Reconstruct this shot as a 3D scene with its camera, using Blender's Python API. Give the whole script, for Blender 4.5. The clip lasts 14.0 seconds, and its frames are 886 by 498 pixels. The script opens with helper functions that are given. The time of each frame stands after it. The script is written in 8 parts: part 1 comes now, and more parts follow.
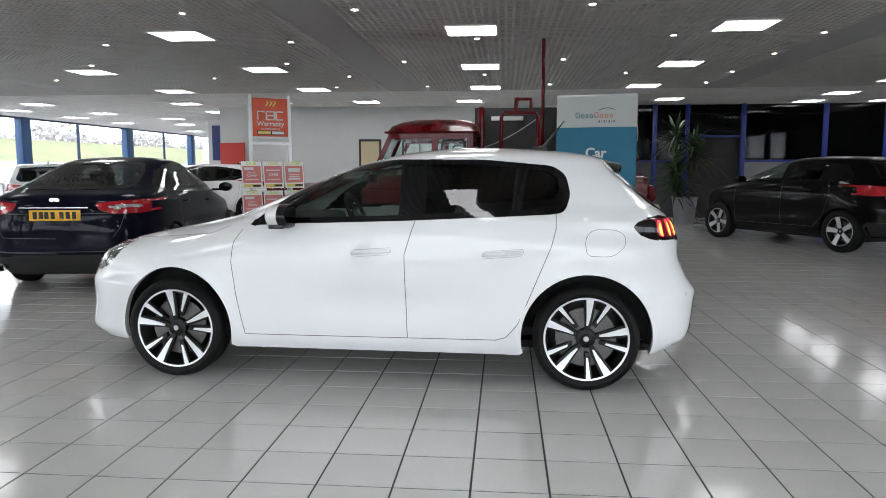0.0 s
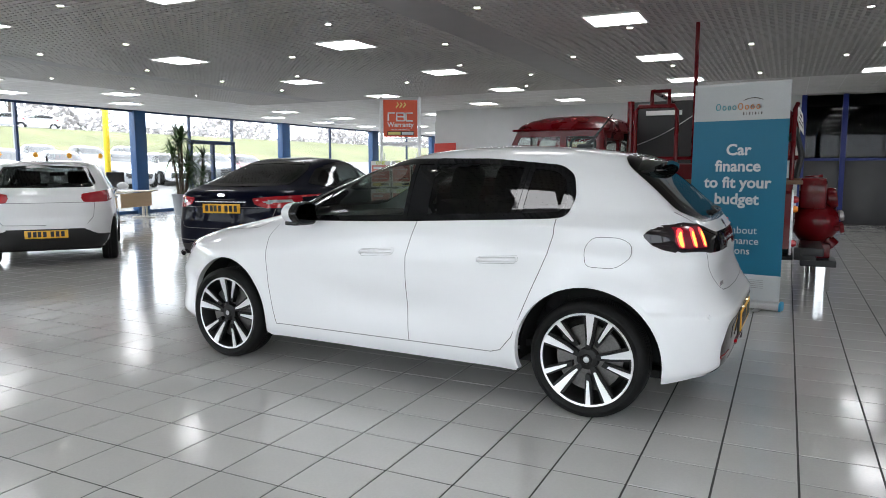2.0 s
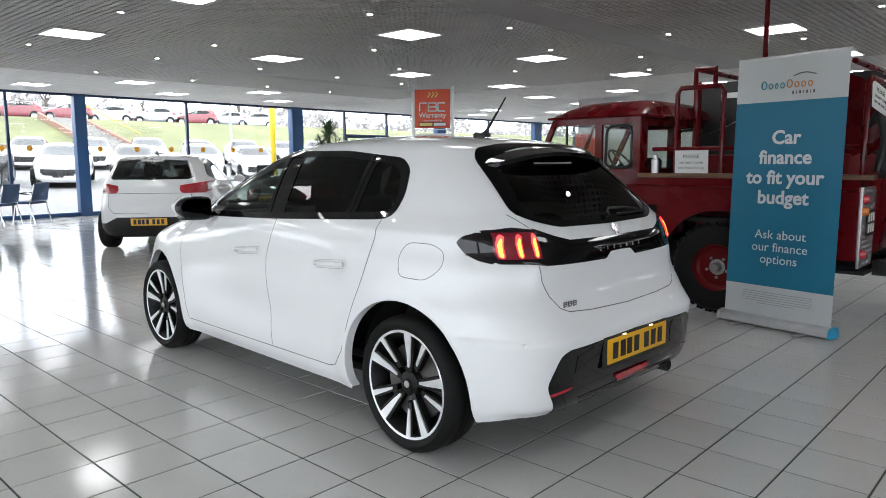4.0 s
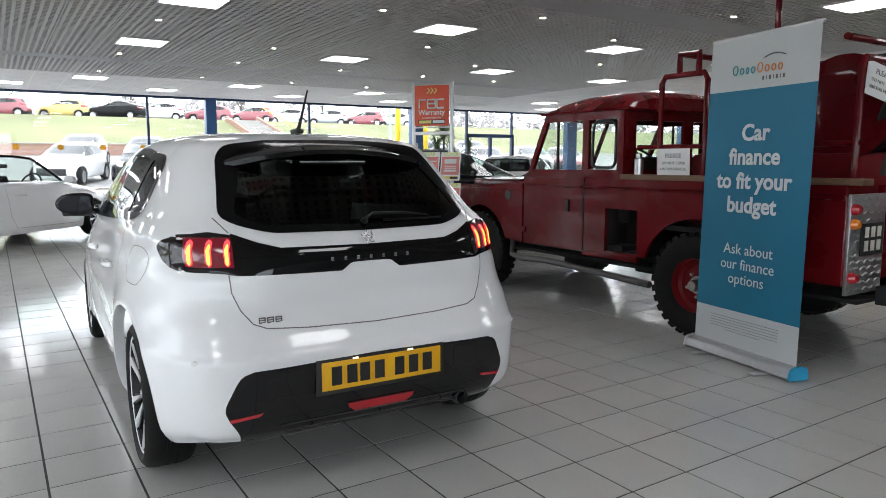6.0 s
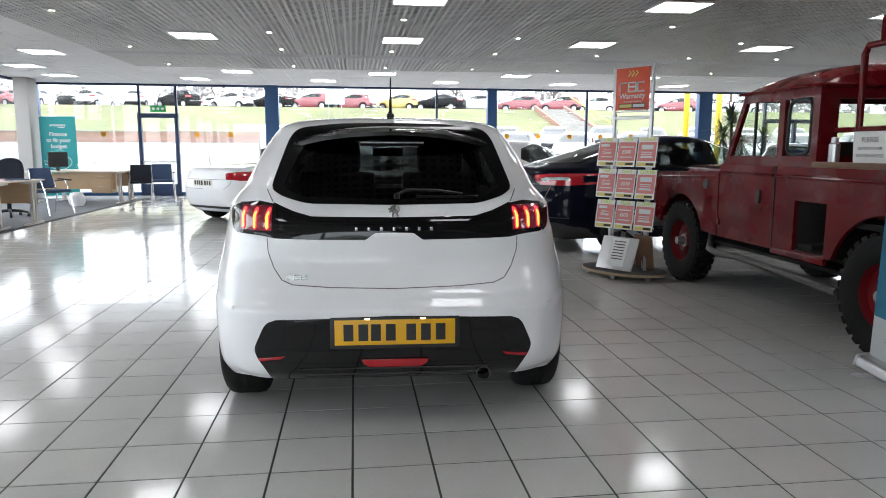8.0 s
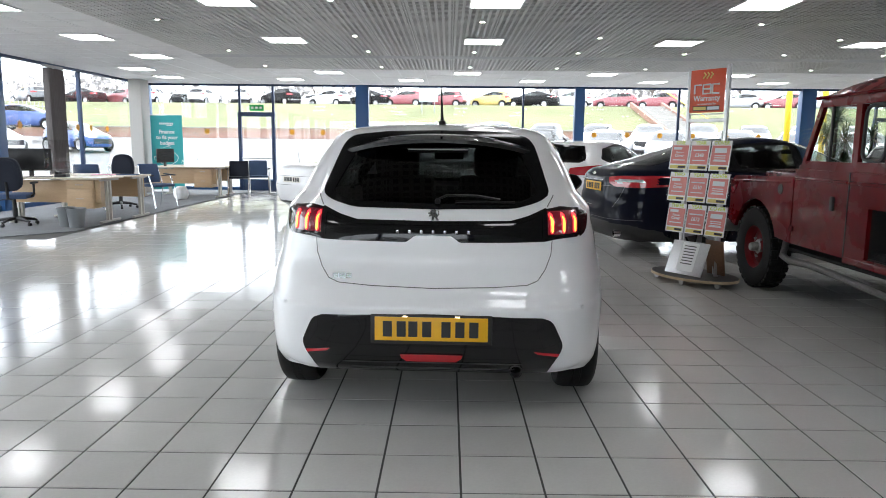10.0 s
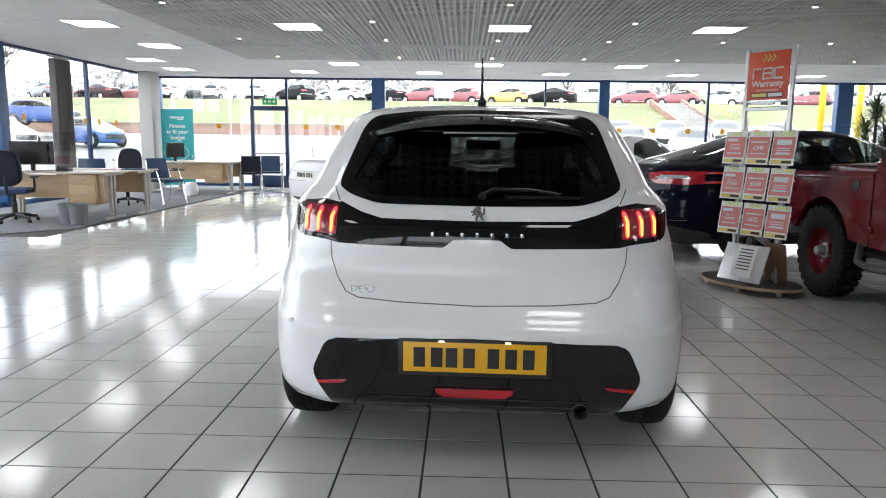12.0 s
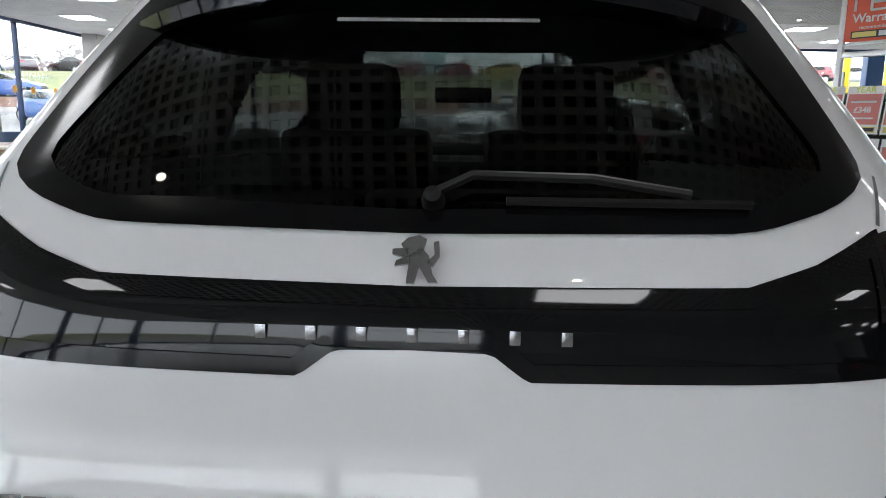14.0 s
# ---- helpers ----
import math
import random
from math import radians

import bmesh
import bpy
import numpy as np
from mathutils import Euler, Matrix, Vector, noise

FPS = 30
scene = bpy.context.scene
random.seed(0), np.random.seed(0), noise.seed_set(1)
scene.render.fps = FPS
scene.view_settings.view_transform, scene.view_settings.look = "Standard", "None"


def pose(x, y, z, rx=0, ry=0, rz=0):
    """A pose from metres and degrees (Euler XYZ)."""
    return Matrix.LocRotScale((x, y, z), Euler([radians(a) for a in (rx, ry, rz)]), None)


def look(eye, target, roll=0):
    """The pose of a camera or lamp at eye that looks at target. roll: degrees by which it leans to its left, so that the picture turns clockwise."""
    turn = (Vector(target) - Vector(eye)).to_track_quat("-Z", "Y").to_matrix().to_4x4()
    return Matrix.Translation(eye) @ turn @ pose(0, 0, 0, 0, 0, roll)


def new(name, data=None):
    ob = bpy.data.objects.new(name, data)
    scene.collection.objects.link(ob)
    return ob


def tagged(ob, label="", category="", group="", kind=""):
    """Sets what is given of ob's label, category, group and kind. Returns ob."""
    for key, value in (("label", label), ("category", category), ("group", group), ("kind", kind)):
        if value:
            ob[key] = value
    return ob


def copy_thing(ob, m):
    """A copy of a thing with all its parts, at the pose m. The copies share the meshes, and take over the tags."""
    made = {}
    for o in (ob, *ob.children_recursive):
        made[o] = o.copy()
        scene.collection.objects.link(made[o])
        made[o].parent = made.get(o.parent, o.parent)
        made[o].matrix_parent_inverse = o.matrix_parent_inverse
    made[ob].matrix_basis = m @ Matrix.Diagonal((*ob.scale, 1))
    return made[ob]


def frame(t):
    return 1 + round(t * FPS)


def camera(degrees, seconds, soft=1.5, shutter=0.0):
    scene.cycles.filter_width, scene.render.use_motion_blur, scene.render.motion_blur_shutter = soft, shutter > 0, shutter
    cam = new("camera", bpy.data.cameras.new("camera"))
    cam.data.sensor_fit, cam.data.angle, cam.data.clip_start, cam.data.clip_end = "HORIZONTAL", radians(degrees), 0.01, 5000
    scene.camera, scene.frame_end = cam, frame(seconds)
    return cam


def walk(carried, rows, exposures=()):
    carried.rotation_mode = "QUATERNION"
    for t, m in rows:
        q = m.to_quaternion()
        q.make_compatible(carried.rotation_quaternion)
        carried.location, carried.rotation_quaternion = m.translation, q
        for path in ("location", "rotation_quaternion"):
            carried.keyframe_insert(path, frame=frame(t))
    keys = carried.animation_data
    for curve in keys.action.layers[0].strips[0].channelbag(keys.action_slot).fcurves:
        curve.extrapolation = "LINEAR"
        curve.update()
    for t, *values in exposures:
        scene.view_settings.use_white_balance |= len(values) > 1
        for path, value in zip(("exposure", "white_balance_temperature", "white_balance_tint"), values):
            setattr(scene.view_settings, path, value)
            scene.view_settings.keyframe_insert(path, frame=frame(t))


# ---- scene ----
cam = camera(65.0, 14.0, soft=0.9)
PATH = [
    (0, (0.067, -0.106, 1.333), (-0.109, 1.872, 1.101), -0.1),
    (0.5, (0.418, -0.134, 1.338), (0.153, 1.834, 1.104), -0.0),
    (1, (0.839, 0.003, 1.343), (0.461, 1.953, 1.108), 0.0),
    (1.5, (1.174, 0.186, 1.336), (0.521, 2.061, 1.099), -0.1),
    (2, (1.464, 0.448, 1.331), (0.586, 2.23, 1.098), -0.1),
    (4.5, (3.061, 2.264, 1.329), (1.642, 3.649, 1.074), -0.3),
    (5, (3.302, 2.671, 1.318), (1.808, 3.976, 1.065), -0.2),
    (5.5, (3.479, 3.111, 1.317), (1.893, 4.302, 1.063), -0.1),
    (6, (3.711, 3.529, 1.317), (2.043, 4.603, 1.065), -0.1),
    (6.5, (3.874, 3.903, 1.293), (2.109, 4.809, 1.041), -0.2),
    (7, (4.054, 4.199, 1.283), (2.193, 4.889, 1.032), -0.0),
    (7.5, (4.151, 4.46, 1.269), (2.229, 4.947, 1.006), 0.1),
    (8, (4.26, 4.638, 1.282), (2.296, 4.888, 0.998), 0.2),
    (10.5, (4.435, 4.883, 1.339), (2.457, 4.859, 1.044), 0.5),
    (11, (4.347, 4.875, 1.321), (2.37, 4.836, 1.025), 0.5),
    (11.5, (4.131, 4.795, 1.292), (2.154, 4.746, 0.991), 0.7),
    (12, (3.763, 4.751, 1.271), (1.786, 4.699, 0.969), 0.7),
    (12.5, (3.243, 4.779, 1.232), (1.268, 4.733, 0.919), 0.6),
    (13, (2.755, 4.806, 1.2), (0.782, 4.765, 0.871), 0.7),
    (13.5, (2.271, 4.851, 1.193), (0.302, 4.817, 0.848), 0.7),
    (14, (1.904, 4.853, 1.16), (-0.063, 4.826, 0.798), 0.8),
]
walk(cam, [(t, look(eye, target, roll)) for t, eye, target, roll in PATH],
     [(0.0, 0.24), (2.0, 0.20), (5.0, 0.22), (8.0, 0.32), (11.0, 0.36), (14.0, 0.26)])

# ---- world, daylight and exposure ----
world = bpy.data.worlds.new("overcast_sky")
scene.world = world
world.use_nodes = True
wn, wl = world.node_tree.nodes, world.node_tree.links
wn.clear()
w_out, w_bg = wn.new("ShaderNodeOutputWorld"), wn.new("ShaderNodeBackground")
w_sky, w_mix = wn.new("ShaderNodeTexSky"), wn.new("ShaderNodeMix")
w_sky.sky_type, w_sky.sun_disc = "NISHITA", False
w_sky.sun_elevation, w_sky.sun_rotation = radians(35), radians(250)
w_mix.data_type = "RGBA"
w_mix.inputs[0].default_value = 0.88
w_mix.inputs[7].default_value = (28.1, 29.0, 31.6, 1)
wl.new(w_sky.outputs[0], w_mix.inputs[6])
wl.new(w_mix.outputs[2], w_bg.inputs[0])
w_bg.inputs[1].default_value = 0.17
wl.new(w_bg.outputs[0], w_out.inputs[0])
sun = new("sun", bpy.data.lights.new("sun", "SUN"))
sun.data.energy, sun.data.angle, sun.data.color = 0.7, radians(14), (1.0, 0.97, 0.93)
sun.matrix_world = look((0, 0, 30), (14, -8, 0))
scene.view_settings.exposure = 0.0
PANEL_POWER, SPOT_POWER = 8.5, 40.0


# ---- mesh helpers ----
class Geo:
    """Collects vertices and faces of one mesh."""

    def __init__(self):
        self.v, self.f = [], []

    def add(self, vs, fs, m=None):
        o = len(self.v)
        self.v += [tuple(m @ Vector(p)) if m else tuple(p) for p in vs]
        self.f += [tuple(i + o for i in f) for f in fs]
        return self

    def box(self, c, s, b=0.0, m=None):
        """Box at centre c, size s, chamfer b."""
        hx, hy, hz = s[0] / 2, s[1] / 2, s[2] / 2
        b = min(b, 0.45 * min(s))
        if b <= 0:
            vs = [(c[0] + i * hx, c[1] + j * hy, c[2] + k * hz) for i in (-1, 1) for j in (-1, 1) for k in (-1, 1)]
            return self.add(vs, [(0, 1, 3, 2), (4, 6, 7, 5), (0, 4, 5, 1), (2, 3, 7, 6), (0, 2, 6, 4), (1, 5, 7, 3)], m)
        bm = bmesh.new()
        bmesh.ops.create_cube(bm, size=1.0)
        for v in bm.verts:
            v.co = Vector((c[0] + v.co.x * s[0], c[1] + v.co.y * s[1], c[2] + v.co.z * s[2]))
        bmesh.ops.bevel(bm, geom=bm.edges[:], offset=b, segments=2, affect="EDGES", profile=0.6)
        bm.verts.index_update()
        vs, fs = [v.co[:] for v in bm.verts], [[v.index for v in f.verts] for f in bm.faces]
        bm.free()
        return self.add(vs, fs, m)

    def cyl(self, p0, p1, r0, r1=None, n=16, caps=True):
        p0, p1 = Vector(p0), Vector(p1)
        r1 = r0 if r1 is None else r1
        q = (p1 - p0).to_track_quat("Z", "Y")
        ring = [Vector((math.cos(2 * math.pi * i / n), math.sin(2 * math.pi * i / n), 0)) for i in range(n)]
        vs = [p0 + q @ (a * r0) for a in ring] + [p1 + q @ (a * r1) for a in ring]
        fs = [(i, (i + 1) % n, n + (i + 1) % n, n + i) for i in range(n)]
        if caps:
            fs += [tuple(reversed(range(n))), tuple(range(n, 2 * n))]
        return self.add(vs, fs)

    def tube(self, pts, r, n=8):
        pts = [Vector(p) for p in pts]
        vs, fs, up = [], [], None
        for i, p in enumerate(pts):
            d = (pts[min(i + 1, len(pts) - 1)] - pts[max(i - 1, 0)]).normalized()
            if up is None:
                up = d.orthogonal().normalized()
            up = (up - d * up.dot(d)).normalized()
            side = d.cross(up)
            rr = r[i] if isinstance(r, (list, tuple)) else r
            vs += [p + rr * (math.cos(2 * math.pi * k / n) * up + math.sin(2 * math.pi * k / n) * side) for k in range(n)]
        for i in range(len(pts) - 1):
            fs += [(i * n + k, i * n + (k + 1) % n, (i + 1) * n + (k + 1) % n, (i + 1) * n + k) for k in range(n)]
        fs += [tuple(reversed(range(n))), tuple(range((len(pts) - 1) * n, len(pts) * n))]
        return self.add(vs, fs)

    def lathe(self, prof, m=None, n=32):
        """prof: (radius, height) pairs, turned round the z axis of m."""
        vs = [(r * math.cos(2 * math.pi * k / n), r * math.sin(2 * math.pi * k / n), z) for r, z in prof for k in range(n)]
        fs = [(i * n + k, i * n + (k + 1) % n, (i + 1) * n + (k + 1) % n, (i + 1) * n + k) for i in range(len(prof) - 1) for k in range(n)]
        return self.add(vs, fs, m)

    def prism(self, poly, lo, hi, axis="y", m=None):
        """Extrude a flat outline along one axis; the outline holds the two other coordinates in order."""
        def at(p, h):
            return {"x": (h, p[0], p[1]), "y": (p[0], h, p[1]), "z": (p[0], p[1], h)}[axis]
        n = len(poly)
        vs = [at(p, lo) for p in poly] + [at(p, hi) for p in poly]
        fs = [(i, (i + 1) % n, n + (i + 1) % n, n + i) for i in range(n)] + [tuple(reversed(range(n))), tuple(range(n, 2 * n))]
        return self.add(vs, fs, m)

    def mesh(self, name, smooth=35):
        me = bpy.data.meshes.new(name)
        me.from_pydata(self.v, [], self.f)
        bm = bmesh.new()
        bm.from_mesh(me)
        bmesh.ops.recalc_face_normals(bm, faces=bm.faces)
        bm.to_mesh(me)
        bm.free()
        if smooth:
            me.shade_smooth()
            me.set_sharp_from_angle(angle=radians(smooth))
        return me


def part(name, geo, material, parent=None, label="", smooth=35):
    """One mesh object under a thing or a part."""
    me = geo if isinstance(geo, bpy.types.Mesh) else geo.mesh(name, smooth)
    if material and not me.materials:
        me.materials.append(material)
    ob = new(name, me)
    ob.parent = parent
    if label:
        tagged(ob, label)
    return ob


def thing(name, m=None, label="", category="", group="", kind=""):
    ob = new(name)
    ob.empty_display_size = 0.1
    if m is not None:
        ob.matrix_world = m
    return tagged(ob, label, category, group, kind)


def structure(name, geo, material, label="", category="", smooth=0):
    return tagged(part(name, geo, material, None, "", smooth), label, category, "", "structure")


# ---- materials ----
def mat(name, color, rough=0.5, metal=0.0, coat=0.0, grain=0.0, grain_scale=60.0, blotch=0.0, blotch_scale=3.0, bump=0.0, rough_var=0.0,
        per_piece=0.0, spec=0.5, emit=None, power=0.0, stretch=None):
    """Principled surface with variation of colour at two scales, relief and gloss variation."""
    ma = bpy.data.materials.new(name)
    ma.use_nodes = True
    t = ma.node_tree
    b = t.nodes["Principled BSDF"]
    b.inputs["Roughness"].default_value, b.inputs["Metallic"].default_value = rough, metal
    b.inputs["Coat Weight"].default_value, b.inputs["Coat Roughness"].default_value = coat, 0.03
    b.inputs["Specular IOR Level"].default_value = spec
    b.inputs["Base Color"].default_value = (*color, 1)
    if emit:
        b.inputs["Emission Color"].default_value, b.inputs["Emission Strength"].default_value = (*emit, 1), power
    if grain or blotch or bump or rough_var or per_piece:
        co = t.nodes.new("ShaderNodeTexCoord")
        mp = t.nodes.new("ShaderNodeMapping")
        if stretch:
            mp.inputs["Scale"].default_value = stretch
        t.links.new(co.outputs["Object"], mp.inputs[0])
        fine, wide = t.nodes.new("ShaderNodeTexNoise"), t.nodes.new("ShaderNodeTexNoise")
        fine.inputs["Scale"].default_value, wide.inputs["Scale"].default_value = grain_scale, blotch_scale
        fine.inputs["Detail"].default_value, wide.inputs["Detail"].default_value = 4, 5
        for n in (fine, wide):
            t.links.new(mp.outputs[0], n.inputs["Vector"])
        def scaled(src, amount):
            n = t.nodes.new("ShaderNodeMapRange")
            n.inputs[1].default_value, n.inputs[2].default_value = 0.25, 0.75
            n.inputs[3].default_value, n.inputs[4].default_value = 1 - amount, 1 + amount
            t.links.new(src, n.inputs[0])
            return n.outputs[0]
        def times(a, c):
            n = t.nodes.new("ShaderNodeMath")
            n.operation = "MULTIPLY"
            t.links.new(a, n.inputs[0])
            t.links.new(c, n.inputs[1])
            return n.outputs[0]
        value = times(scaled(fine.outputs[0], grain), scaled(wide.outputs[0], blotch))
        if per_piece:
            oi = t.nodes.new("ShaderNodeObjectInfo")
            n = t.nodes.new("ShaderNodeMapRange")
            n.inputs[3].default_value, n.inputs[4].default_value = 1 - per_piece, 1 + per_piece
            t.links.new(oi.outputs["Random"], n.inputs[0])
            value = times(value, n.outputs[0])
        mul = t.nodes.new("ShaderNodeVectorMath")
        mul.operation = "SCALE"
        mul.inputs[0].default_value = color
        t.links.new(value, mul.inputs["Scale"])
        t.links.new(mul.outputs[0], b.inputs["Base Color"])
        if rough_var:
            n = t.nodes.new("ShaderNodeMapRange")
            n.inputs[1].default_value, n.inputs[2].default_value = 0.3, 0.7
            n.inputs[3].default_value, n.inputs[4].default_value = max(0.02, rough - rough_var), rough + rough_var
            t.links.new(wide.outputs[0], n.inputs[0])
            t.links.new(n.outputs[0], b.inputs["Roughness"])
        if bump:
            n = t.nodes.new("ShaderNodeBump")
            n.inputs["Strength"].default_value, n.inputs["Distance"].default_value = bump, 0.002
            t.links.new(fine.outputs[0], n.inputs["Height"])
            t.links.new(n.outputs[0], b.inputs["Normal"])
    return ma


def glass(name, tint, gloss_rough=0.0, base=0.045):
    """Thin pane: tinted see-through with gloss that grows towards grazing view."""
    ma = bpy.data.materials.new(name)
    ma.use_nodes = True
    t = ma.node_tree
    t.nodes.clear()
    out, mix, lw = t.nodes.new("ShaderNodeOutputMaterial"), t.nodes.new("ShaderNodeMixShader"), t.nodes.new("ShaderNodeLayerWeight")
    tr, gl = t.nodes.new("ShaderNodeBsdfTransparent"), t.nodes.new("ShaderNodeBsdfGlossy")
    pw, ma2 = t.nodes.new("ShaderNodeMath"), t.nodes.new("ShaderNodeMath")
    pw.operation, ma2.operation = "POWER", "MULTIPLY_ADD"
    lw.inputs[0].default_value = 0.5
    pw.inputs[1].default_value = 4.5
    ma2.inputs[1].default_value, ma2.inputs[2].default_value = 0.9 - base, base
    tr.inputs[0].default_value = (*tint, 1)
    gl.inputs["Roughness"].default_value = gloss_rough
    t.links.new(lw.outputs["Facing"], pw.inputs[0])
    t.links.new(pw.outputs[0], ma2.inputs[0])
    t.links.new(ma2.outputs[0], mix.inputs[0])
    t.links.new(tr.outputs[0], mix.inputs[1])
    t.links.new(gl.outputs[0], mix.inputs[2])
    t.links.new(mix.outputs[0], out.inputs[0])
    return ma


WHITE_PAINT = mat("white_car_paint", (0.84, 0.84, 0.85), 0.45, spec=0.15, coat=1.0, blotch=0.012, blotch_scale=1.2)
NAVY_PAINT = mat("navy_car_paint", (0.003, 0.004, 0.012), 0.35, coat=0.28, grain=0.1, grain_scale=900, spec=0.03)
BLACK_PAINT = mat("black_car_paint", (0.004, 0.004, 0.0045), 0.35, coat=0.28, grain=0.1, grain_scale=900, spec=0.03)
RED_PAINT = mat("red_fire_engine_paint", (0.118, 0.003, 0.006), 0.28, spec=0.1, coat=0.3, blotch=0.14, blotch_scale=4, grain=0.04, grain_scale=40, rough_var=0.1)
WHEEL_DARK = mat("satin_black_wheel_paint", (0.006, 0.006, 0.006), 0.45, spec=0.3, blotch=0.15, blotch_scale=20)
PIANO = mat("piano_black", (0.005, 0.005, 0.006), 0.06, coat=0.32, spec=0.35)
BLACK_PLASTIC = mat("black_plastic", (0.016, 0.016, 0.017), 0.5, grain=0.15, grain_scale=200, bump=0.15)
RUBBER = mat("tyre_rubber", (0.009, 0.009, 0.009), 0.6, spec=0.18, grain=0.2, grain_scale=120, blotch=0.15, bump=0.2)
GAP = mat("shadow_gap", (0.16, 0.16, 0.162), 0.8)
UNDER = mat("underbody", (0.012, 0.012, 0.012), 0.8, blotch=0.3)
ALLOY = mat("machined_alloy", (0.86, 0.86, 0.87), 0.3, metal=0.45, grain=0.05, grain_scale=300)
SILVER = mat("silver_alloy", (0.50, 0.51, 0.52), 0.3, metal=0.85, grain=0.05)
CHROME = mat("chrome", (0.80, 0.80, 0.80), 0.10, metal=1.0)
DARK_CHROME = mat("dark_chrome", (0.42, 0.42, 0.43), 0.18, metal=1.0)
DISC = mat("dull_brake_disc", (0.16, 0.155, 0.15), 0.5, metal=0.8, grain=0.2, grain_scale=80)
STEEL = mat("brake_steel", (0.35, 0.34, 0.33), 0.4, metal=0.9, grain=0.2, grain_scale=80)
GLASS_CLEAR = glass("green_tint_glass", (0.62, 0.70, 0.66))
GLASS_DARK = glass("privacy_glass", (0.11, 0.115, 0.115))
GLASS_REAR = glass("dark_rear_glass", (0.05, 0.052, 0.052), 0.0, 0.022)
SURROUND = mat("satin_black_tailgate_trim", (0.004, 0.004, 0.0045), 0.16, spec=0.16, coat=0.04)
BAND_BLACK = mat("gloss_black_tail_band", (0.005, 0.005, 0.0055), 0.05, spec=0.3, coat=0.2)
GLASS_LR = glass("flat_old_glass", (0.80, 0.84, 0.81))
PANE = glass("shopfront_glass", (0.93, 0.95, 0.945))
PANE_DARK = glass("office_glass", (0.30, 0.32, 0.34), 0.0, 0.018)
SEAT_CLOTH = mat("dark_seat_cloth", (0.02, 0.02, 0.022), 0.9, grain=0.3, grain_scale=300, bump=0.3)
# red lens with a faint added glow, on reflectors as well as lamps
LENS_RED_GLOW = mat("red_lens_added_glow", (0.35, 0.012, 0.02), 0.08, coat=1.0, emit=(1, 0.02, 0.03), power=0.03)
LAMP_SMOKED = mat("smoked_lamp_lens", (0.010, 0.007, 0.008), 0.06, spec=0.25, coat=0.3)
LAMP_GLOW = mat("lit_tail_lamp", (0.8, 0.05, 0.05), 0.3, emit=(1.0, 0.030, 0.035), power=2.6)
LAMP_CORE = mat("lit_lamp_filament_strip", (0.8, 0.3, 0.05), 0.3, emit=(1.0, 0.26, 0.030), power=4.2)
LAMP_HALO = mat("lit_red_diffuser", (0.10, 0.005, 0.012), 0.2, coat=1.0, emit=(1.0, 0.02, 0.09), power=0.06)
LAMP_CLEAR = mat("clear_lamp_lens", (0.55, 0.56, 0.57), 0.08, coat=1.0, metal=0.4)
PLATE_LIGHT = mat("plate_light", (1, 0.95, 0.8), 0.3, emit=(1.0, 0.85, 0.55), power=2.0)
AMBER = mat("amber_lens", (0.75, 0.22, 0.02), 0.15, coat=1.0)
PLATE_YELLOW = mat("yellow_number_plate", (0.80, 0.42, 0.010), 0.4, coat=0.15)
PLATE_WHITE = mat("white_show_plate", (0.75, 0.73, 0.66), 0.4)
INK = mat("black_ink", (0.015, 0.015, 0.016), 0.5)

# ---- the showroom ----
X_WEST, Y_SOUTH, Y_NORTH, X_EAST, CEIL = -15.6, -3.7, 18.9, 13.0, 2.985
WALL = mat("grey_white_wall_paint", (0.62, 0.63, 0.64), 0.75, grain=0.02, grain_scale=120, blotch=0.03, bump=0.08)
BLUE_FRAME = mat("blue_powder_coat", (0.018, 0.075, 0.20), 0.35, grain=0.04, blotch=0.06)
NAVY_FRAME = mat("dark_blue_powder_coat", (0.012, 0.035, 0.10), 0.38, grain=0.04, blotch=0.06)
DARK_BLUE = mat("royal_blue_frame", (0.02, 0.035, 0.22), 0.4)
CEIL_WHITE = mat("white_ceiling_board", (0.72, 0.71, 0.70), 0.85, grain=0.03, grain_scale=160, blotch=0.03, bump=0.1)
CRATE = mat("egg_crate_metal", (0.50, 0.49, 0.47), 0.5, blotch=0.05, blotch_scale=0.8)
STRIP = mat("grey_ceiling_strip", (0.40, 0.40, 0.40), 0.6, blotch=0.04)
VOID_SHADE = mat("ceiling_void", (0.13, 0.126, 0.12), 0.9, blotch=0.3)
GRID = mat("ceiling_grid_white", (0.80, 0.80, 0.80), 0.5)
LED = mat("led_panel_light", (0.9, 0.9, 0.9), 0.4, emit=(0.965, 0.972, 1.0), power=PANEL_POWER)
SPOT_GLOW = mat("downlight_lamp", (0.9, 0.9, 0.9), 0.4, emit=(1.0, 0.95, 0.86), power=SPOT_POWER)
CARPET = mat("grey_carpet", (0.16, 0.165, 0.175), 0.95, grain=0.35, grain_scale=220, blotch=0.12, bump=0.6)
GROUT = mat("dark_grout", (0.055, 0.055, 0.052), 0.9, grain=0.2, grain_scale=90, blotch=0.25, blotch_scale=2)
TILE = mat("grey_ceramic_tile", (0.585, 0.58, 0.555), 0.10, grain=0.03, grain_scale=70, blotch=0.05, blotch_scale=2.2, rough_var=0.04, per_piece=0.04, bump=0.14, spec=0.48)
COLUMN = mat("brown_grey_column_cladding", (0.14, 0.125, 0.12), 0.6, grain=0.15, grain_scale=30, stretch=(4, 4, 0.3))
COLUMN_PALE = mat("pale_column_cladding", (0.40, 0.39, 0.37), 0.6, grain=0.08)

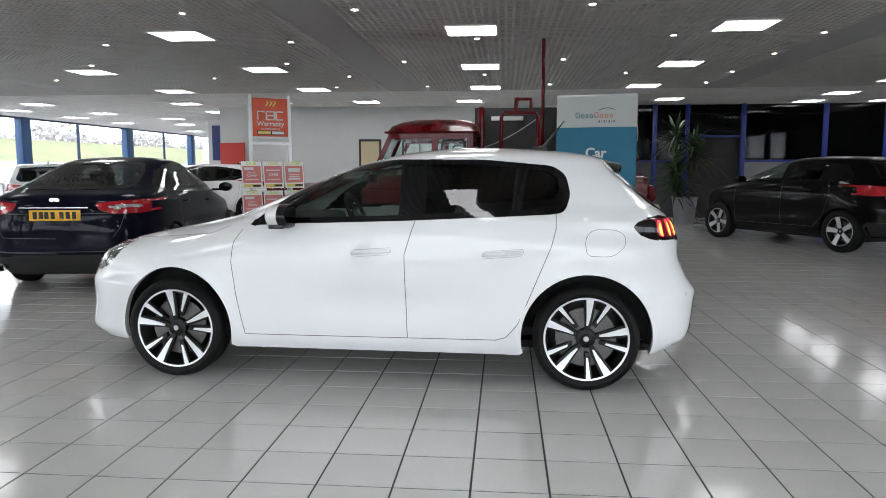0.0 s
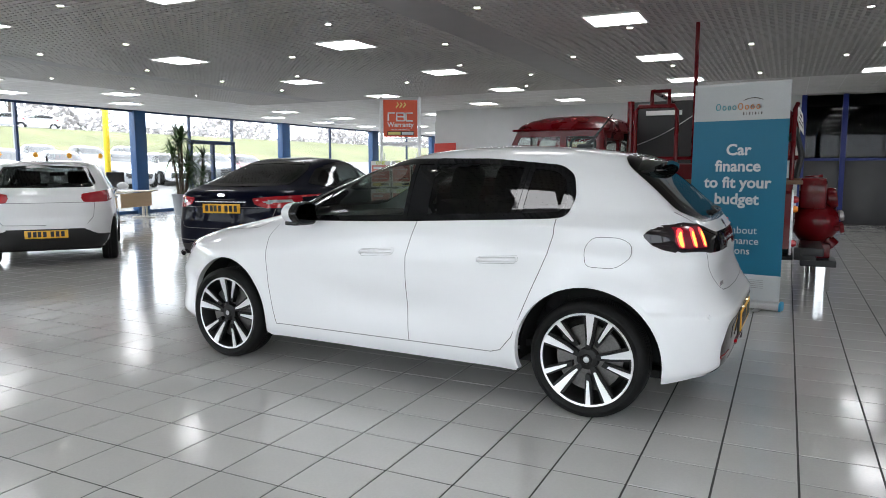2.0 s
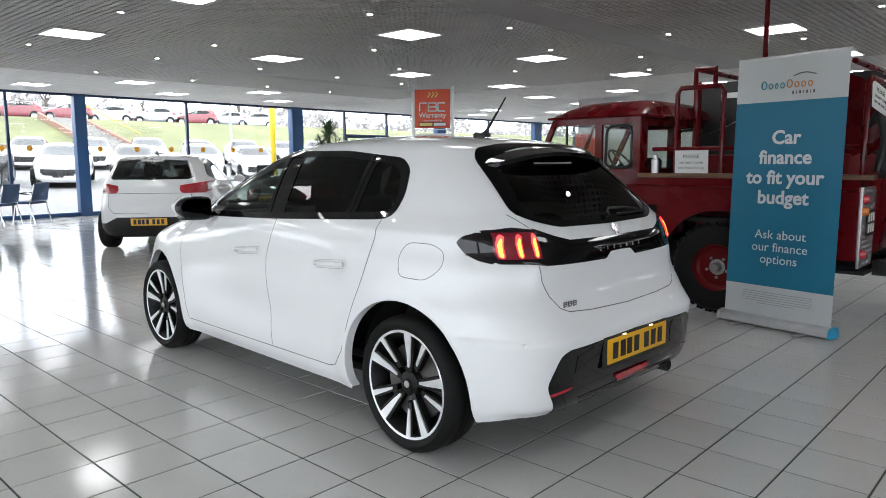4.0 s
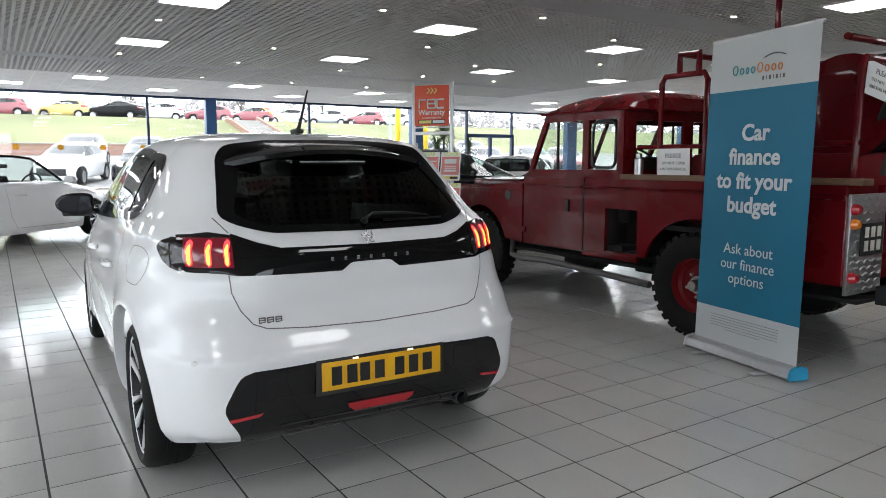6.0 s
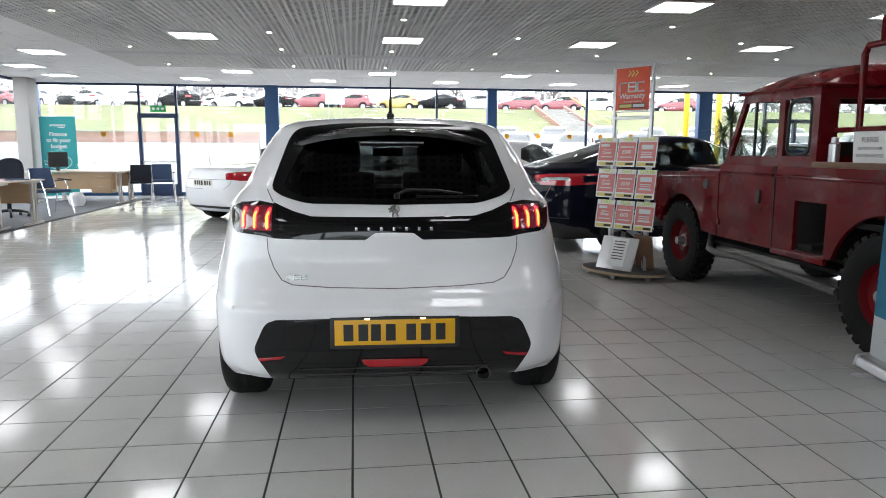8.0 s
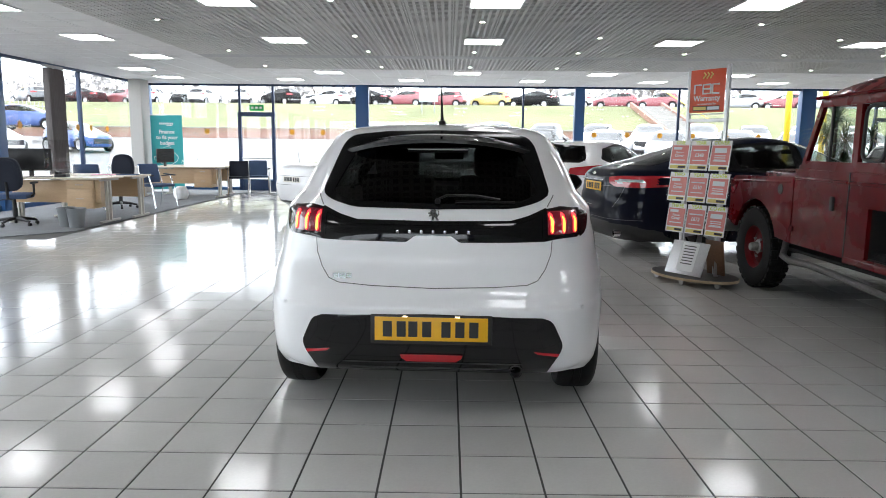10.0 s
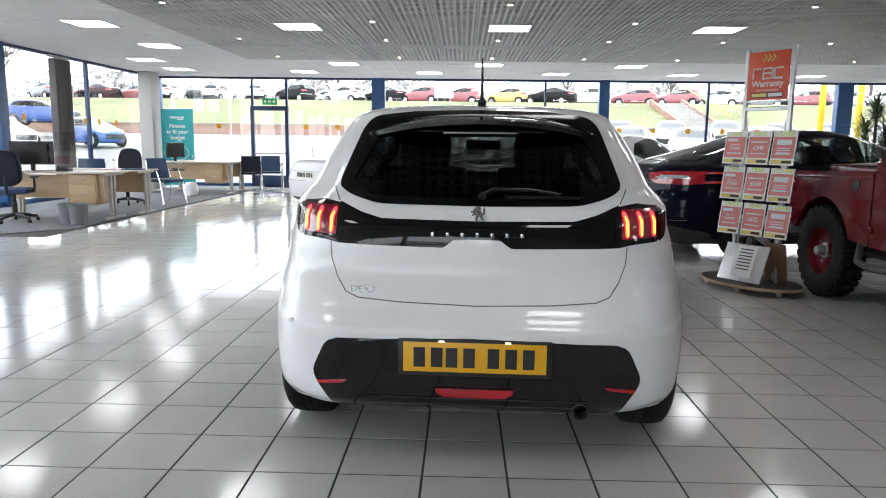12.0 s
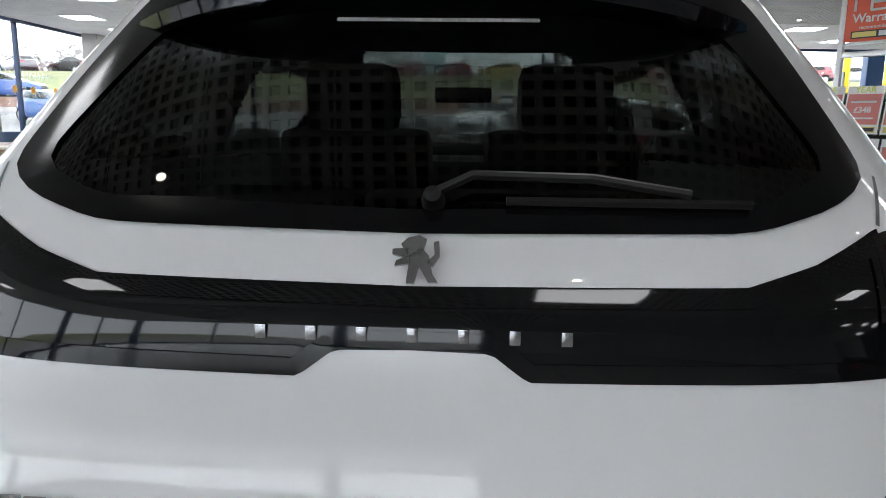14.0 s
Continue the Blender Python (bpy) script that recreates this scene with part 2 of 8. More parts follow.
structure("floor", Geo().box((-1.25, 16.0, -0.0525), (28.9, 40.0, 0.10)), GROUT, "tiled showroom floor bed with dark grey grout", "floor")
structure("carpet", Geo().prism([(-15.5, -3.6), (-4.9, -3.6), (-5.0, -1.5), (-5.9, -0.72), (-15.5, -0.72)], -0.005, 0.012, "z"), CARPET,
          "worn dark grey carpet of the sales desk area", "carpet")

# ceiling: boarded border and egg-crate field between plain strips
CX0, CX1, CY0, CY1 = -11.45, 12.0, 0.12, 15.2
border = Geo()
for x0, x1, y0, y1 in ((X_WEST - 0.1, X_EAST, Y_SOUTH - 0.1, CY0), (X_WEST - 0.1, CX0, CY0, CY1), (CX1, X_EAST, CY0, CY1), (X_WEST - 0.1, X_EAST, CY1, 36.0)):
    border.box(((x0 + x1) / 2, (y0 + y1) / 2, CEIL + 0.02), (x1 - x0, y1 - y0, 0.04))
structure("ceiling", border, CEIL_WHITE, "white mineral board border of the suspended ceiling", "ceiling")
tees = Geo()
for x in np.arange(CX0 - 6 * 0.6, X_EAST, 0.6):
    for y0, y1 in (((Y_SOUTH, CY0), (CY1, 35.9)) if x > CX0 else ((Y_SOUTH, 35.9),)):
        if x > X_WEST + 0.05:
            tees.box((x, (y0 + y1) / 2, CEIL), (0.014, y1 - y0, 0.006))
for y in [*np.arange(CY0 - 6 * 0.6, CY0, 0.6), *np.arange(CY1 + 0.6, 35.9, 0.6)]:
    if y > Y_SOUTH:
        tees.box(((X_WEST + X_EAST) / 2, y, CEIL - 0.001), (X_EAST - X_WEST, 0.014, 0.006))
for y in np.arange(CY0 + 0.6, CY1, 0.6):
    tees.box(((X_WEST + CX0) / 2, y, CEIL - 0.001), (CX0 - X_WEST, 0.014, 0.006))
structure("ceiling_trim", tees, GRID, "thin white metal tees between ceiling boards", "ceiling trim")
# dark backing sheet: its colour stands in for the shade above the open cells
structure("ceiling_void", Geo().box(((CX0 + CX1) / 2, (CY0 + CY1) / 2, CEIL + 0.30), (CX1 - CX0 + 0.1, CY1 - CY0 + 0.1, 0.04)), VOID_SHADE,
          "dark sheet standing in for the shade above the egg-crate ceiling", "ceiling")
BANDS_X = [(-2.40, -1.78), (4.1, 4.72)]
BAND_WEST = (-9.42, -9.02)
strips = Geo()
for x0, x1 in [*BANDS_X, BAND_WEST]:
    strips.box(((x0 + x1) / 2, (CY0 + CY1) / 2, CEIL + 0.02), (x1 - x0, CY1 - CY0, 0.035))
structure("ceiling_strip", strips, STRIP, "plain grey infill strips in the ceiling", "ceiling")
fields = [(CX0, BAND_WEST[0]), (BAND_WEST[1], BANDS_X[0][0]), (BANDS_X[0][1], BANDS_X[1][0]), (BANDS_X[1][1], CX1)]
crate = Geo()
PX, PY = 0.0857, 0.0857
for x0, x1 in fields:
    for y in np.arange(CY0 + PX / 2, CY1, PX):
        crate.box(((x0 + x1) / 2, y, CEIL + 0.022), (x1 - x0, 0.034, 0.04))
    for x in np.arange(x0 + PY / 2, x1, PY):
        crate.box((x, (CY0 + CY1) / 2, CEIL + 0.0215), (0.034, CY1 - CY0, 0.038))
structure("ceiling_crate", crate, CRATE, "open-cell beige metal egg-crate ceiling panels", "ceiling")
rails = Geo()
for x0, x1 in fields:
    for y in np.arange(CY0 + 0.6, CY1, 0.6):
        rails.box(((x0 + x1) / 2, y, CEIL + 0.004), (x1 - x0, 0.012, 0.012))
structure("ceiling_rail", rails, CRATE, "slim metal grid rails of the ceiling panels", "ceiling trim")

# lights
LIGHTS = [(x, y) for x in (-7.03, -3.97, -0.35, 2.84) for y in (2.25, 5.42, 8.52, 11.55, 14.57)]
LIGHTS += [(-12.0, y) for y in (2.1, 5.3, 8.4, 11.5, 17.2, 20.2)] + [(-13.85, y) for y in (0.8, 3.9, 7.0, 10.1, 13.15, 18.9, 21.7)]
LIGHTS += [(x, -0.85) for x in (-4.4, -6.9, -9.3)] + [(-11.6, -2.15), (-13.5, -2.2), (-0.6, -1.6), (3.4, -1.6)]
LIGHTS += [(x, 17.4) for x in (-8.1, -5.7, -3.4, -0.83, 4.0)] + [(7.5, 16.4), (7.5, 14.0), (7.6, 18.3), (9.4, 18.2), (-8.4, 20.1), (-11.0, 22.6), (-12.0, 25.6), (-13.85, 24.6), (-9.6, 27.2), (-12.0, 28.8), (-13.85, 30.4), (-9.6, 31.6)]
SPOTS = [(x, y) for x in (-10.87, -8.38, -5.3) for y in (0.92, 5.32, 9.07, 12.6)] + [(x, y) for x in (-10.87, -8.4, -6.6) for y in (3.42, 7.18, 10.85)]
SPOTS += [(x, y) for x in (-3.4, -1.52, 0.94) for y in (3.5, 7.32, 10.95, 14.2)] + [(x, y) for x in (-2.76, -0.31, 2.16, 3.97) for y in (5.3, 9.1, 12.6)] + [(3.97, 10.7), (3.97, 14.2), (-3.9, 3.5)]


def led_panel():
    lamp = thing("ceiling_light", None, "square white LED ceiling panel light, lit", "ceiling light", "LED ceiling panels")
    frame_geo = Geo()
    for c, s in (((0, 0.305, 0), (0.63, 0.02, 0.02)), ((0, -0.305, 0), (0.63, 0.02, 0.02)), ((0.305, 0, 0), (0.02, 0.59, 0.02)), ((-0.305, 0, 0), (0.02, 0.59, 0.02))):
        frame_geo.box(c, s, 0.003)
    part("frame", frame_geo, GRID, lamp)
    part("diffuser", Geo().box((0, 0, 0), (0.592, 0.592, 0.012)), LED, lamp, smooth=0)
    return lamp


def downlight():
    lamp = thing("downlight", None, "small round recessed downlight, lit", "downlight", "ceiling downlights")
    part("bezel", Geo().lathe([(0.030, 0.0), (0.050, -0.004), (0.052, 0.002), (0.050, 0.012), (0.030, 0.012)], None, 20), CHROME, lamp)
    part("lamp", Geo().lathe([(0.0005, -0.002), (0.030, -0.002), (0.030, 0.01)], None, 16), SPOT_GLOW, lamp)
    return lamp


def place_all(maker, poses):
    first = maker()
    first.matrix_world = poses[0]
    return [first] + [copy_thing(first, m) for m in poses[1:]]


place_all(led_panel, [pose(x, y, CEIL - 0.008) for x, y in LIGHTS])
place_all(downlight, [pose(x, y, CEIL - 0.004) for x, y in SPOTS])


# shopfront glazing
def glazed_wall(name, along, fixed, spans, posts, mullions, low=0.10, high=2.93, out=-1):
    """A glazed wall along 'x' or 'y' at the fixed other coordinate."""
    wall = tagged(new(name), "floor-to-ceiling shopfront glazing in dark blue metal frames", "window wall", "", "structure")
    def bar(c0, c1, z0, z1, depth=0.10):
        mid, ln = (c0 + c1) / 2, c1 - c0
        c = (fixed, mid, (z0 + z1) / 2) if along == "y" else (mid, fixed, (z0 + z1) / 2)
        s = (depth, ln, z1 - z0) if along == "y" else (ln, depth, z1 - z0)
        return Geo().box(c, s, 0.006)
    a, b = spans
    part("bottom_rail", bar(a, b, 0.0, low), BLUE_FRAME, wall)
    part("top_rail", bar(a, b, high, high + 0.10), NAVY_FRAME, wall)
    for p, w in posts:
        part("post", bar(p - w / 2, p + w / 2, 0, CEIL, 0.24), BLUE_FRAME, wall)
    for p in mullions:
        part("mullion", bar(p - 0.03, p + 0.03, low, high, 0.09), NAVY_FRAME, wall)
    edges = sorted([a, b] + [p for p, _ in posts] + mullions)
    for e0, e1 in zip(edges, edges[1:]):
        g = bar(e0 + 0.02, e1 - 0.02, low, high, 0.012)
        pane = part("pane", g, PANE, wall, smooth=0)
        pane.visible_shadow = False
    return wall


glazed_wall("window_1", "y", X_WEST, (-3.8, 36.0), [(-3.70, 0.22), (2.43, 0.36), (8.55, 0.27), (14.95, 0.40), (21.55, 0.45), (27.9, 0.5), (33.8, 0.4)], [-1.05, -0.10, 6.97, 11.35, 16.9, 18.8, 24.5, 31.0])
glazed_wall("window_2", "x", Y_SOUTH, (-15.6, 13.0), [(-15.2, 0.30), (-8.88, 0.24), (-3.0, 0.24), (2.8, 0.24), (8.6, 0.24)], [-11.96, -5.9, -0.1, 5.7, 10.8])


glazed_wall("window_3", "y", X_EAST, (-3.6, 4.8), [(-3.5, 0.24), (2.0, 0.24), (4.68, 0.24)], [-0.8])

# glazed door in the west wall
door = tagged(new("door_1"), "closed glazed door in a dark blue metal frame", "door", "", "structure")
for n, c, s in (("jamb", (X_WEST + 0.03, -1.05, 1.06), (0.12, 0.09, 2.12)), ("jamb", (X_WEST + 0.03, -0.10, 1.06), (0.12, 0.09, 2.12)),
                ("head", (X_WEST + 0.03, -0.575, 2.15), (0.12, 1.05, 0.12)), ("bottom_panel", (X_WEST + 0.03, -0.575, 0.16), (0.08, 0.86, 0.32)),
                ("push_bar", (X_WEST + 0.09, -0.575, 0.92), (0.03, 0.86, 0.035))):
    part(n, Geo().box(c, s, 0.006), SILVER if n == "push_bar" else NAVY_FRAME, door)
GREEN_SIGN = mat("green_exit_sign", (0.02, 0.42, 0.10), 0.4)
exit_sign = thing("exit_sign", None, "small green exit sign with white symbols over the glazed door", "sign")
part("panel", Geo().box((X_WEST + 0.09, -0.55, 2.33), (0.012, 0.40, 0.17), 0.003), GREEN_SIGN, exit_sign)
for y in (-0.67, -0.55, -0.43):
    part("symbol", Geo().box((X_WEST + 0.098, y, 2.33), (0.004, 0.07, 0.06)), GRID, exit_sign, smooth=0)

# walls
structure("wall_north", Geo().box((-3.01, Y_NORTH + 0.1, CEIL / 2), (9.38, 0.2, CEIL)), WALL, "plain grey-white painted wall", "wall")
structure("wall_recess", Geo().box((-7.8, 27.5, CEIL / 2), (0.2, 17.0, CEIL)), WALL, "plain grey-white painted return wall", "wall")
structure("wall_back", Geo().box((-11.4, 36.0, CEIL / 2), (7.6, 0.2, CEIL)), WALL, "plain grey-white painted end wall", "wall")
structure("wall_pier", Geo().box((-9.72, 23.7, CEIL / 2), (1.0, 0.36, CEIL)), WALL, "painted square pier", "pier")
structure("wall_east", Geo().box((X_EAST + 0.1, 11.95, CEIL / 2), (0.2, 14.3, CEIL)), WALL, "plain painted wall", "wall")
structure("wall_north_east", Geo().box((11.46, 19.0, CEIL / 2), (3.1, 0.2, CEIL)), WALL, "plain grey-white painted wall", "wall")
structure("baseboard", Geo().box((-3.01, Y_NORTH - 0.012, 0.07), (9.38, 0.02, 0.14), 0.004), NAVY_FRAME, "dark blue skirting board", "skirting")
blind = thing("vertical_blind", None, "gathered brown-grey vertical blind beside the glazing", "blind")
part("head_rail", Geo().box((-10.65, Y_SOUTH + 0.16, 2.90), (0.75, 0.06, 0.05), 0.006), COLUMN_PALE, blind)
for k in range(10):
    part("slat", Geo().box((0, 0, 0), (0.012, 0.125, 2.72), 0.003, pose(-10.93 + 0.062 * k, Y_SOUTH + 0.17, 1.50, 0, 0, 12 + 5 * (k % 3))), COLUMN, blind)
structure("wall_pillar_pale", Geo().box((-14.45, Y_SOUTH + 0.30, CEIL / 2), (0.50, 0.34, CEIL), 0.02), COLUMN_PALE, "pale clad corner column", "column")

# dim offices behind blue-framed glass partitions
office = tagged(new("partition"), "dark office partition of tinted glass in royal blue frames", "partition", "", "structure")
# near-black colour stands in for the lack of light on office walls and door
OFFICE_DIMNESS = mat("office_wall_painted_dimness", (0.035, 0.033, 0.034), 0.8, blotch=0.2)
PANEL_GREY = mat("grey_partition_panel", (0.20, 0.20, 0.21), 0.45, blotch=0.05)
PANEL_DARK = mat("dark_grey_partition_panel", (0.055, 0.055, 0.06), 0.35, blotch=0.08)
for x in (1.74, 2.58, 4.0, 4.84, 6.27, 8.33, 9.84):
    part("post", Geo().box((x, 18.98, CEIL / 2), (0.11, 0.13, CEIL), 0.006), DARK_BLUE, office)
for x0, x1, mm in ((1.74, 2.58, PANEL_DARK), (2.58, 4.0, PANEL_DARK), (4.0, 4.84, PANEL_DARK), (6.27, 8.33, PANEL_GREY), (8.33, 9.84, PANEL_GREY)):
    part("rail", Geo().box(((x0 + x1) / 2, 18.98, 1.50), (x1 - x0 - 0.11, 0.07, 0.06), 0.005), DARK_BLUE, office)
    part("lower_panel", Geo().box(((x0 + x1) / 2, 19.0, 0.735), (x1 - x0 - 0.11, 0.05, 1.47), 0.004), mm, office)
    part("pane", Geo().box(((x0 + x1) / 2, 19.0, 2.25), (x1 - x0 - 0.11, 0.012, 1.44)), PANE_DARK, office, smooth=0)
part("door_leaf", Geo().box((5.55, 19.05, 1.05), (1.30, 0.05, 2.1), 0.005), OFFICE_DIMNESS, office)
part("rail", Geo().box((5.55, 18.98, 2.14), (1.32, 0.07, 0.06), 0.005), DARK_BLUE, office)
part("pane", Geo().box((5.55, 19.0, 2.57), (1.32, 0.012, 0.80)), PANE_DARK, office, smooth=0)
structure("wall_office", Geo().box((5.8, 22.6, CEIL / 2), (8.6, 0.2, CEIL)), OFFICE_DIMNESS, "wall at the back of the office, its dimness put into the colour", "wall")
structure("wall_office_side", Geo().box((1.62, 20.8, CEIL / 2), (0.12, 3.4, CEIL)), OFFICE_DIMNESS, "side wall of the office, its dimness put into the colour", "wall")
structure("wall_office_end", Geo().box((9.98, 20.85, CEIL / 2), (0.12, 3.3, CEIL)), OFFICE_DIMNESS, "end wall of the office, its dimness put into the colour", "wall")

# ---- cars ----
from mathutils.bvhtree import BVHTree


def smooth_rows(rows, sub):
    """Monotone cubic through the control rows, sub steps between each two."""
    a = np.array(rows, float)
    k = len(a)
    d = a[1:] - a[:-1]
    t = np.zeros_like(a)
    t[0], t[-1] = d[0], d[-1]
    for i in range(1, k - 1):
        p, q = d[i - 1], d[i]
        t[i] = np.where(p * q > 0, 2 * p * q / (p + q + 1e-12), 0)
    out = []
    for i in range(k - 1):
        for s in range(sub):
            u = s / sub
            h00, h10, h01, h11 = 2 * u**3 - 3 * u**2 + 1, u**3 - 2 * u**2 + u, -2 * u**3 + 3 * u**2, u**3 - u**2
            out.append(h00 * a[i] + h10 * t[i] + h01 * a[i + 1] + h11 * t[i + 1])
    out.append(a[-1])
    return np.array(out)


def half_contour(xf, xr, w, nf, nr, n):
    """Plan outline from the nose round one side to the tail, evenly spaced."""
    xm = (xf + xr) / 2
    a = np.linspace(0, np.pi / 2, 400)
    c, s = np.cos(a), np.sin(a)
    front = np.stack([xm + (xf - xm) * c ** (2 / nf), w * s ** (2 / nf)], 1)
    rear = np.stack([xm - (xm - xr) * c[::-1] ** (2 / nr), w * s[::-1] ** (2 / nr)], 1)
    pts = np.concatenate([front, rear[1:]])
    ln = np.concatenate([[0], np.cumsum(np.hypot(*np.diff(pts, axis=0).T))])
    u = np.linspace(0, ln[-1], n)
    return np.stack([np.interp(u, ln, pts[:, 0]), np.interp(u, ln, pts[:, 1])], 1)


def inside(poly, p):
    x, y, res = p[:, 0], p[:, 1], np.zeros(len(p), bool)
    for (x0, y0), (x1, y1) in zip(poly, poly[1:] + poly[:1]):
        hit = ((y0 > y) != (y1 > y)) & (x < (x1 - x0) * (y - y0) / (y1 - y0 + 1e-12) + x0)
        res ^= hit
    return res


def nearest(poly, p):
    best, where = np.full(len(p), 1e9), p.copy()
    for a, b in zip(poly, poly[1:] + poly[:1]):
        a, b = np.array(a), np.array(b)
        d = b - a
        u = np.clip(((p - a) @ d) / (d @ d + 1e-12), 0, 1)
        q = a + u[:, None] * d
        r = np.hypot(*(p - q).T)
        m = r < best
        best[m], where[m] = r[m], q[m]
    return best, where


def rounded(poly, r=0.03, k=4):
    """Round the corners of an outline."""
    out = []
    n = len(poly)
    for i in range(n):
        p0, p1, p2 = (np.array(poly[j % n], float) for j in (i - 1, i, i + 1))
        d0, d2 = p0 - p1, p2 - p1
        l0, l2 = np.hypot(*d0), np.hypot(*d2)
        a, b = p1 + d0 / l0 * min(r, l0 * 0.45), p1 + d2 / l2 * min(r, l2 * 0.45)
        for s in np.linspace(0, 1, k):
            out.append(tuple((1 - s) ** 2 * a + 2 * s * (1 - s) * p1 + s * s * b))
    return out


def offset(loop, d):
    """Outline moved outwards by d (inwards when negative)."""
    p = np.array(loop, float)
    area = sum(p[i, 0] * p[(i + 1) % len(p), 1] - p[(i + 1) % len(p), 0] * p[i, 1] for i in range(len(p)))
    t = np.roll(p, -1, 0) - np.roll(p, 1, 0)
    t /= np.hypot(t[:, 0], t[:, 1])[:, None] + 1e-9
    nor = np.stack([t[:, 1], -t[:, 0]], 1) * (1 if area > 0 else -1)
    return [tuple(q) for q in p + nor * d]


def even(loop, step=0.012):
    """The same outline, evenly spaced."""
    p = np.array(loop + loop[:1], float)
    ln = np.concatenate([[0], np.cumsum(np.hypot(*np.diff(p, axis=0).T))])
    u = np.linspace(0, ln[-1], max(12, int(ln[-1] / step)), endpoint=False)
    return [(float(a), float(b)) for a, b in zip(np.interp(u, ln, p[:, 0]), np.interp(u, ln, p[:, 1]))]


class Shell:
    """Car skin: a stack of plan outlines, split into regions by outlines seen from the side, front or rear."""

    def __init__(self, rows, n=120, sub=5, deform=None):
        self.rows = smooth_rows(rows, sub)
        R = len(self.rows)
        vs, idx = [], np.zeros((R, 2, n), int)
        for r, (z, xf, xr, w, nf, nr) in enumerate(self.rows):
            c = half_contour(xf, xr, max(w, 0.004), nf, nr, n)
            for j in range(n):
                idx[r, 0, j] = len(vs)
                vs.append((c[j, 0], c[j, 1], z))
            for j in range(n):
                if j in (0, n - 1):
                    idx[r, 1, j] = idx[r, 0, j]
                else:
                    idx[r, 1, j] = len(vs)
                    vs.append((c[j, 0], -c[j, 1], z))
        self.v = np.array(vs)
        if deform:
            self.v = deform(self.v)
        f = []
        for side in (0, 1):
            for r in range(R - 1):
                a, b = idx[r, side], idx[r + 1, side]
                q = np.stack([a[:-1], a[1:], b[1:], b[:-1]], 1)
                f.append(q if side == 0 else q[:, ::-1])
        top = idx[-1]
        f.append(np.stack([top[0, :-1], top[0, 1:], top[1, 1:], top[1, :-1]], 1))
        self.f = np.concatenate(f)
        self.tag = np.zeros(len(self.f), int)
        self.names = ["body"]

    def region(self, name, view, poly, where=None, snap=0.0):
        """Give the faces within the outline to a named region; edge_band() covers its stepped border."""
        ax = {"side": (0, 2), "end": (1, 2), "top": (0, 1)}[view]
        keep = np.ones(len(self.v), bool) if where is None else where(self.v)
        p = self.v[:, ax]
        cell = np.full(len(self.v), 0.0)
        for a in range(4):
            e = np.hypot(*(p[self.f[:, a]] - p[self.f[:, (a + 1) % 4]]).T)
            np.maximum.at(cell, self.f[:, a], e)
        dist, q = nearest(poly, p)
        mv = keep & (dist < snap * np.minimum(cell, 0.05))
        for c, a in enumerate(ax):
            self.v[mv, a] = q[mv, c]
        cen = self.v[self.f].mean(1)
        ok = inside(poly, cen[:, ax]) & (where(cen) if where else True)
        if name not in self.names:
            self.names.append(name)
        self.tag[ok] = self.names.index(name)

    def tree(self):
        return BVHTree.FromPolygons([tuple(p) for p in self.v], [tuple(int(i) for i in f) for f in self.f])

    def piece(self, name, side=0, inset=0.0):
        """Geo of one region; side 1 or -1 takes the left or right half alone."""
        sel = self.f[self.tag == self.names.index(name)]
        if side:
            sel = sel[self.v[sel].mean(1)[:, 1] * side > 0]
        used, inv = np.unique(sel, return_inverse=True)
        g = Geo()
        g.v = [tuple(float(c) for c in p) for p in self.v[used]]
        g.f = [tuple(int(i) for i in dict.fromkeys(f)) for f in inv.reshape(sel.shape)]
        g.f = [f for f in g.f if len(f) > 2]
        return g


def cast(tree, view, a, b, sign=1, off=0.002):
    """Point on the skin seen from the side (x, z), the rear or front (y, z), or the top (x, y), lifted off by off."""
    o, d = {"side": ((a, sign * 2.0, b), (0, -sign, 0)), "end": ((sign * 4.0, a, b), (-sign, 0, 0)), "top": ((a, b, 3.0), (0, 0, -1))}[view]
    hit, nor, _, _ = tree.ray_cast(Vector(o), Vector(d))
    if hit is None:
        return None, None
    if nor.dot(Vector(d)) > 0:
        nor = -nor
    return hit + nor * off, nor


def seam(tree, view, pts, sign=1, width=0.0045, off=0.0012, step=0.02):
    """Thin dark joint drawn along the skin."""
    path = []
    for p, q in zip(pts, pts[1:]):
        n = max(1, int(math.dist(p, q) / step))
        path += [(p[0] + (q[0] - p[0]) * i / n, p[1] + (q[1] - p[1]) * i / n) for i in range(n)]
    path.append(pts[-1])
    got = [cast(tree, view, a, b, sign, off) for a, b in path]
    got = [g for g in got if g[0] is not None]
    g = Geo()
    vs = []
    for i, (p, nor) in enumerate(got):
        d = got[min(i + 1, len(got) - 1)][0] - got[max(i - 1, 0)][0]
        s = d.cross(nor).normalized() * width / 2
        vs += [p + s, p - s]
    g.add(vs, [(2 * i, 2 * i + 1, 2 * i + 3, 2 * i + 2) for i in range(len(got) - 1)])
    return g


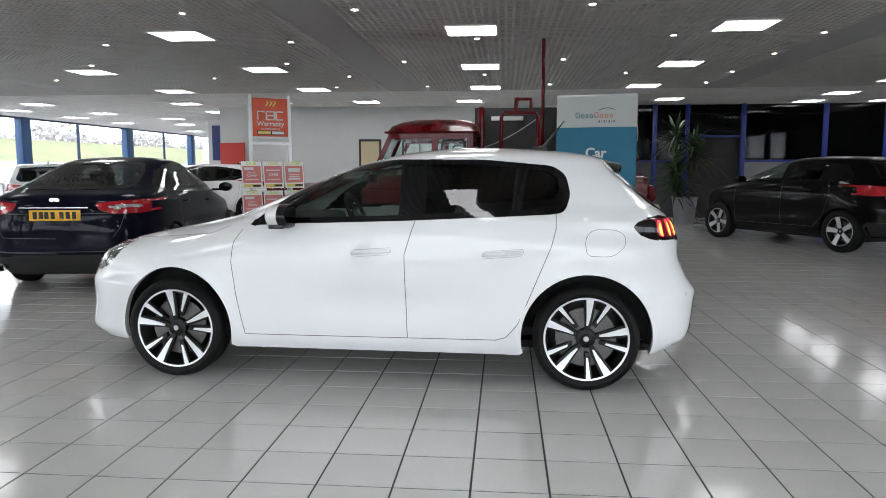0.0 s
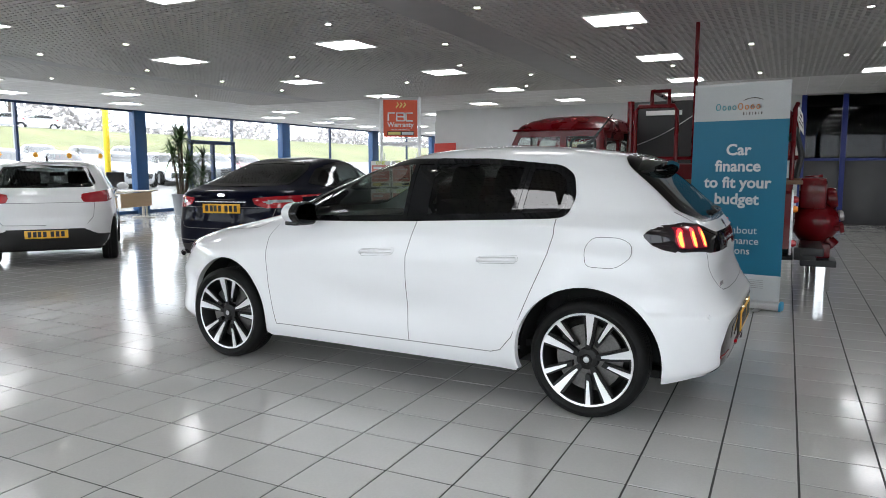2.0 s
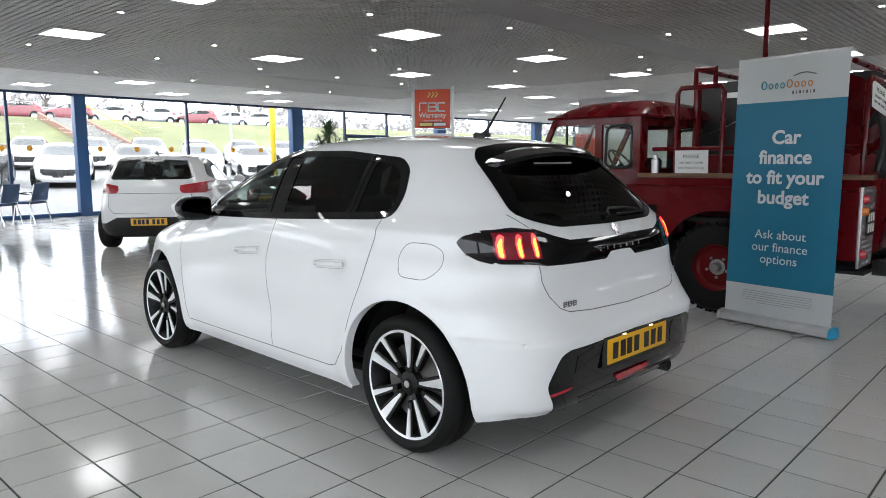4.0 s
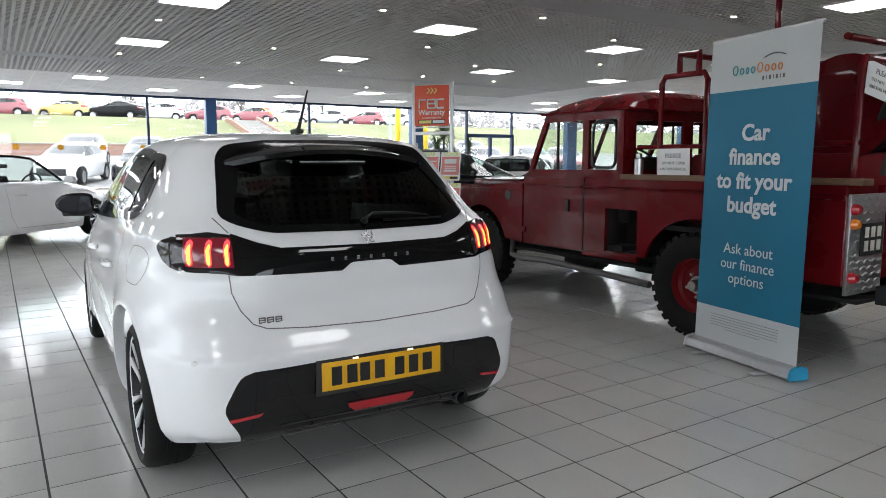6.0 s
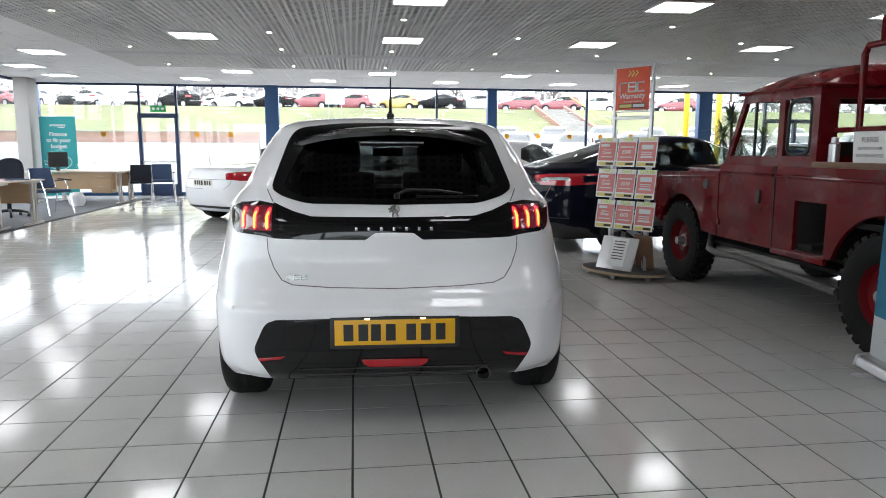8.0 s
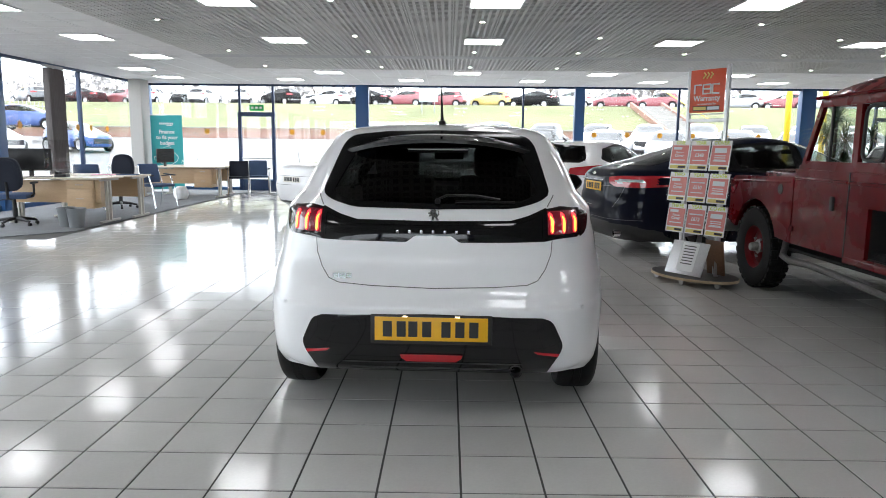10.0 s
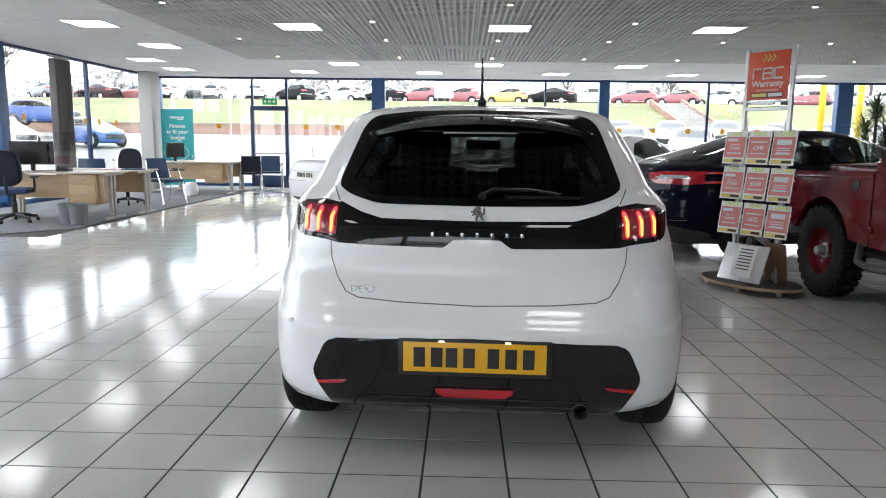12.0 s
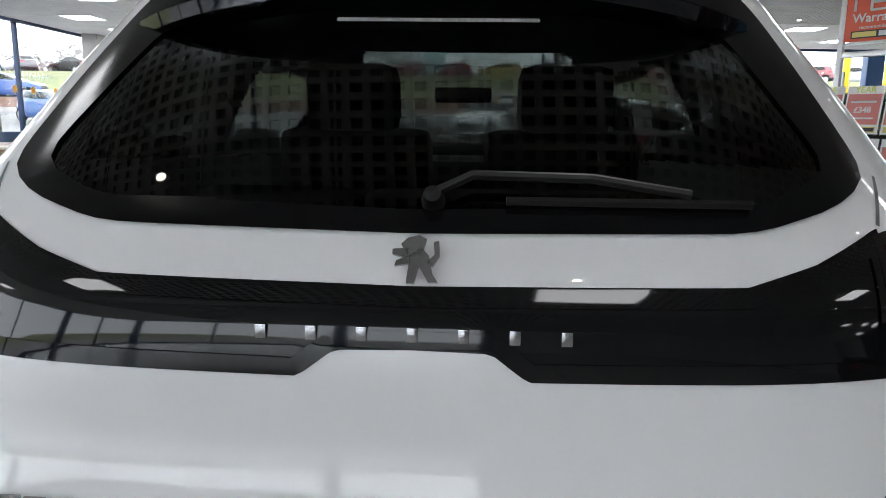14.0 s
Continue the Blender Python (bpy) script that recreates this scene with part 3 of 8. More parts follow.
def patch(tree, view, poly, sign=1, off=0.004, thick=0.0, step=0.02):
    """A curved panel with the outline poly laid on the skin."""
    p = np.array(poly)
    x0, y0, x1, y1 = *p.min(0), *p.max(0)
    nx, ny = max(2, int((x1 - x0) / step)), max(2, int((y1 - y0) / step))
    # rows scanned between the outline's left and right edge
    g = Geo()
    vs = []
    ys = np.linspace(y0 + 1e-5, y1 - 1e-5, ny + 1)
    for y in ys:
        xs = []
        for (ax, ay), (bx, by) in zip(poly, poly[1:] + poly[:1]):
            if (ay > y) != (by > y):
                xs.append(ax + (bx - ax) * (y - ay) / (by - ay))
        lo, hi = min(xs), max(xs)
        for x in np.linspace(lo, hi, nx + 1):
            q, _ = cast(tree, view, float(x), float(y), sign, off)
            vs.append(q if q is not None else None)
    ok = all(v is not None for v in vs)
    if not ok:
        last = next(v for v in vs if v is not None)
        for i, v in enumerate(vs):
            if v is None:
                vs[i] = last
            last = vs[i]
    m = nx + 1
    g.add(vs, [(r * m + c, r * m + c + 1, (r + 1) * m + c + 1, (r + 1) * m + c) for r in range(ny) for c in range(nx)])
    if thick:
        n0 = len(vs)
        back = []
        for i, v in enumerate(vs):
            d = {"side": Vector((0, sign, 0)), "end": Vector((sign, 0, 0)), "top": Vector((0, 0, 1))}[view]
            back.append(v - d * thick)
        g.add(back, [])
        rim = [*range(m), *[r * m + m - 1 for r in range(1, ny + 1)], *[ny * m + c for c in range(m - 2, -1, -1)], *[r * m for r in range(ny - 1, 0, -1)]]
        for a, b in zip(rim, rim[1:] + rim[:1]):
            g.f.append((a, b, b + n0, a + n0))
    return g


WHEELS = {}


def wheel_meshes(key, R, width, rim_r, spokes, face, dark, style):
    """Meshes of one wheel about its own axis, the outer face towards +y."""
    if key in WHEELS:
        return WHEELS[key]
    turn = pose(0, 0, 0, -90)
    w = width / 2
    tyre = Geo().lathe([(rim_r - 0.004, w * 0.80), (rim_r + 0.010, w * 0.94), (rim_r + (R - rim_r) * 0.45, w * 1.0), (R - 0.022, w * 0.93), (R - 0.006, w * 0.78),
                        (R, w * 0.5), (R, w * 0.22), (R - 0.007, w * 0.20), (R - 0.007, w * 0.14), (R, w * 0.12), (R, -w * 0.12), (R - 0.007, -w * 0.14), (R - 0.007, -w * 0.2), (R, -w * 0.22), (R, -w * 0.5),
                        (R - 0.006, -w * 0.78), (R - 0.022, -w * 0.93), (rim_r + 0.01, -w * 0.94), (rim_r - 0.004, -w * 0.8)], turn, 56)
    barrel = Geo().lathe([(rim_r - 0.001, w * 0.84), (rim_r - 0.012, w * 0.80), (rim_r - 0.028, w * 0.55), (rim_r - 0.04, -w * 0.8), (0.03, -w * 0.8)], turn, 48)
    lip = Geo().lathe([(rim_r - 0.010, w * 0.85), (rim_r - 0.001, w * 0.88), (rim_r + 0.003, w * 0.85), (rim_r - 0.001, w * 0.80)], turn, 56)
    disc = Geo().lathe([(0.05, w * 0.2), (rim_r - 0.07, w * 0.2), (rim_r - 0.07, w * 0.05), (0.05, w * 0.05)], turn, 32)
    badge = Geo().lathe([(0.0005, w * 0.775), (0.014, w * 0.765), (0.0165, w * 0.735)], turn, 16)
    hub = Geo().lathe([(0.0005, w * 0.74), (0.024, w * 0.73), (0.028, w * 0.66), (0.056, w * 0.58), (0.060, w * 0.25)], turn, 24)
    out = {"tyre": (tyre.mesh("tyre"), RUBBER), "lip": (lip.mesh("rim_lip"), face), "disc": (disc.mesh("brake_disc"), DISC), "hub": (hub.mesh("hub_cap"), dark), "badge": (badge.mesh("hub_badge"), SILVER)}
    out["barrel"] = (barrel.mesh("rim"), dark)
    sp = []
    for k in range(spokes):
        a = 2 * math.pi * k / spokes
        wide, back = Geo(), Geo()
        if style == "blade":
            big = k % 2 == 0
            a += 0.0 if big else 0.14
            r0, r1 = (0.078, rim_r - 0.004) if big else (0.112, rim_r - 0.004)
            o = [(-0.005, r0), (0.006, r0), (0.008, r0 + 0.045), (0.021, r1), (-0.024, r1), (-0.014, r0 + 0.05)] if big else [(-0.005, r0), (0.006, r0 + 0.006), (0.014, r1), (-0.013, r1)]
        elif style == "five":
            o = [(-0.030, 0.05), (0.030, 0.05), (0.040, rim_r - 0.006), (-0.040, rim_r - 0.006)]
        else:
            o = [(-0.010, 0.05), (0.010, 0.05), (0.016, rim_r - 0.006), (-0.016, rim_r - 0.006)]
        rot = pose(0, 0, 0, 0, math.degrees(a), 0)
        if style == "blade":
            bo = [(p[0] * 1.5 + (0.004 if p[0] > 0 else -0.004), p[1] - (0.03 if p[1] < 0.15 else 0)) for p in o]
        else:
            bo = [(p[0] * 1.12, p[1]) for p in o]
        dish = lambda r: w * (0.62 + 0.20 * (r / rim_r) ** 2)
        n = len(o)
        for g, oo, hi, lo in ((wide, o, 0.004, -0.004), (back, bo, -0.003, -0.035)):
            vs = [(p[0], dish(p[1]) + hi, p[1]) for p in oo] + [(p[0], dish(p[1]) + lo, p[1]) for p in oo]
            fs = [(i, (i + 1) % n, n + (i + 1) % n, n + i) for i in range(n)] + [tuple(range(n)), tuple(reversed(range(n, 2 * n)))]
            g.add(vs, fs, rot)
        sp.append((wide.mesh("spoke", 20), back.mesh("spoke_back", 20)))
    out["spokes"] = (sp, face, dark)
    WHEELS[key] = out
    return out


def add_wheel(car, x, y, R, parts, spin=0.0, detail=True):
    """One wheel as a part of the car, its tyre, rim and spokes as sub-parts."""
    m = pose(x, y, R, 0, spin, 0) if y > 0 else pose(x, y, R, 0, spin, 180)
    me, ma = parts["barrel"]
    wheel = part("wheel", me, ma, car)
    wheel.matrix_basis = m
    for k, nm in (("tyre", "tyre"), ("lip", "rim_lip"), ("disc", "brake_disc"), ("hub", "hub_cap"), ("badge", "hub_badge")):
        part(nm, parts[k][0], parts[k][1], wheel)
    for wide, back in parts["spokes"][0]:
        part("spoke", wide, parts["spokes"][1], wheel)
        part("spoke_back", back, parts["spokes"][2], wheel)
    return wheel


def number_plate(car, y, z, x, wid, hgt, sign, material, tilt=0.0, name="number_plate"):
    """A plate with bars in place of its characters; sign -1 faces the rear."""
    base = part(name, Geo().box((0, 0, 0), (0.006, wid, hgt), 0.002), material, car)
    base.matrix_basis = pose(x, y, z, 0, tilt, 0)
    u = wid / 0.52
    for k, off in enumerate((-0.205, -0.14, -0.085, -0.02, 0.07, 0.135, 0.20)):
        part("bar", Geo().box((sign * 0.0042, -sign * off * u * 0.98 * -1, 0.0), (0.002, 0.042 * u, hgt * 0.66)), INK, base, smooth=0)
    return base


def seats_and_dash(car, z0, zs, rows_x, half, dash_x, dash_z, wheel_y):
    """Seats, dashboard, steering wheel and floor of a cabin."""
    part("cabin_floor", Geo().box(((rows_x[-1] + dash_x) / 2 - 0.1, 0, z0), (dash_x - rows_x[-1] + 0.7, 2 * half + 0.1, 0.04)), UNDER, car)
    for k, x in enumerate(rows_x):
        for y in ((-half * 0.55, half * 0.55) if k == 0 else (-half * 0.6, 0, half * 0.6)):
            w = half * (0.82 if k == 0 else 0.60)
            g = Geo().box((x + 0.18, y, zs), (0.50, w, 0.16), 0.05)
            tall = 0.64 if k == 0 else 0.52
            g.box((0, 0, tall / 2 - 0.03), (0.13, w, tall), 0.05, pose(x - 0.12, y, zs, 0, -14, 0))
            part("seat", g, SEAT_CLOTH, car)
            if k == 0:
                part("headrest", Geo().box((0, 0, 0.71), (0.11, w * 0.60, 0.21), 0.05, pose(x - 0.12, y, zs, 0, -14, 0)), SEAT_CLOTH, car)
    part("dashboard", Geo().box((dash_x, 0, dash_z - 0.14), (0.36, 2 * half * 1.02, 0.24), 0.07), BLACK_PLASTIC, car)
    ring = [(0.19 * math.cos(a), 0.19 * math.sin(a), 0) for a in np.linspace(0, 2 * math.pi, 25)]
    sw = Geo().tube(ring, 0.015, 8)
    sw.box((0, 0, -0.01), (0.12, 0.10, 0.03), 0.01)
    for a in (0.2, math.pi - 0.2, -math.pi / 2):
        sw.cyl((0, 0, -0.005), (0.18 * math.cos(a), 0.18 * math.sin(a), 0), 0.013, n=8)
    ob = part("steering_wheel", sw, BLACK_PLASTIC, car)
    ob.matrix_basis = pose(dash_x - 0.32, wheel_y, dash_z - 0.06, 0, -65, 0)
    part("mirror_inside", Geo().box((dash_x - 0.52, 0, dash_z + 0.24), (0.03, 0.22, 0.06), 0.012), BLACK_PLASTIC, car)


def arch(cx, cz, r, n=40):
    return [(cx + r * math.cos(2 * math.pi * k / n), cz + r * math.sin(2 * math.pi * k / n)) for k in range(n)]


def wheel_wells(car, xs, R, half, inner=0.52):
    for x in xs:
        for s in (1, -1):
            g = Geo()
            n, vs = 20, []
            rr = R
            for k in range(n + 1):
                a = math.pi * (k / n) * 1.10 - math.pi * 0.05
                for y in (half, inner):
                    vs.append((x + rr * math.cos(a), s * y, 0.31 + rr * math.sin(a)))
            g.add(vs, [(2 * k, 2 * k + 1, 2 * k + 3, 2 * k + 2) for k in range(n)])
            vs2 = [(x, s * inner, 0.31)] + [vs[2 * k + 1] for k in range(n + 1)]
            g.add(vs2, [(0, k + 1, k + 2) for k in range(n)])
            part("wheel_well", g, UNDER, car)


def ring(tree, view, outer, inner, sign, off, n=180, k=5):
    """Flat frame between two outlines, laid on the skin."""
    def walked(loop):
        p = np.array(loop + loop[:1])
        ang = np.unwrap(np.arctan2(p[:, 1] - 1.19, p[:, 0]))
        if ang[-1] < ang[0]:
            p, ang = p[::-1], ang[::-1]
        u = np.linspace(0, 2 * np.pi, n, endpoint=False)
        u = ang[0] + (u - ang[0]) % (2 * np.pi)
        return np.stack([np.interp(u, ang, p[:, 0]), np.interp(u, ang, p[:, 1])], 1)
    a, b = walked(outer), walked(inner)
    g, vs, last = Geo(), [], Vector((-1.6, 0, 1.0))
    for i in range(n):
        for j in range(k + 1):
            q = a[i] + (b[i] - a[i]) * j / k
            hit, _ = cast(tree, view, float(q[0]), float(q[1]), sign, off)
            last = hit if hit is not None else last
            vs.append(last)
    m = k + 1
    g.add(vs, [(i * m + j, i * m + j + 1, (i + 1) % n * m + j + 1, (i + 1) % n * m + j) for i in range(n) for j in range(k)])
    return g


def edge_band(tree, view, loop, out, inn, sign, off, k=3, keep=None):
    """Closed strip along an outline on the skin, reaching out and in by the given widths."""
    p = even(loop)
    rows = [offset(p, out - (out + inn) * j / k) for j in range(k + 1)]
    g, vs, ok = Geo(), [], []
    for i in range(len(p)):
        for j in range(k + 1):
            hit, _ = cast(tree, view, rows[j][i][0], rows[j][i][1], sign, off)
            ok.append(hit is not None and (keep is None or keep(hit)))
            vs.append(hit if hit is not None else Vector((0, 0, 0.5)))
    m, n = k + 1, len(p)
    fs = [(i * m + j, i * m + j + 1, (i + 1) % n * m + j + 1, (i + 1) % n * m + j) for i in range(n) for j in range(k)]
    fs = [f for f in fs if all(ok[q] for q in f)]
    used = sorted({q for f in fs for q in f})
    where = {q: c for c, q in enumerate(used)}
    return g.add([vs[q] for q in used], [tuple(where[q] for q in f) for f in fs])


def arch_lip(car, tree, cx, cz, r, z_low, paint):
    """Rolled edge of a wheel arch on both sides, laid on the skin."""
    a0 = math.asin(max(-0.95, (z_low - cz) / r))
    for s in (1, -1):
        g, vs, n = Geo(), [], 44
        for k in range(n + 1):
            a = a0 + (math.pi - 2 * a0) * k / n
            c, d = math.cos(a), math.sin(a)
            rim = [cast(tree, "side", cx + q * c, cz + q * d, s, o)[0] for q, o in ((r + 0.030, 0.0006), (r + 0.020, 0.0016), (r + 0.006, 0.0026), (r, 0.001))]
            rim = [p for p in rim if p is not None]
            while len(rim) < 4:
                rim.append(rim[-1] if rim else Vector((cx + r * c, s * 0.8, cz + r * d)))
            vs += rim + [rim[-1] - Vector((0, s * 0.045, 0))]
        g.add(vs, [(k * 5 + j, k * 5 + j + 1, k * 5 + j + 6, k * 5 + j + 5) for k in range(n) for j in range(4)])
        part("arch_lip", g, paint, car, smooth=60)


def underside(car, x0, x1, half, z):
    part("underbody", Geo().box(((x0 + x1) / 2, 0, z + 0.02), (x1 - x0, 2 * half, 0.05), 0.02), UNDER, car)


def slab(loop, x0, x1, bevel):
    """A plate with the outline loop (y, z) from x0 to x1, its edge at x1 rounded off."""
    loop = even(loop)
    n, g = len(loop), Geo()
    cy, cz = sum(p[0] for p in loop) / n, sum(p[1] for p in loop) / n
    d, steps, vs = (1 if x1 > x0 else -1), 4, []
    half = max(abs(p[1] - cz) for p in loop)
    rings = [(x0, 1.0)] + [(x1 - d * bevel * (1 - math.sin(a)), 1 - bevel / half * (1 - math.cos(a))) for a in (math.pi / 2 * q / steps for q in range(steps + 1))]
    for x, f in rings:
        vs += [(x, cy + (p[0] - cy) * f, cz + (p[1] - cz) * f) for p in loop]
    fs = [(r * n + i, r * n + (i + 1) % n, (r + 1) * n + (i + 1) % n, (r + 1) * n + i) for r in range(len(rings) - 1) for i in range(n)]
    fs += [tuple(range(n)), tuple((len(rings) - 1) * n + i for i in range(n))]
    return g.add(vs, fs)


# the white hatchback
def hero_deform(v):
    x, y, z = v[:, 0], v[:, 1].copy(), v[:, 2]
    s = np.sign(y)
    band = np.exp(-((z - 0.50) / 0.11) ** 2) * np.clip(1.15 - np.abs(x + 0.02) / 0.85, 0, 1)
    flare = sum(np.exp(-((np.hypot(x - c, z - 0.31) - 0.40) / 0.075) ** 2) for c in (1.27, -1.27)) * np.clip((np.abs(y) - 0.6) / 0.15, 0, 1)
    hip = np.exp(-((z - 0.86) / 0.07) ** 2) * np.exp(-((x + 1.2) / 0.5) ** 2)
    y = y + s * np.clip(np.abs(y) / 0.5, 0, 1) * (0.014 * flare - 0.020 * band + 0.010 * hip)
    # rear pillars drawn in above the shoulder
    y = y - s * 0.042 * np.clip((np.abs(y) - 0.45) / 0.2, 0, 1) * np.clip((z - 1.0) / 0.08, 0, 1) * np.clip((-x - 0.5) / 0.6, 0, 1)
    # tailgate scooped below the lamps, bumper shelf below it
    tail = np.clip((-x - 1.45) / 0.3, 0, 1)
    x = x + tail * (0.016 * np.exp(-((z - 0.78) / 0.075) ** 2) - 0.006 * np.exp(-((z - 0.585) / 0.05) ** 2))
    z = z + 0.040 * np.clip((-x - 1.58) / 0.2, 0, 1) * np.clip((0.36 - z) / 0.15, 0, 1)
    return np.stack([x, y, z], 1)


# mirror glass coloured near-black in place of the dark reflection it would show
MIRROR_DARK = mat("dark_reflection_mirror", (0.02, 0.021, 0.023), 0.05, metal=1.0)
HEAD_DARK = mat("dark_headlamp_lens", (0.05, 0.052, 0.055), 0.1, coat=1.0, blotch=0.5, blotch_scale=14)


def make_hatchback(m):
    car = thing("hatchback_car", m, "glossy white five-door hatchback with lit claw-shaped tail lamps on tiles", "car")
    rows = [
        (0.205, 2.05, -1.855, 0.810, 3.8, 6.8),
        (0.27, 2.115, -1.905, 0.842, 3.7, 6.8),
        (0.40, 2.112, -1.93, 0.862, 3.4, 6.5),
        (0.56, 2.13, -1.945, 0.870, 3.2, 6.2),
        (0.60, 2.12, -1.928, 0.870, 3.1, 6.0),
        (0.66, 2.10, -1.892, 0.870, 3.0, 6.1),
        (0.75, 2.04, -1.868, 0.866, 3.0, 5.7),
        (0.84, 1.80, -1.860, 0.856, 3.0, 5.1),
        (0.93, 1.36, -1.845, 0.843, 3.2, 4.5),
        (1.00, 1.03, -1.797, 0.826, 3.8, 4.8),
        (1.06, 0.87, -1.735, 0.806, 4.2, 4.9),
        (1.20, 0.51, -1.575, 0.745, 4.4, 4.8),
        (1.30, 0.25, -1.455, 0.690, 4.4, 4.6),
        (1.365, 0.05, -1.385, 0.635, 4.0, 4.3),
        (1.405, -0.12, -1.22, 0.550, 3.4, 3.4),
        (1.430, -0.30, -0.98, 0.380, 2.8, 2.8),
        (1.445, -0.46, -0.72, 0.16, 2.4, 2.4),
    ]
    sh = Shell(rows, 250, 6, hero_deform)
    for c in (1.27, -1.27):
        sh.region("arch", "side", arch(c, 0.318, 0.398), lambda p: np.abs(p[:, 1]) > 0.5)
    dlo = rounded([(0.80, 0.955), (0.53, 0.975), (-0.226, 1.0), (-1.06, 1.038), (-1.135, 1.050), (-1.170, 1.15), (-1.143, 1.268), (-1.065, 1.320), (-0.66, 1.357), (-0.107, 1.360), (0.255, 1.305), (0.57, 1.135)], 0.035)
    sid = lambda p: (np.abs(p[:, 1]) > 0.45)
    sh.region("window_trim", "side", offset(even(dlo), -0.012), sid)
    panes = {}
    panes["front_side_glass"] = rounded([(0.56, 0.997), (0.50, 0.992), (-0.175, 1.016), (-0.175, 1.342), (0.20, 1.300), (0.40, 1.185)], 0.03)
    sh.region("front_side_glass", "side", panes["front_side_glass"], sid)
    panes["rear_side_glass"] = rounded([(-0.31, 1.020), (-0.835, 1.044), (-0.872, 1.318), (-0.65, 1.337), (-0.31, 1.345)], 0.025)
    sh.region("rear_side_glass", "side", panes["rear_side_glass"], sid)
    panes["quarter_glass"] = rounded([(-0.872, 1.046), (-1.08, 1.058), (-1.127, 1.09), (-1.136, 1.15), (-1.114, 1.244), (-1.05, 1.295), (-0.908, 1.314)], 0.03)
    sh.region("quarter_glass", "side", panes["quarter_glass"], sid)
    screen = rounded([(0.60, 1.015), (0.0, 1.005), (-0.60, 1.015), (-0.41, 1.375), (0.0, 1.392), (0.41, 1.375)], 0.05)
    sh.region("screen_trim", "end", screen, lambda p: p[:, 0] > -0.02)
    sh.region("windscreen", "end", [(a * 0.955, 1.035 + (b - 1.005) * 0.92) for a, b in screen], lambda p: p[:, 0] > -0.02)
    back = lambda p: p[:, 0] < -1.22
    rear_win = [(0.0, 1.012), (0.38, 1.018), (0.49, 1.045), (0.555, 1.078), (0.495, 1.315), (0.455, 1.360), (0.27, 1.382), (0.0, 1.388)]
    rear_win += [(-a, b) for a, b in reversed(rear_win[1:-1])]
    sh.region("tailgate_trim", "end", [(a * 0.965, 1.20 + (b - 1.20) * 0.94) for a, b in rear_win], back)
    rg = [(0.0, 1.036), (0.40, 1.046), (0.50, 1.085), (0.42, 1.27), (0.38, 1.295), (0.0, 1.305)]
    sh.region("rear_glass", "end", rg + [(-a, b) for a, b in reversed(rg[1:-1])], back)
    band = [(0.0, 0.962), (0.36, 0.967), (0.44, 0.988), (0.53, 1.024), (0.53, 0.872), (0.125, 0.866), (0.085, 0.896), (0.0, 0.898)]
    sh.region("tail_band", "end", offset(even(band + [(-a, b) for a, b in reversed(band[1:-1])]), -0.008), lambda p: p[:, 0] < -1.5)
    for s in (1, -1):
        lamp = [(s * 0.525, 1.026), (s * 0.60, 1.028), (s * 0.70, 1.022), (s * 0.80, 1.008), (s * 0.84, 0.97), (s * 0.74, 0.90), (s * 0.64, 0.876), (s * 0.525, 0.872)]
        sh.region("tail_lamp", "end", offset(even(lamp), -0.014), lambda p: (p[:, 0] < -1.56) & (np.abs(p[:, 1]) > 0.45))
    tip = [(-1.525, 0.968), (-1.555, 0.998), (-1.66, 1.014), (-1.66, 0.885), (-1.57, 0.920)]
    sh.region("tail_lamp", "side", offset(even(tip), -0.014), sid)
    low = rounded([(0.0, 0.548), (0.49, 0.542), (0.555, 0.522), (0.612, 0.40), (0.60, 0.36), (0.555, 0.29), (0.53, 0.19), (0.0, 0.19)], 0.03)
    sh.region("bumper_insert", "end", [(a * 0.955, 0.36 + (b - 0.36) * 0.92) for a, b in low + [(-a, b) for a, b in reversed(low)]], lambda p: p[:, 0] < -1.4)
    hl = rounded([(2.1, 0.79), (1.88, 0.825), (1.68, 0.845), (1.74, 0.77), (1.82, 0.68), (1.95, 0.63), (2.1, 0.65)], 0.03)
    sh.region("headlamp", "side", hl, lambda p: (p[:, 0] > 1.3) & (np.abs(p[:, 1]) > 0.32))
    sh.region("grille", "end", rounded([(-0.42, 0.38), (0.42, 0.38), (0.52, 0.70), (-0.52, 0.70)], 0.05), lambda p: p[:, 0] > 1.6)
    # insert and plate recess stand back a little
    t = sh.tree()
    part("body", sh.piece("body"), WHITE_PAINT, car, "glossy white painted body shell", smooth=50)
    for s in (1, -1):
        part("window_trim", sh.piece("window_trim", s), PIANO, car, "gloss black window surround", smooth=50)
        part("side_window", sh.piece("front_side_glass", s), GLASS_CLEAR, car, smooth=50)
        part("side_window", sh.piece("rear_side_glass", s), GLASS_DARK, car, "dark privacy glass", smooth=50)
        part("quarter_window", sh.piece("quarter_glass", s), GLASS_DARK, car, smooth=50)
        hlamp = part("headlamp", sh.piece("headlamp", s), HEAD_DARK, car, "dark headlamp with pale light strips", smooth=50)
        part("light_strip", patch(t, "side", [(1.74, 0.825), (1.95, 0.80), (1.95, 0.787), (1.76, 0.81)], s, 0.004, 0.0, 0.01), LAMP_CLEAR, hlamp)
        part("light_strip", patch(t, "side", [(1.84, 0.76), (1.96, 0.73), (1.96, 0.69), (1.87, 0.70)], s, 0.004, 0.0, 0.01), LAMP_CLEAR, hlamp)
        lens = part("tail_lamp", sh.piece("tail_lamp", s), LAMP_SMOKED, car, "smoked lens with three lit red claws", smooth=50)
        cover = [(s * a, b) for a, b in ((0.52, 1.026), (0.60, 1.028), (0.70, 1.022), (0.70, 0.887), (0.64, 0.876), (0.52, 0.872))]
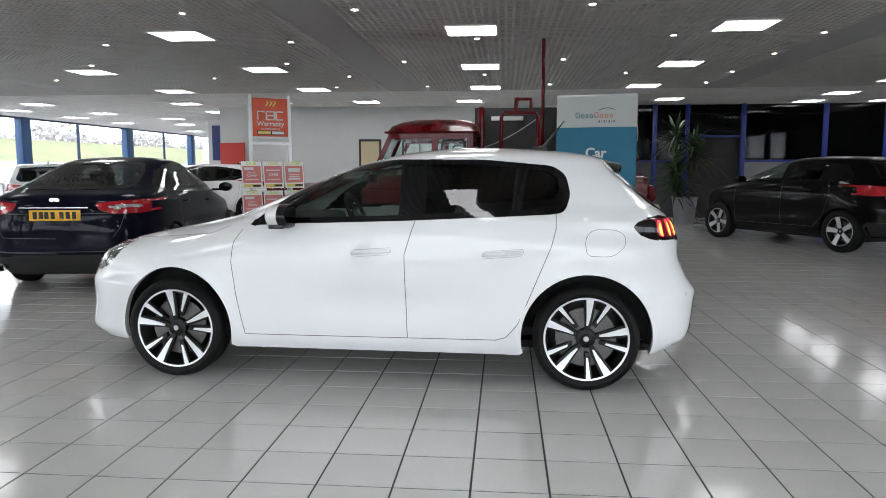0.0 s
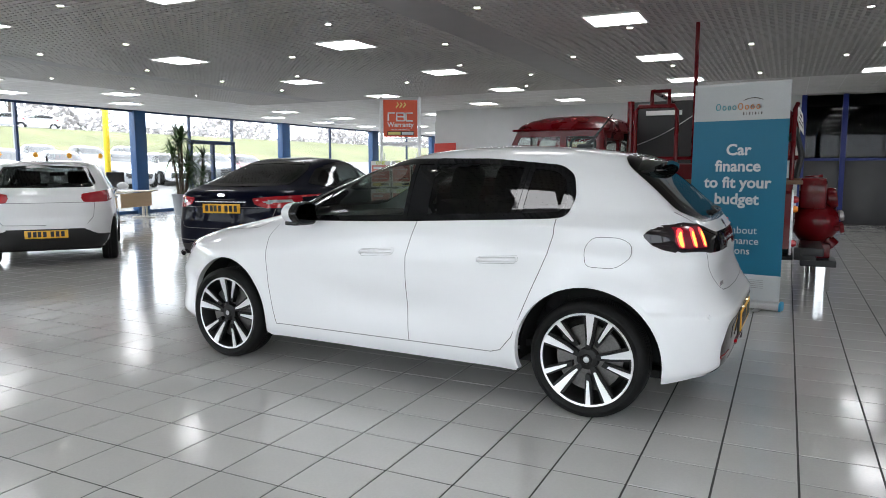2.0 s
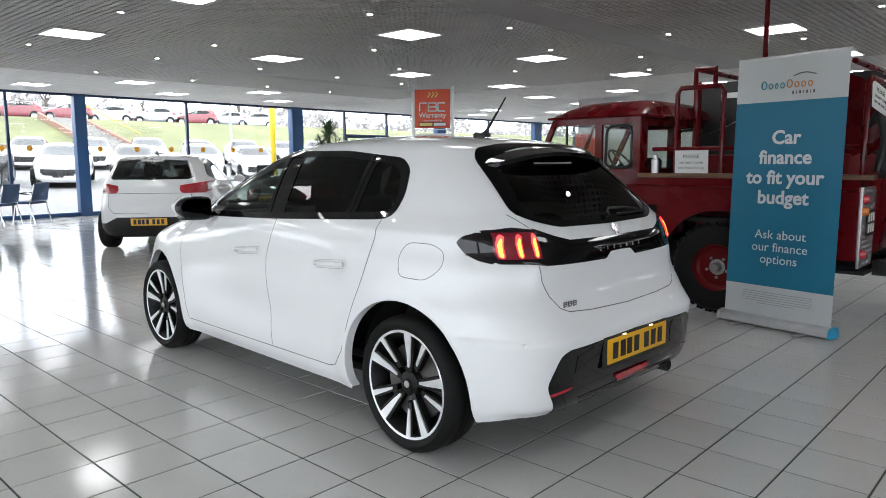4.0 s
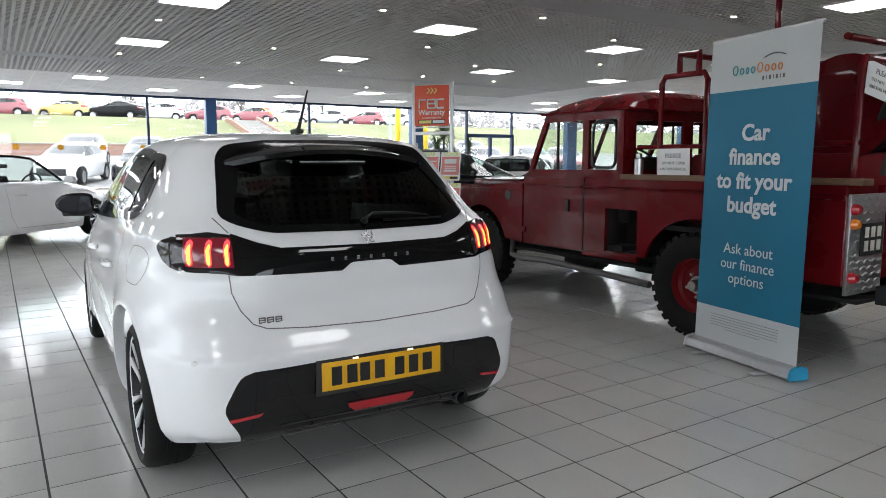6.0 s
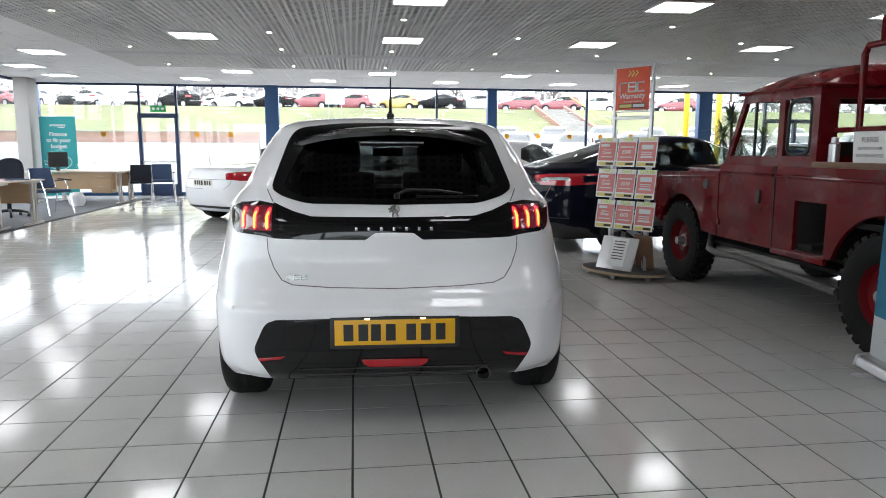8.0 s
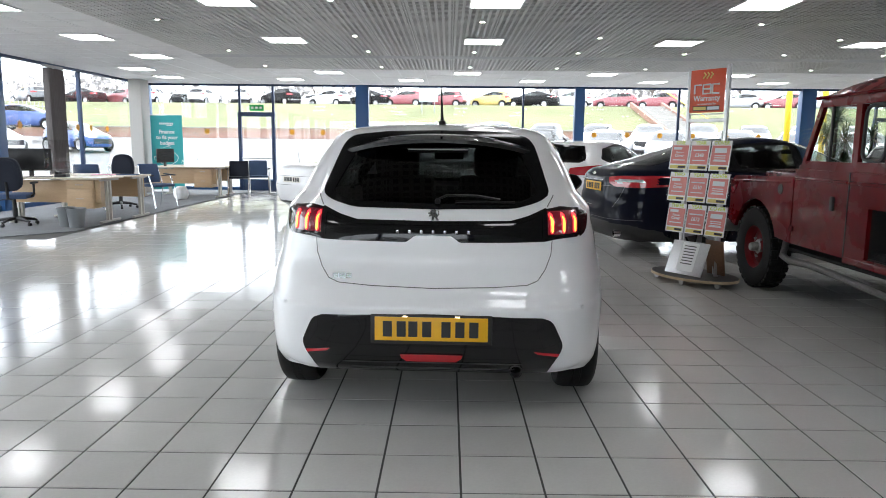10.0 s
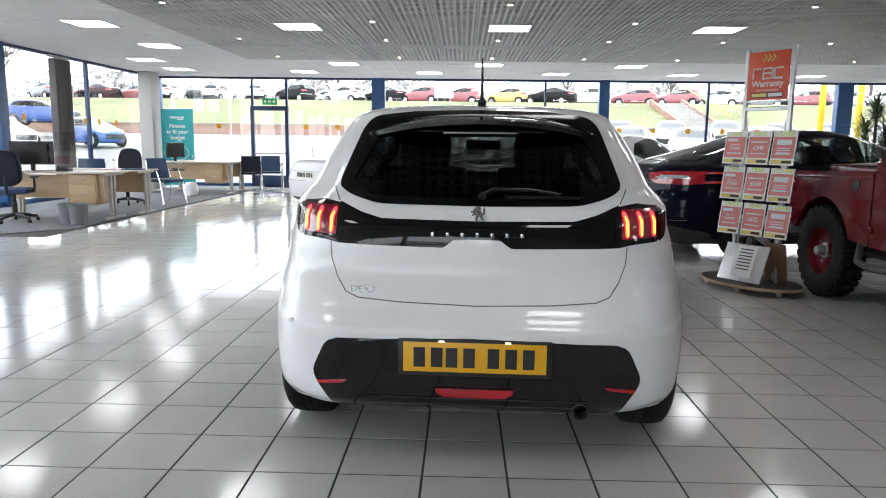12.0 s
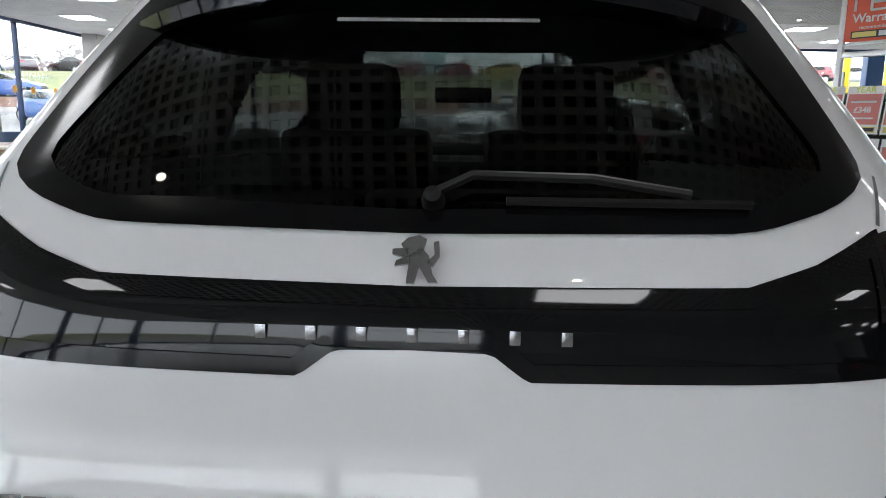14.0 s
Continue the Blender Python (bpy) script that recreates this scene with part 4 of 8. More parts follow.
        part("lens_cover", patch(t, "end", cover, -1, 0.0028, 0.0, 0.012), LAMP_SMOKED, lens, smooth=60)
        part("lens_cover", patch(t, "side", rounded([(-1.525, 0.968), (-1.555, 0.998), (-1.62, 1.012), (-1.69, 1.018), (-1.69, 0.882), (-1.64, 0.890), (-1.57, 0.920)], 0.012), s, 0.0022, 0.0, 0.012), LAMP_SMOKED, lens, smooth=60)
        # three lit claws and their red halo
        for k, y in enumerate((0.552, 0.610, 0.668)):
            claw = rounded([(s * (y - 0.007), 0.905), (s * (y + 0.009), 0.905), (s * (y + 0.011), 0.965), (s * (y - 0.002), 1.000), (s * (y - 0.019), 1.000), (s * (y - 0.008), 0.965)], 0.008, 3)
            claw_ob = part("claw_light", patch(t, "end", claw, -1, 0.0075, 0.006, 0.008), LAMP_GLOW, lens)
            core = rounded([(s * (y - 0.003), 0.909), (s * (y + 0.006), 0.909), (s * (y + 0.007), 0.963), (s * (y - 0.004), 0.984), (s * (y - 0.010), 0.984), (s * (y - 0.004), 0.962)], 0.004, 3)
            part("bright_core", patch(t, "end", core, -1, 0.0095, 0.004, 0.006), LAMP_CORE, claw_ob)
        halo = [(s * 0.533, 0.902), (s * 0.684, 0.902), (s * 0.690, 0.94), (s * 0.680, 1.008), (s * 0.533, 1.008)]
        part("red_diffuser", patch(t, "end", halo, -1, 0.0045, 0.0, 0.012), LAMP_HALO, lens)
    part("windscreen_trim", sh.piece("screen_trim"), PIANO, car, smooth=50)
    part("windscreen", sh.piece("windscreen"), GLASS_CLEAR, car, smooth=50)
    part("tailgate_trim", sh.piece("tailgate_trim"), SURROUND, car, "gloss black tailgate surround", smooth=50)
    rgl = rg + [(-a, b) for a, b in reversed(rg[1:-1])]
    part("tailgate_surround", ring(t, "end", rounded(rear_win, 0.03), rounded(rgl, 0.03), -1, 0.004), SURROUND, car, smooth=60)
    part("rear_window", sh.piece("rear_glass"), GLASS_REAR, car, "dark privacy rear glass", smooth=50)
    bandob = part("tail_band", sh.piece("tail_band"), BAND_BLACK, car, "gloss black band between the tail lamps", smooth=50)
    low_loop = low + [(-a, b) for a, b in reversed(low)]
    part("bumper_back", sh.piece("bumper_insert"), PIANO, car, smooth=50)
    insert = part("bumper_insert", patch(t, "end", low_loop, -1, 0.003, 0.0, 0.012), PIANO, car, "gloss black lower bumper insert", smooth=60)
    part("grille", sh.piece("grille"), BLACK_PLASTIC, car, smooth=50)
    # spoiler over the rear glass
    sp = Geo()
    N = 28
    prof = [(0.0, 0.0), (-0.13, -0.020), (-0.175, -0.030), (-0.172, -0.048), (-0.10, -0.058), (-0.02, -0.040)]
    vs = []
    for i in range(N + 1):
        y = -0.47 + 0.94 * i / N
        e = abs(y) / 0.47
        zt = 1.374 - 0.050 * e ** 2.4
        xt = -1.345 + 0.02 * e ** 3
        k = 1 - 0.28 * e ** 6
        vs += [(xt + a * k, y, zt + b * (1 + 0.2 * e)) for a, b in prof]
    n = len(prof)
    sp.add(vs, [(i * n + j, i * n + (j + 1) % n, (i + 1) * n + (j + 1) % n, (i + 1) * n + j) for i in range(N) for j in range(n)] + [tuple(range(n)), tuple(range(N * n, N * n + n))])
    spoiler = part("spoiler", sp, PIANO, car, "gloss black roof spoiler", smooth=40)
    skin = Geo()
    vs = []
    for i in range(N + 1):
        y = -0.43 + 0.86 * i / N
        e = abs(y) / 0.455
        vs += [(-1.345 + 0.05 * e ** 3 + a, y, 1.3765 - 0.050 * e ** 2.4 + b) for a, b in ((0.06, 0.002), (0.0, 0.001), (-0.05, -0.0065), (-0.085, -0.012))]
    skin.add(vs, [(i * 4 + j, i * 4 + j + 1, i * 4 + j + 5, i * 4 + j + 4) for i in range(N) for j in range(3)])
    part("roof_edge", skin, WHITE_PAINT, spoiler, "white painted leading edge", smooth=60)
    part("brake_light", Geo().box((-1.462, 0, 1.285), (0.012, 0.31, 0.020), 0.004), mat("pale_brake_lens", (0.55, 0.53, 0.53), 0.2, coat=1.0, grain=0.25, grain_scale=300, stretch=(1, 1, 0.1)), spoiler)
    # wiper
    wip = Geo().tube([cast(t, "end", -0.015, 1.044, -1, 0.02)[0], cast(t, "end", -0.06, 1.064, -1, 0.02)[0], cast(t, "end", -0.20, 1.062, -1, 0.02)[0], cast(t, "end", -0.31, 1.048, -1, 0.018)[0]], 0.006, 8)
    wip.lathe([(0.0005, 0.022), (0.010, 0.019), (0.014, 0.0), (0.014, -0.02)], pose(*cast(t, "end", -0.015, 1.044, -1, 0.008)[0], 0, -60, 0), 20)
    part("rear_wiper", wip, WHEEL_DARK, car, "black rear wiper arm")
    part("wiper_blade", Geo().tube([cast(t, "end", y, 1.042, -1, 0.012)[0] for y in np.linspace(-0.10, -0.38, 10)], 0.0055, 6), WHEEL_DARK, car)
    # emblem drawn as a plain standing shape, and bars for the lettering
    bx, _ = cast(t, "end", 0, 0.986, -1, 0.004)
    em = Geo()
    for blob in ([(-0.012, -0.032), (0.000, -0.032), (0.006, -0.006), (0.020, -0.030), (0.034, -0.030), (0.026, -0.018), (0.020, 0.010), (0.008, 0.024), (-0.008, 0.010)],
                 [(-0.010, 0.008), (0.010, 0.012), (0.016, 0.036), (0.004, 0.042), (-0.012, 0.038), (-0.022, 0.028)],
                 [(-0.012, 0.006), (-0.034, 0.012), (-0.034, 0.020), (-0.010, 0.022)],
                 [(-0.008, -0.002), (-0.030, -0.006), (-0.028, 0.002), (-0.006, 0.012)],
                 [(0.016, 0.000), (0.028, 0.012), (0.026, 0.032), (0.034, 0.034), (0.036, 0.010), (0.026, -0.006)]):
        em.prism([(-a * 0.75, b * 0.75) for a, b in blob], 0.0, 0.005, "x")
    ob = part("emblem", em, DARK_CHROME, car, "chrome badge", smooth=20)
    ob.matrix_basis = pose(bx.x - 0.010, 0, bx.z, 0, 30, 0)
    for k in range(7):
        y = 0.165 - k * 0.055
        q, _ = cast(t, "end", y, 0.914, -1, 0.003)
        bar = part("badge_bar", Geo().box((0, 0, 0), (0.003, 0.012, 0.016), 0.001), DARK_CHROME, bandob)
        bar.location = q
    for k in range(3):
        q, _ = cast(t, "end", 0.455 - k * 0.031, 0.705, -1, 0.003)
        g = Geo()
        for a, b in (((0, 0, 0.009), (0.003, 0.025, 0.005)), ((0, 0, 0), (0.003, 0.022, 0.004)), ((0, 0, -0.009), (0.003, 0.025, 0.005)), ((0, 0.011, 0), (0.003, 0.004, 0.018)), ((0, -0.011, 0), (0.003, 0.004, 0.018))):
            g.box(a, b)
        bar = part("badge_bar", g, DARK_CHROME, car)
        bar.location = q
    # number plate, lights, reflectors, exhaust
    q, _ = cast(t, "end", 0, 0.468, -1, 0.012)
    part("plate_holder", Geo().box((q.x + 0.004, 0, 0.474), (0.010, 0.560, 0.140), 0.004), BLACK_PLASTIC, car)
    number_plate(car, 0, 0.478, q.x - 0.006, 0.52, 0.111, -1, PLATE_YELLOW)
    for s in (1, -1):
        part("plate_light", Geo().box((q.x - 0.004, s * 0.12, 0.536), (0.010, 0.022, 0.005)), PLATE_LIGHT, car, smooth=0)
        ref = [(s * 0.475, 0.372), (s * 0.60, 0.366), (s * 0.585, 0.345), (s * 0.50, 0.352)]
        part("reflector", patch(t, "end", ref, -1, 0.006, 0.006, 0.01), LENS_RED_GLOW, insert)
        pan = rounded([(s * 0.33, 0.525), (s * 0.46, 0.522), (s * 0.47, 0.41), (s * 0.34, 0.405)], 0.02)
        part("gloss_panel", patch(t, "end", pan, -1, 0.005, 0.0, 0.02), PIANO, insert)
    fog = rounded([(-0.155, 0.352), (0.155, 0.352), (0.125, 0.318), (-0.125, 0.318)], 0.01)
    part("fog_lamp", patch(t, "end", fog, -1, 0.012, 0.012, 0.015), LENS_RED_GLOW, insert)
    dif = [(-0.42, 0.312), (0.42, 0.312), (0.36, 0.25), (0.20, 0.235), (-0.20, 0.235), (-0.36, 0.25)]
    part("diffuser", patch(t, "end", dif, -1, 0.005, 0.0, 0.03), BLACK_PLASTIC, insert)
    ex = Geo().lathe([(0.020, -0.10), (0.030, -0.10), (0.031, 0.03), (0.026, 0.032), (0.024, -0.08)], pose(-1.88, -0.395, 0.27, 0, -90, 0), 20)
    part("exhaust", ex, BLACK_PLASTIC, car)
    for s in (1, -1):
        q, _ = cast(t, "end", s * 0.70, 0.572, -1, 0.002)
        part("parking_sensor", Geo().lathe([(0.0005, 0.002), (0.010, 0.002), (0.011, -0.004)], pose(*q, 0, -90, s * -28), 14), WHITE_PAINT, car)
    # joints of doors, tailgate, bonnet and flap
    hatch = [(0.555, 0.875), (0.55, 0.81), (0.525, 0.745), (0.488, 0.695), (0.44, 0.676), (0.28, 0.664), (0.0, 0.656)]
    hatch = hatch + [(-a, b) for a, b in reversed(hatch[:-1])]
    part("tailgate_joint", seam(t, "end", hatch, -1, 0.0045), GAP, car)
    for s in (1, -1):
        part("tailgate_side_joint", seam(t, "end", [(s * 0.535, 1.026), (s * 0.572, 1.078)], -1, 0.005), GAP, car)
        part("door_joint", seam(t, "side", [(0.83, 0.935), (0.872, 0.86), (0.878, 0.74), (0.85, 0.55), (0.80, 0.295), (-0.74, 0.300), (-0.80, 0.318), (-0.87, 0.40), (-1.06, 0.86), (-1.085, 0.96), (-1.085, 1.04)], s), GAP, car)
        part("door_joint", seam(t, "side", [(-0.262, 1.0), (-0.235, 0.92), (-0.20, 0.80), (-0.208, 0.50), (-0.215, 0.297)], s), GAP, car)
        part("bonnet_joint", seam(t, "side", [(1.80, 0.838), (1.45, 0.868), (1.05, 0.905), (0.93, 0.955)], s), GAP, car)
        for x in (0.0, -0.78):
            hd = Geo().tube([cast(t, "side", x + 0.115, 0.806, s, 0.003)[0], cast(t, "side", x + 0.09, 0.811, s, 0.024)[0], cast(t, "side", x, 0.816, s, 0.030)[0],
                             cast(t, "side", x - 0.08, 0.821, s, 0.024)[0], cast(t, "side", x - 0.105, 0.823, s, 0.003)[0]], [0.012, 0.013, 0.014, 0.013, 0.012], 10)
            part("door_handle", hd, WHITE_PAINT, car)
            part("handle_joint", seam(t, "side", [(x - 0.115, 0.842), (x + 0.105, 0.826), (x + 0.125, 0.805), (x + 0.105, 0.785), (x - 0.10, 0.80), (x - 0.122, 0.822), (x - 0.115, 0.842)], s, 0.0013), GAP, car)
        # mirror
        oval = lambda w, h: rounded([(s * 0.930 + s * a * w, 1.030 + b * h) for a, b in ((-0.5, -0.36), (-0.42, -0.5), (0.20, -0.5), (0.5, -0.12), (0.5, 0.16), (0.30, 0.44), (-0.10, 0.5), (-0.5, 0.44))], 0.03)
        cap = part("door_mirror", slab(oval(0.205, 0.138), 0.512, 0.595, 0.030), WHITE_PAINT, car, "white door mirror with a gloss black rim and base", smooth=60)
        part("mirror_base", Geo().box((0.530, s * 0.835, 0.985), (0.075, 0.12, 0.040), 0.014).box((0.530, s * 0.925, 0.972), (0.095, 0.15, 0.03), 0.013), PIANO, cap)
        part("mirror_rim", slab(oval(0.212, 0.145), 0.5145, 0.465, 0.010), PIANO, cap, smooth=60)
        part("mirror_glass", slab(oval(0.182, 0.117), 0.4665, 0.4615, 0.001), MIRROR_DARK, cap, smooth=0)
    part("fuel_flap_joint", seam(t, "side", rounded([(-1.26, 0.805), (-1.41, 0.80), (-1.485, 0.86), (-1.48, 0.925), (-1.42, 0.955), (-1.29, 0.955), (-1.25, 0.90)], 0.035) + [(-1.26, 0.83)], 1, 0.003), GAP, car)
    # aerial
    q, _ = cast(t, "top", -1.00, 0.0, 1, 0.0)
    ae = Geo().tube([(q.x, 0, q.z + 0.01), (q.x - 0.03, 0, q.z + 0.035), (q.x - 0.16, 0, q.z + 0.20)], [0.018, 0.009, 0.0035], 10)
    ae.box((q.x + 0.005, 0, q.z + 0.012), (0.10, 0.042, 0.024), 0.011)
    part("aerial", ae, BLACK_PLASTIC, car)
    underside(car, -1.70, 1.80, 0.60, 0.20)
    for c in (1.27, -1.27):
        arch_lip(car, t, c, 0.318, 0.381, 0.222, WHITE_PAINT)
    # rubber and gloss beads round glass, lamps and inserts
    for s in (1, -1):
        part("window_bead", edge_band(t, "side", dlo, 0.0, 0.034, s, 0.003), PIANO, car, smooth=60)
        for loop in panes.values():
            part("window_bead", edge_band(t, "side", loop, 0.016, 0.012, s, 0.0034), PIANO, car, smooth=60)
    bl = band + [(-a, b) for a, b in reversed(band[1:-1])]
    part("band_bead", edge_band(t, "end", bl, 0.0, 0.02, -1, 0.0024), BAND_BLACK, bandob, smooth=60)
    wheel_wells(car, (1.27, -1.27), 0.399, 0.74)
    seats_and_dash(car, 0.32, 0.52, (-0.05, -0.88), 0.60, 0.70, 1.0, -0.36)
    wm = wheel_meshes("hero", 0.312, 0.205, 0.247, 10, ALLOY, WHEEL_DARK, "blade")
    for x, y, a in ((1.27, 0.742, 8), (-1.27, 0.738, -4), (1.27, -0.742, 20), (-1.27, -0.738, 40)):
        add_wheel(car, x, y, 0.312, wm, a)
    return car


make_hatchback(pose(-0.705, 4.878, 0, 0, 0, 177.95) @ Matrix.Scale(1.017, 4))


# ---- the other cars ----
def make_car(name, m, spec, paint, label, group="", detail=2):
    """A car from its control rows and outlines; detail 2: showroom, 1: forecourt."""
    car = thing(name, m, label, "car", group)
    n, sub = ((150, 5) if detail == 2 else (70, 3))
    sh = Shell(spec["rows"], n, sub)
    xw, R = spec["axles"], spec["R"]
    for c in xw:
        sh.region("arch", "side", arch(c, R, R + 0.055), lambda p: np.abs(p[:, 1]) > 0.5)
    sid = lambda p: np.abs(p[:, 1]) > 0.42
    if not spec.get("open"):
        sh.region("trim", "side", offset(even(rounded(spec["dlo"], 0.04)), -0.012), sid)
        for k, g in enumerate(spec["panes"]):
            sh.region("side_%d" % k, "side", rounded(g, 0.03), sid)
    full = lambda half: half + [(-a, b) for a, b in reversed(half) if a > 1e-6]
    sh.region("screen", "end", full(spec["screen"]), lambda p: p[:, 0] > spec.get("screen_from", -0.1))
    if spec.get("rear_glass"):
        sh.region("rear_glass", "end", full(spec["rear_glass"]), lambda p: p[:, 0] < spec["rear_from"])
    if spec.get("rear_low"):
        sh.region("rear_low", "end", full(spec["rear_low"]), lambda p: p[:, 0] < spec["rear_from"])
    xt = spec["rows"][3][2]
    for s in (1, -1):
        sh.region("tail_lamp", "end", [(s * a, b) for a, b in spec["tail"]], lambda p: (p[:, 0] < xt + 0.5) & (np.abs(p[:, 1]) > 0.2))
        if spec.get("tail_inner"):
            sh.region("tail_inner", "end", [(s * a, b) for a, b in spec["tail_inner"]], lambda p: (p[:, 0] < xt + 0.5) & (np.abs(p[:, 1]) > 0.2))
    sh.region("headlamp", "side", spec["head"], lambda p: (p[:, 0] > 1.2) & (np.abs(p[:, 1]) > 0.35))
    if spec.get("grille"):
        sh.region("grille", "end", full(spec["grille"]), lambda p: p[:, 0] > 1.5)
    t = sh.tree()
    if spec.get("open"):
        # cabin opening of a convertible with its roof down
        sh.region("opening", "top", rounded([(0.30, 0.60), (0.30, -0.60), (-1.15, -0.62), (-1.15, 0.62)], 0.12), lambda p: p[:, 2] > 0.80)
    part("body", sh.piece("body"), paint, car, smooth=50)
    for s in (1, -1):
        if not spec.get("open"):
            part("window_trim", sh.piece("trim", s), PIANO, car, smooth=50)
            for k in range(len(spec["panes"])):
                part("side_window", sh.piece("side_%d" % k, s), GLASS_CLEAR if k == 0 else GLASS_DARK, car, smooth=50)
        lamp = part("tail_lamp", sh.piece("tail_lamp", s), LENS_RED_GLOW, car, smooth=50)
        if spec.get("tail_inner"):
            part("clear_lens", sh.piece("tail_inner", s), LAMP_CLEAR, lamp, smooth=50)
        part("headlamp", sh.piece("headlamp", s), LAMP_CLEAR, car, smooth=50)
    part("windscreen", sh.piece("screen"), GLASS_CLEAR if detail == 2 else PIANO, car, smooth=50)
    if spec.get("rear_glass"):
        part("rear_window", sh.piece("rear_glass"), GLASS_DARK if detail == 2 else PIANO, car, smooth=50)
    if spec.get("rear_low"):
        part("bumper_insert", sh.piece("rear_low"), BLACK_PLASTIC, car, smooth=50)
    if spec.get("grille"):
        part("grille", sh.piece("grille"), BLACK_PLASTIC, car, smooth=50)
    if detail == 2:
        for s in (1, -1):
            for k, line in enumerate(spec.get("joints", [])):
                part("door_joint", seam(t, "side", line, s), GAP, car)
            for x, z in spec.get("handles", []):
                hd = Geo().tube([cast(t, "side", x + 0.11, z, s, 0.0)[0], cast(t, "side", x + 0.08, z, s, 0.022)[0], cast(t, "side", x - 0.08, z, s, 0.022)[0], cast(t, "side", x - 0.11, z, s, 0.0)[0]], 0.012, 8)
                part("door_handle", hd, paint, car)
        for line in spec.get("rear_joints", []):
            part("tailgate_joint", seam(t, "end", full(line), -1, 0.006), GAP, car)
        half = spec["rows"][3][3]
        seats_and_dash(car, 0.30, 0.50, spec["seats"], half - 0.27, spec["dash"][0], spec["dash"][1], -0.36)
        wheel_wells(car, xw, R + 0.056, half - 0.12)
        for c in xw:
            arch_lip(car, t, c, R, R + 0.036, spec["rows"][0][0] + 0.01, paint)
        if not spec.get("open"):
            for s in (1, -1):
                part("window_bead", edge_band(t, "side", rounded(spec["dlo"], 0.04), 0.0, 0.03, s, 0.003), PIANO, car, smooth=60)
                for loop in spec["panes"]:
                    part("window_bead", edge_band(t, "side", rounded(loop, 0.03), 0.016, 0.012, s, 0.0034), PIANO, car, smooth=60)
        if spec.get("rear_low"):
            part("insert_bead", edge_band(t, "end", full(spec["rear_low"]), 0.004, 0.022, -1, 0.003, 3, lambda p: p.z > 0.2 and abs(p.y) < half - 0.05), BLACK_PLASTIC, car, smooth=60)
        for s in (1, -1):
            part("lens_edge", edge_band(t, "end", rounded([(s * a, b) for a, b in spec["tail"]], 0.02), 0.004, 0.02, -1, 0.003, 3, lambda p: abs(p.y) < half - 0.045), LENS_RED_GLOW, car, smooth=60)
        part("screen_bead", edge_band(t, "end", rounded(full(spec["rear_glass"]), 0.03), 0.0, 0.03, -1, 0.003), PIANO, car, smooth=60) if spec.get("rear_glass") else None

        q, _ = cast(t, "end", 0, spec["plate"], -1, 0.010)
        number_plate(car, 0, spec["plate"], q.x, 0.52, 0.111, -1, spec.get("plate_mat", PLATE_YELLOW))
        mx, mz = spec["mirror"]
        for s in (1, -1):
            g = Geo().lathe([(0.0005, 0.10), (0.032, 0.09), (0.056, 0.05), (0.062, 0.0), (0.055, -0.05), (0.0005, -0.055)], pose(mx, s * (half + 0.09), mz, 0, 90, 0) @ Matrix.Diagonal((1.1, 1.6, 1, 1)), 20)
            g.box((mx, s * (half - 0.03), mz - 0.04), (0.06, 0.16, 0.03), 0.01)
            part("door_mirror", g, spec.get("mirror_mat", paint), car)
    if spec.get("rails"):
        z, x0, x1, y = spec["rails"]
        for s in (1, -1):
            part("roof_rail", Geo().tube([(x0, s * y, z - 0.03), (x0 - 0.12, s * y, z), (x1 + 0.12, s * y, z), (x1, s * y, z - 0.03)], 0.014, 6), SILVER, car)
    if spec.get("aerial"):
        q, _ = cast(t, "top", spec["aerial"], 0.0, 1, 0.0)
        part("aerial", Geo().tube([(q.x + 0.05, 0, q.z), (q.x, 0, q.z + 0.02), (q.x - 0.09, 0, q.z + 0.07)], [0.02, 0.018, 0.005], 8), PIANO, car)
    bx = Geo().box((spec["rows"][0][1] / 2 + spec["rows"][0][2] / 2, 0, 0.22), (spec["rows"][0][1] - spec["rows"][0][2] - 0.35, 1.3, 0.08), 0.02)
    part("underbody", bx, UNDER, car)
    wm = wheel_meshes(spec["wheel"], R, 0.215, spec["rim"], 5 if spec["style"] == "five" else 10, SILVER, WHEEL_DARK if detail == 2 else INK, spec["style"])
    tr = spec["rows"][3][3] - 0.11
    for x in xw:
        for s in (1, -1):
            if detail == 2:
                add_wheel(car, x, s * tr, R, wm, 13 * x + 30 * s)
            else:
                wheel = part("wheel", wm["tyre"][0], RUBBER, car)
                wheel.matrix_basis = pose(x, s * tr, R, 0, 0, 0 if s > 0 else 180)
                g = WHEELS.setdefault("far_rim", Geo().lathe([(0.0005, 0.085), (0.05, 0.08), (0.20, 0.082), (0.215, 0.09), (0.222, 0.07)], pose(0, 0, 0, -90), 20).mesh("rim"))
                part("rim", g, SILVER, wheel)
    return car


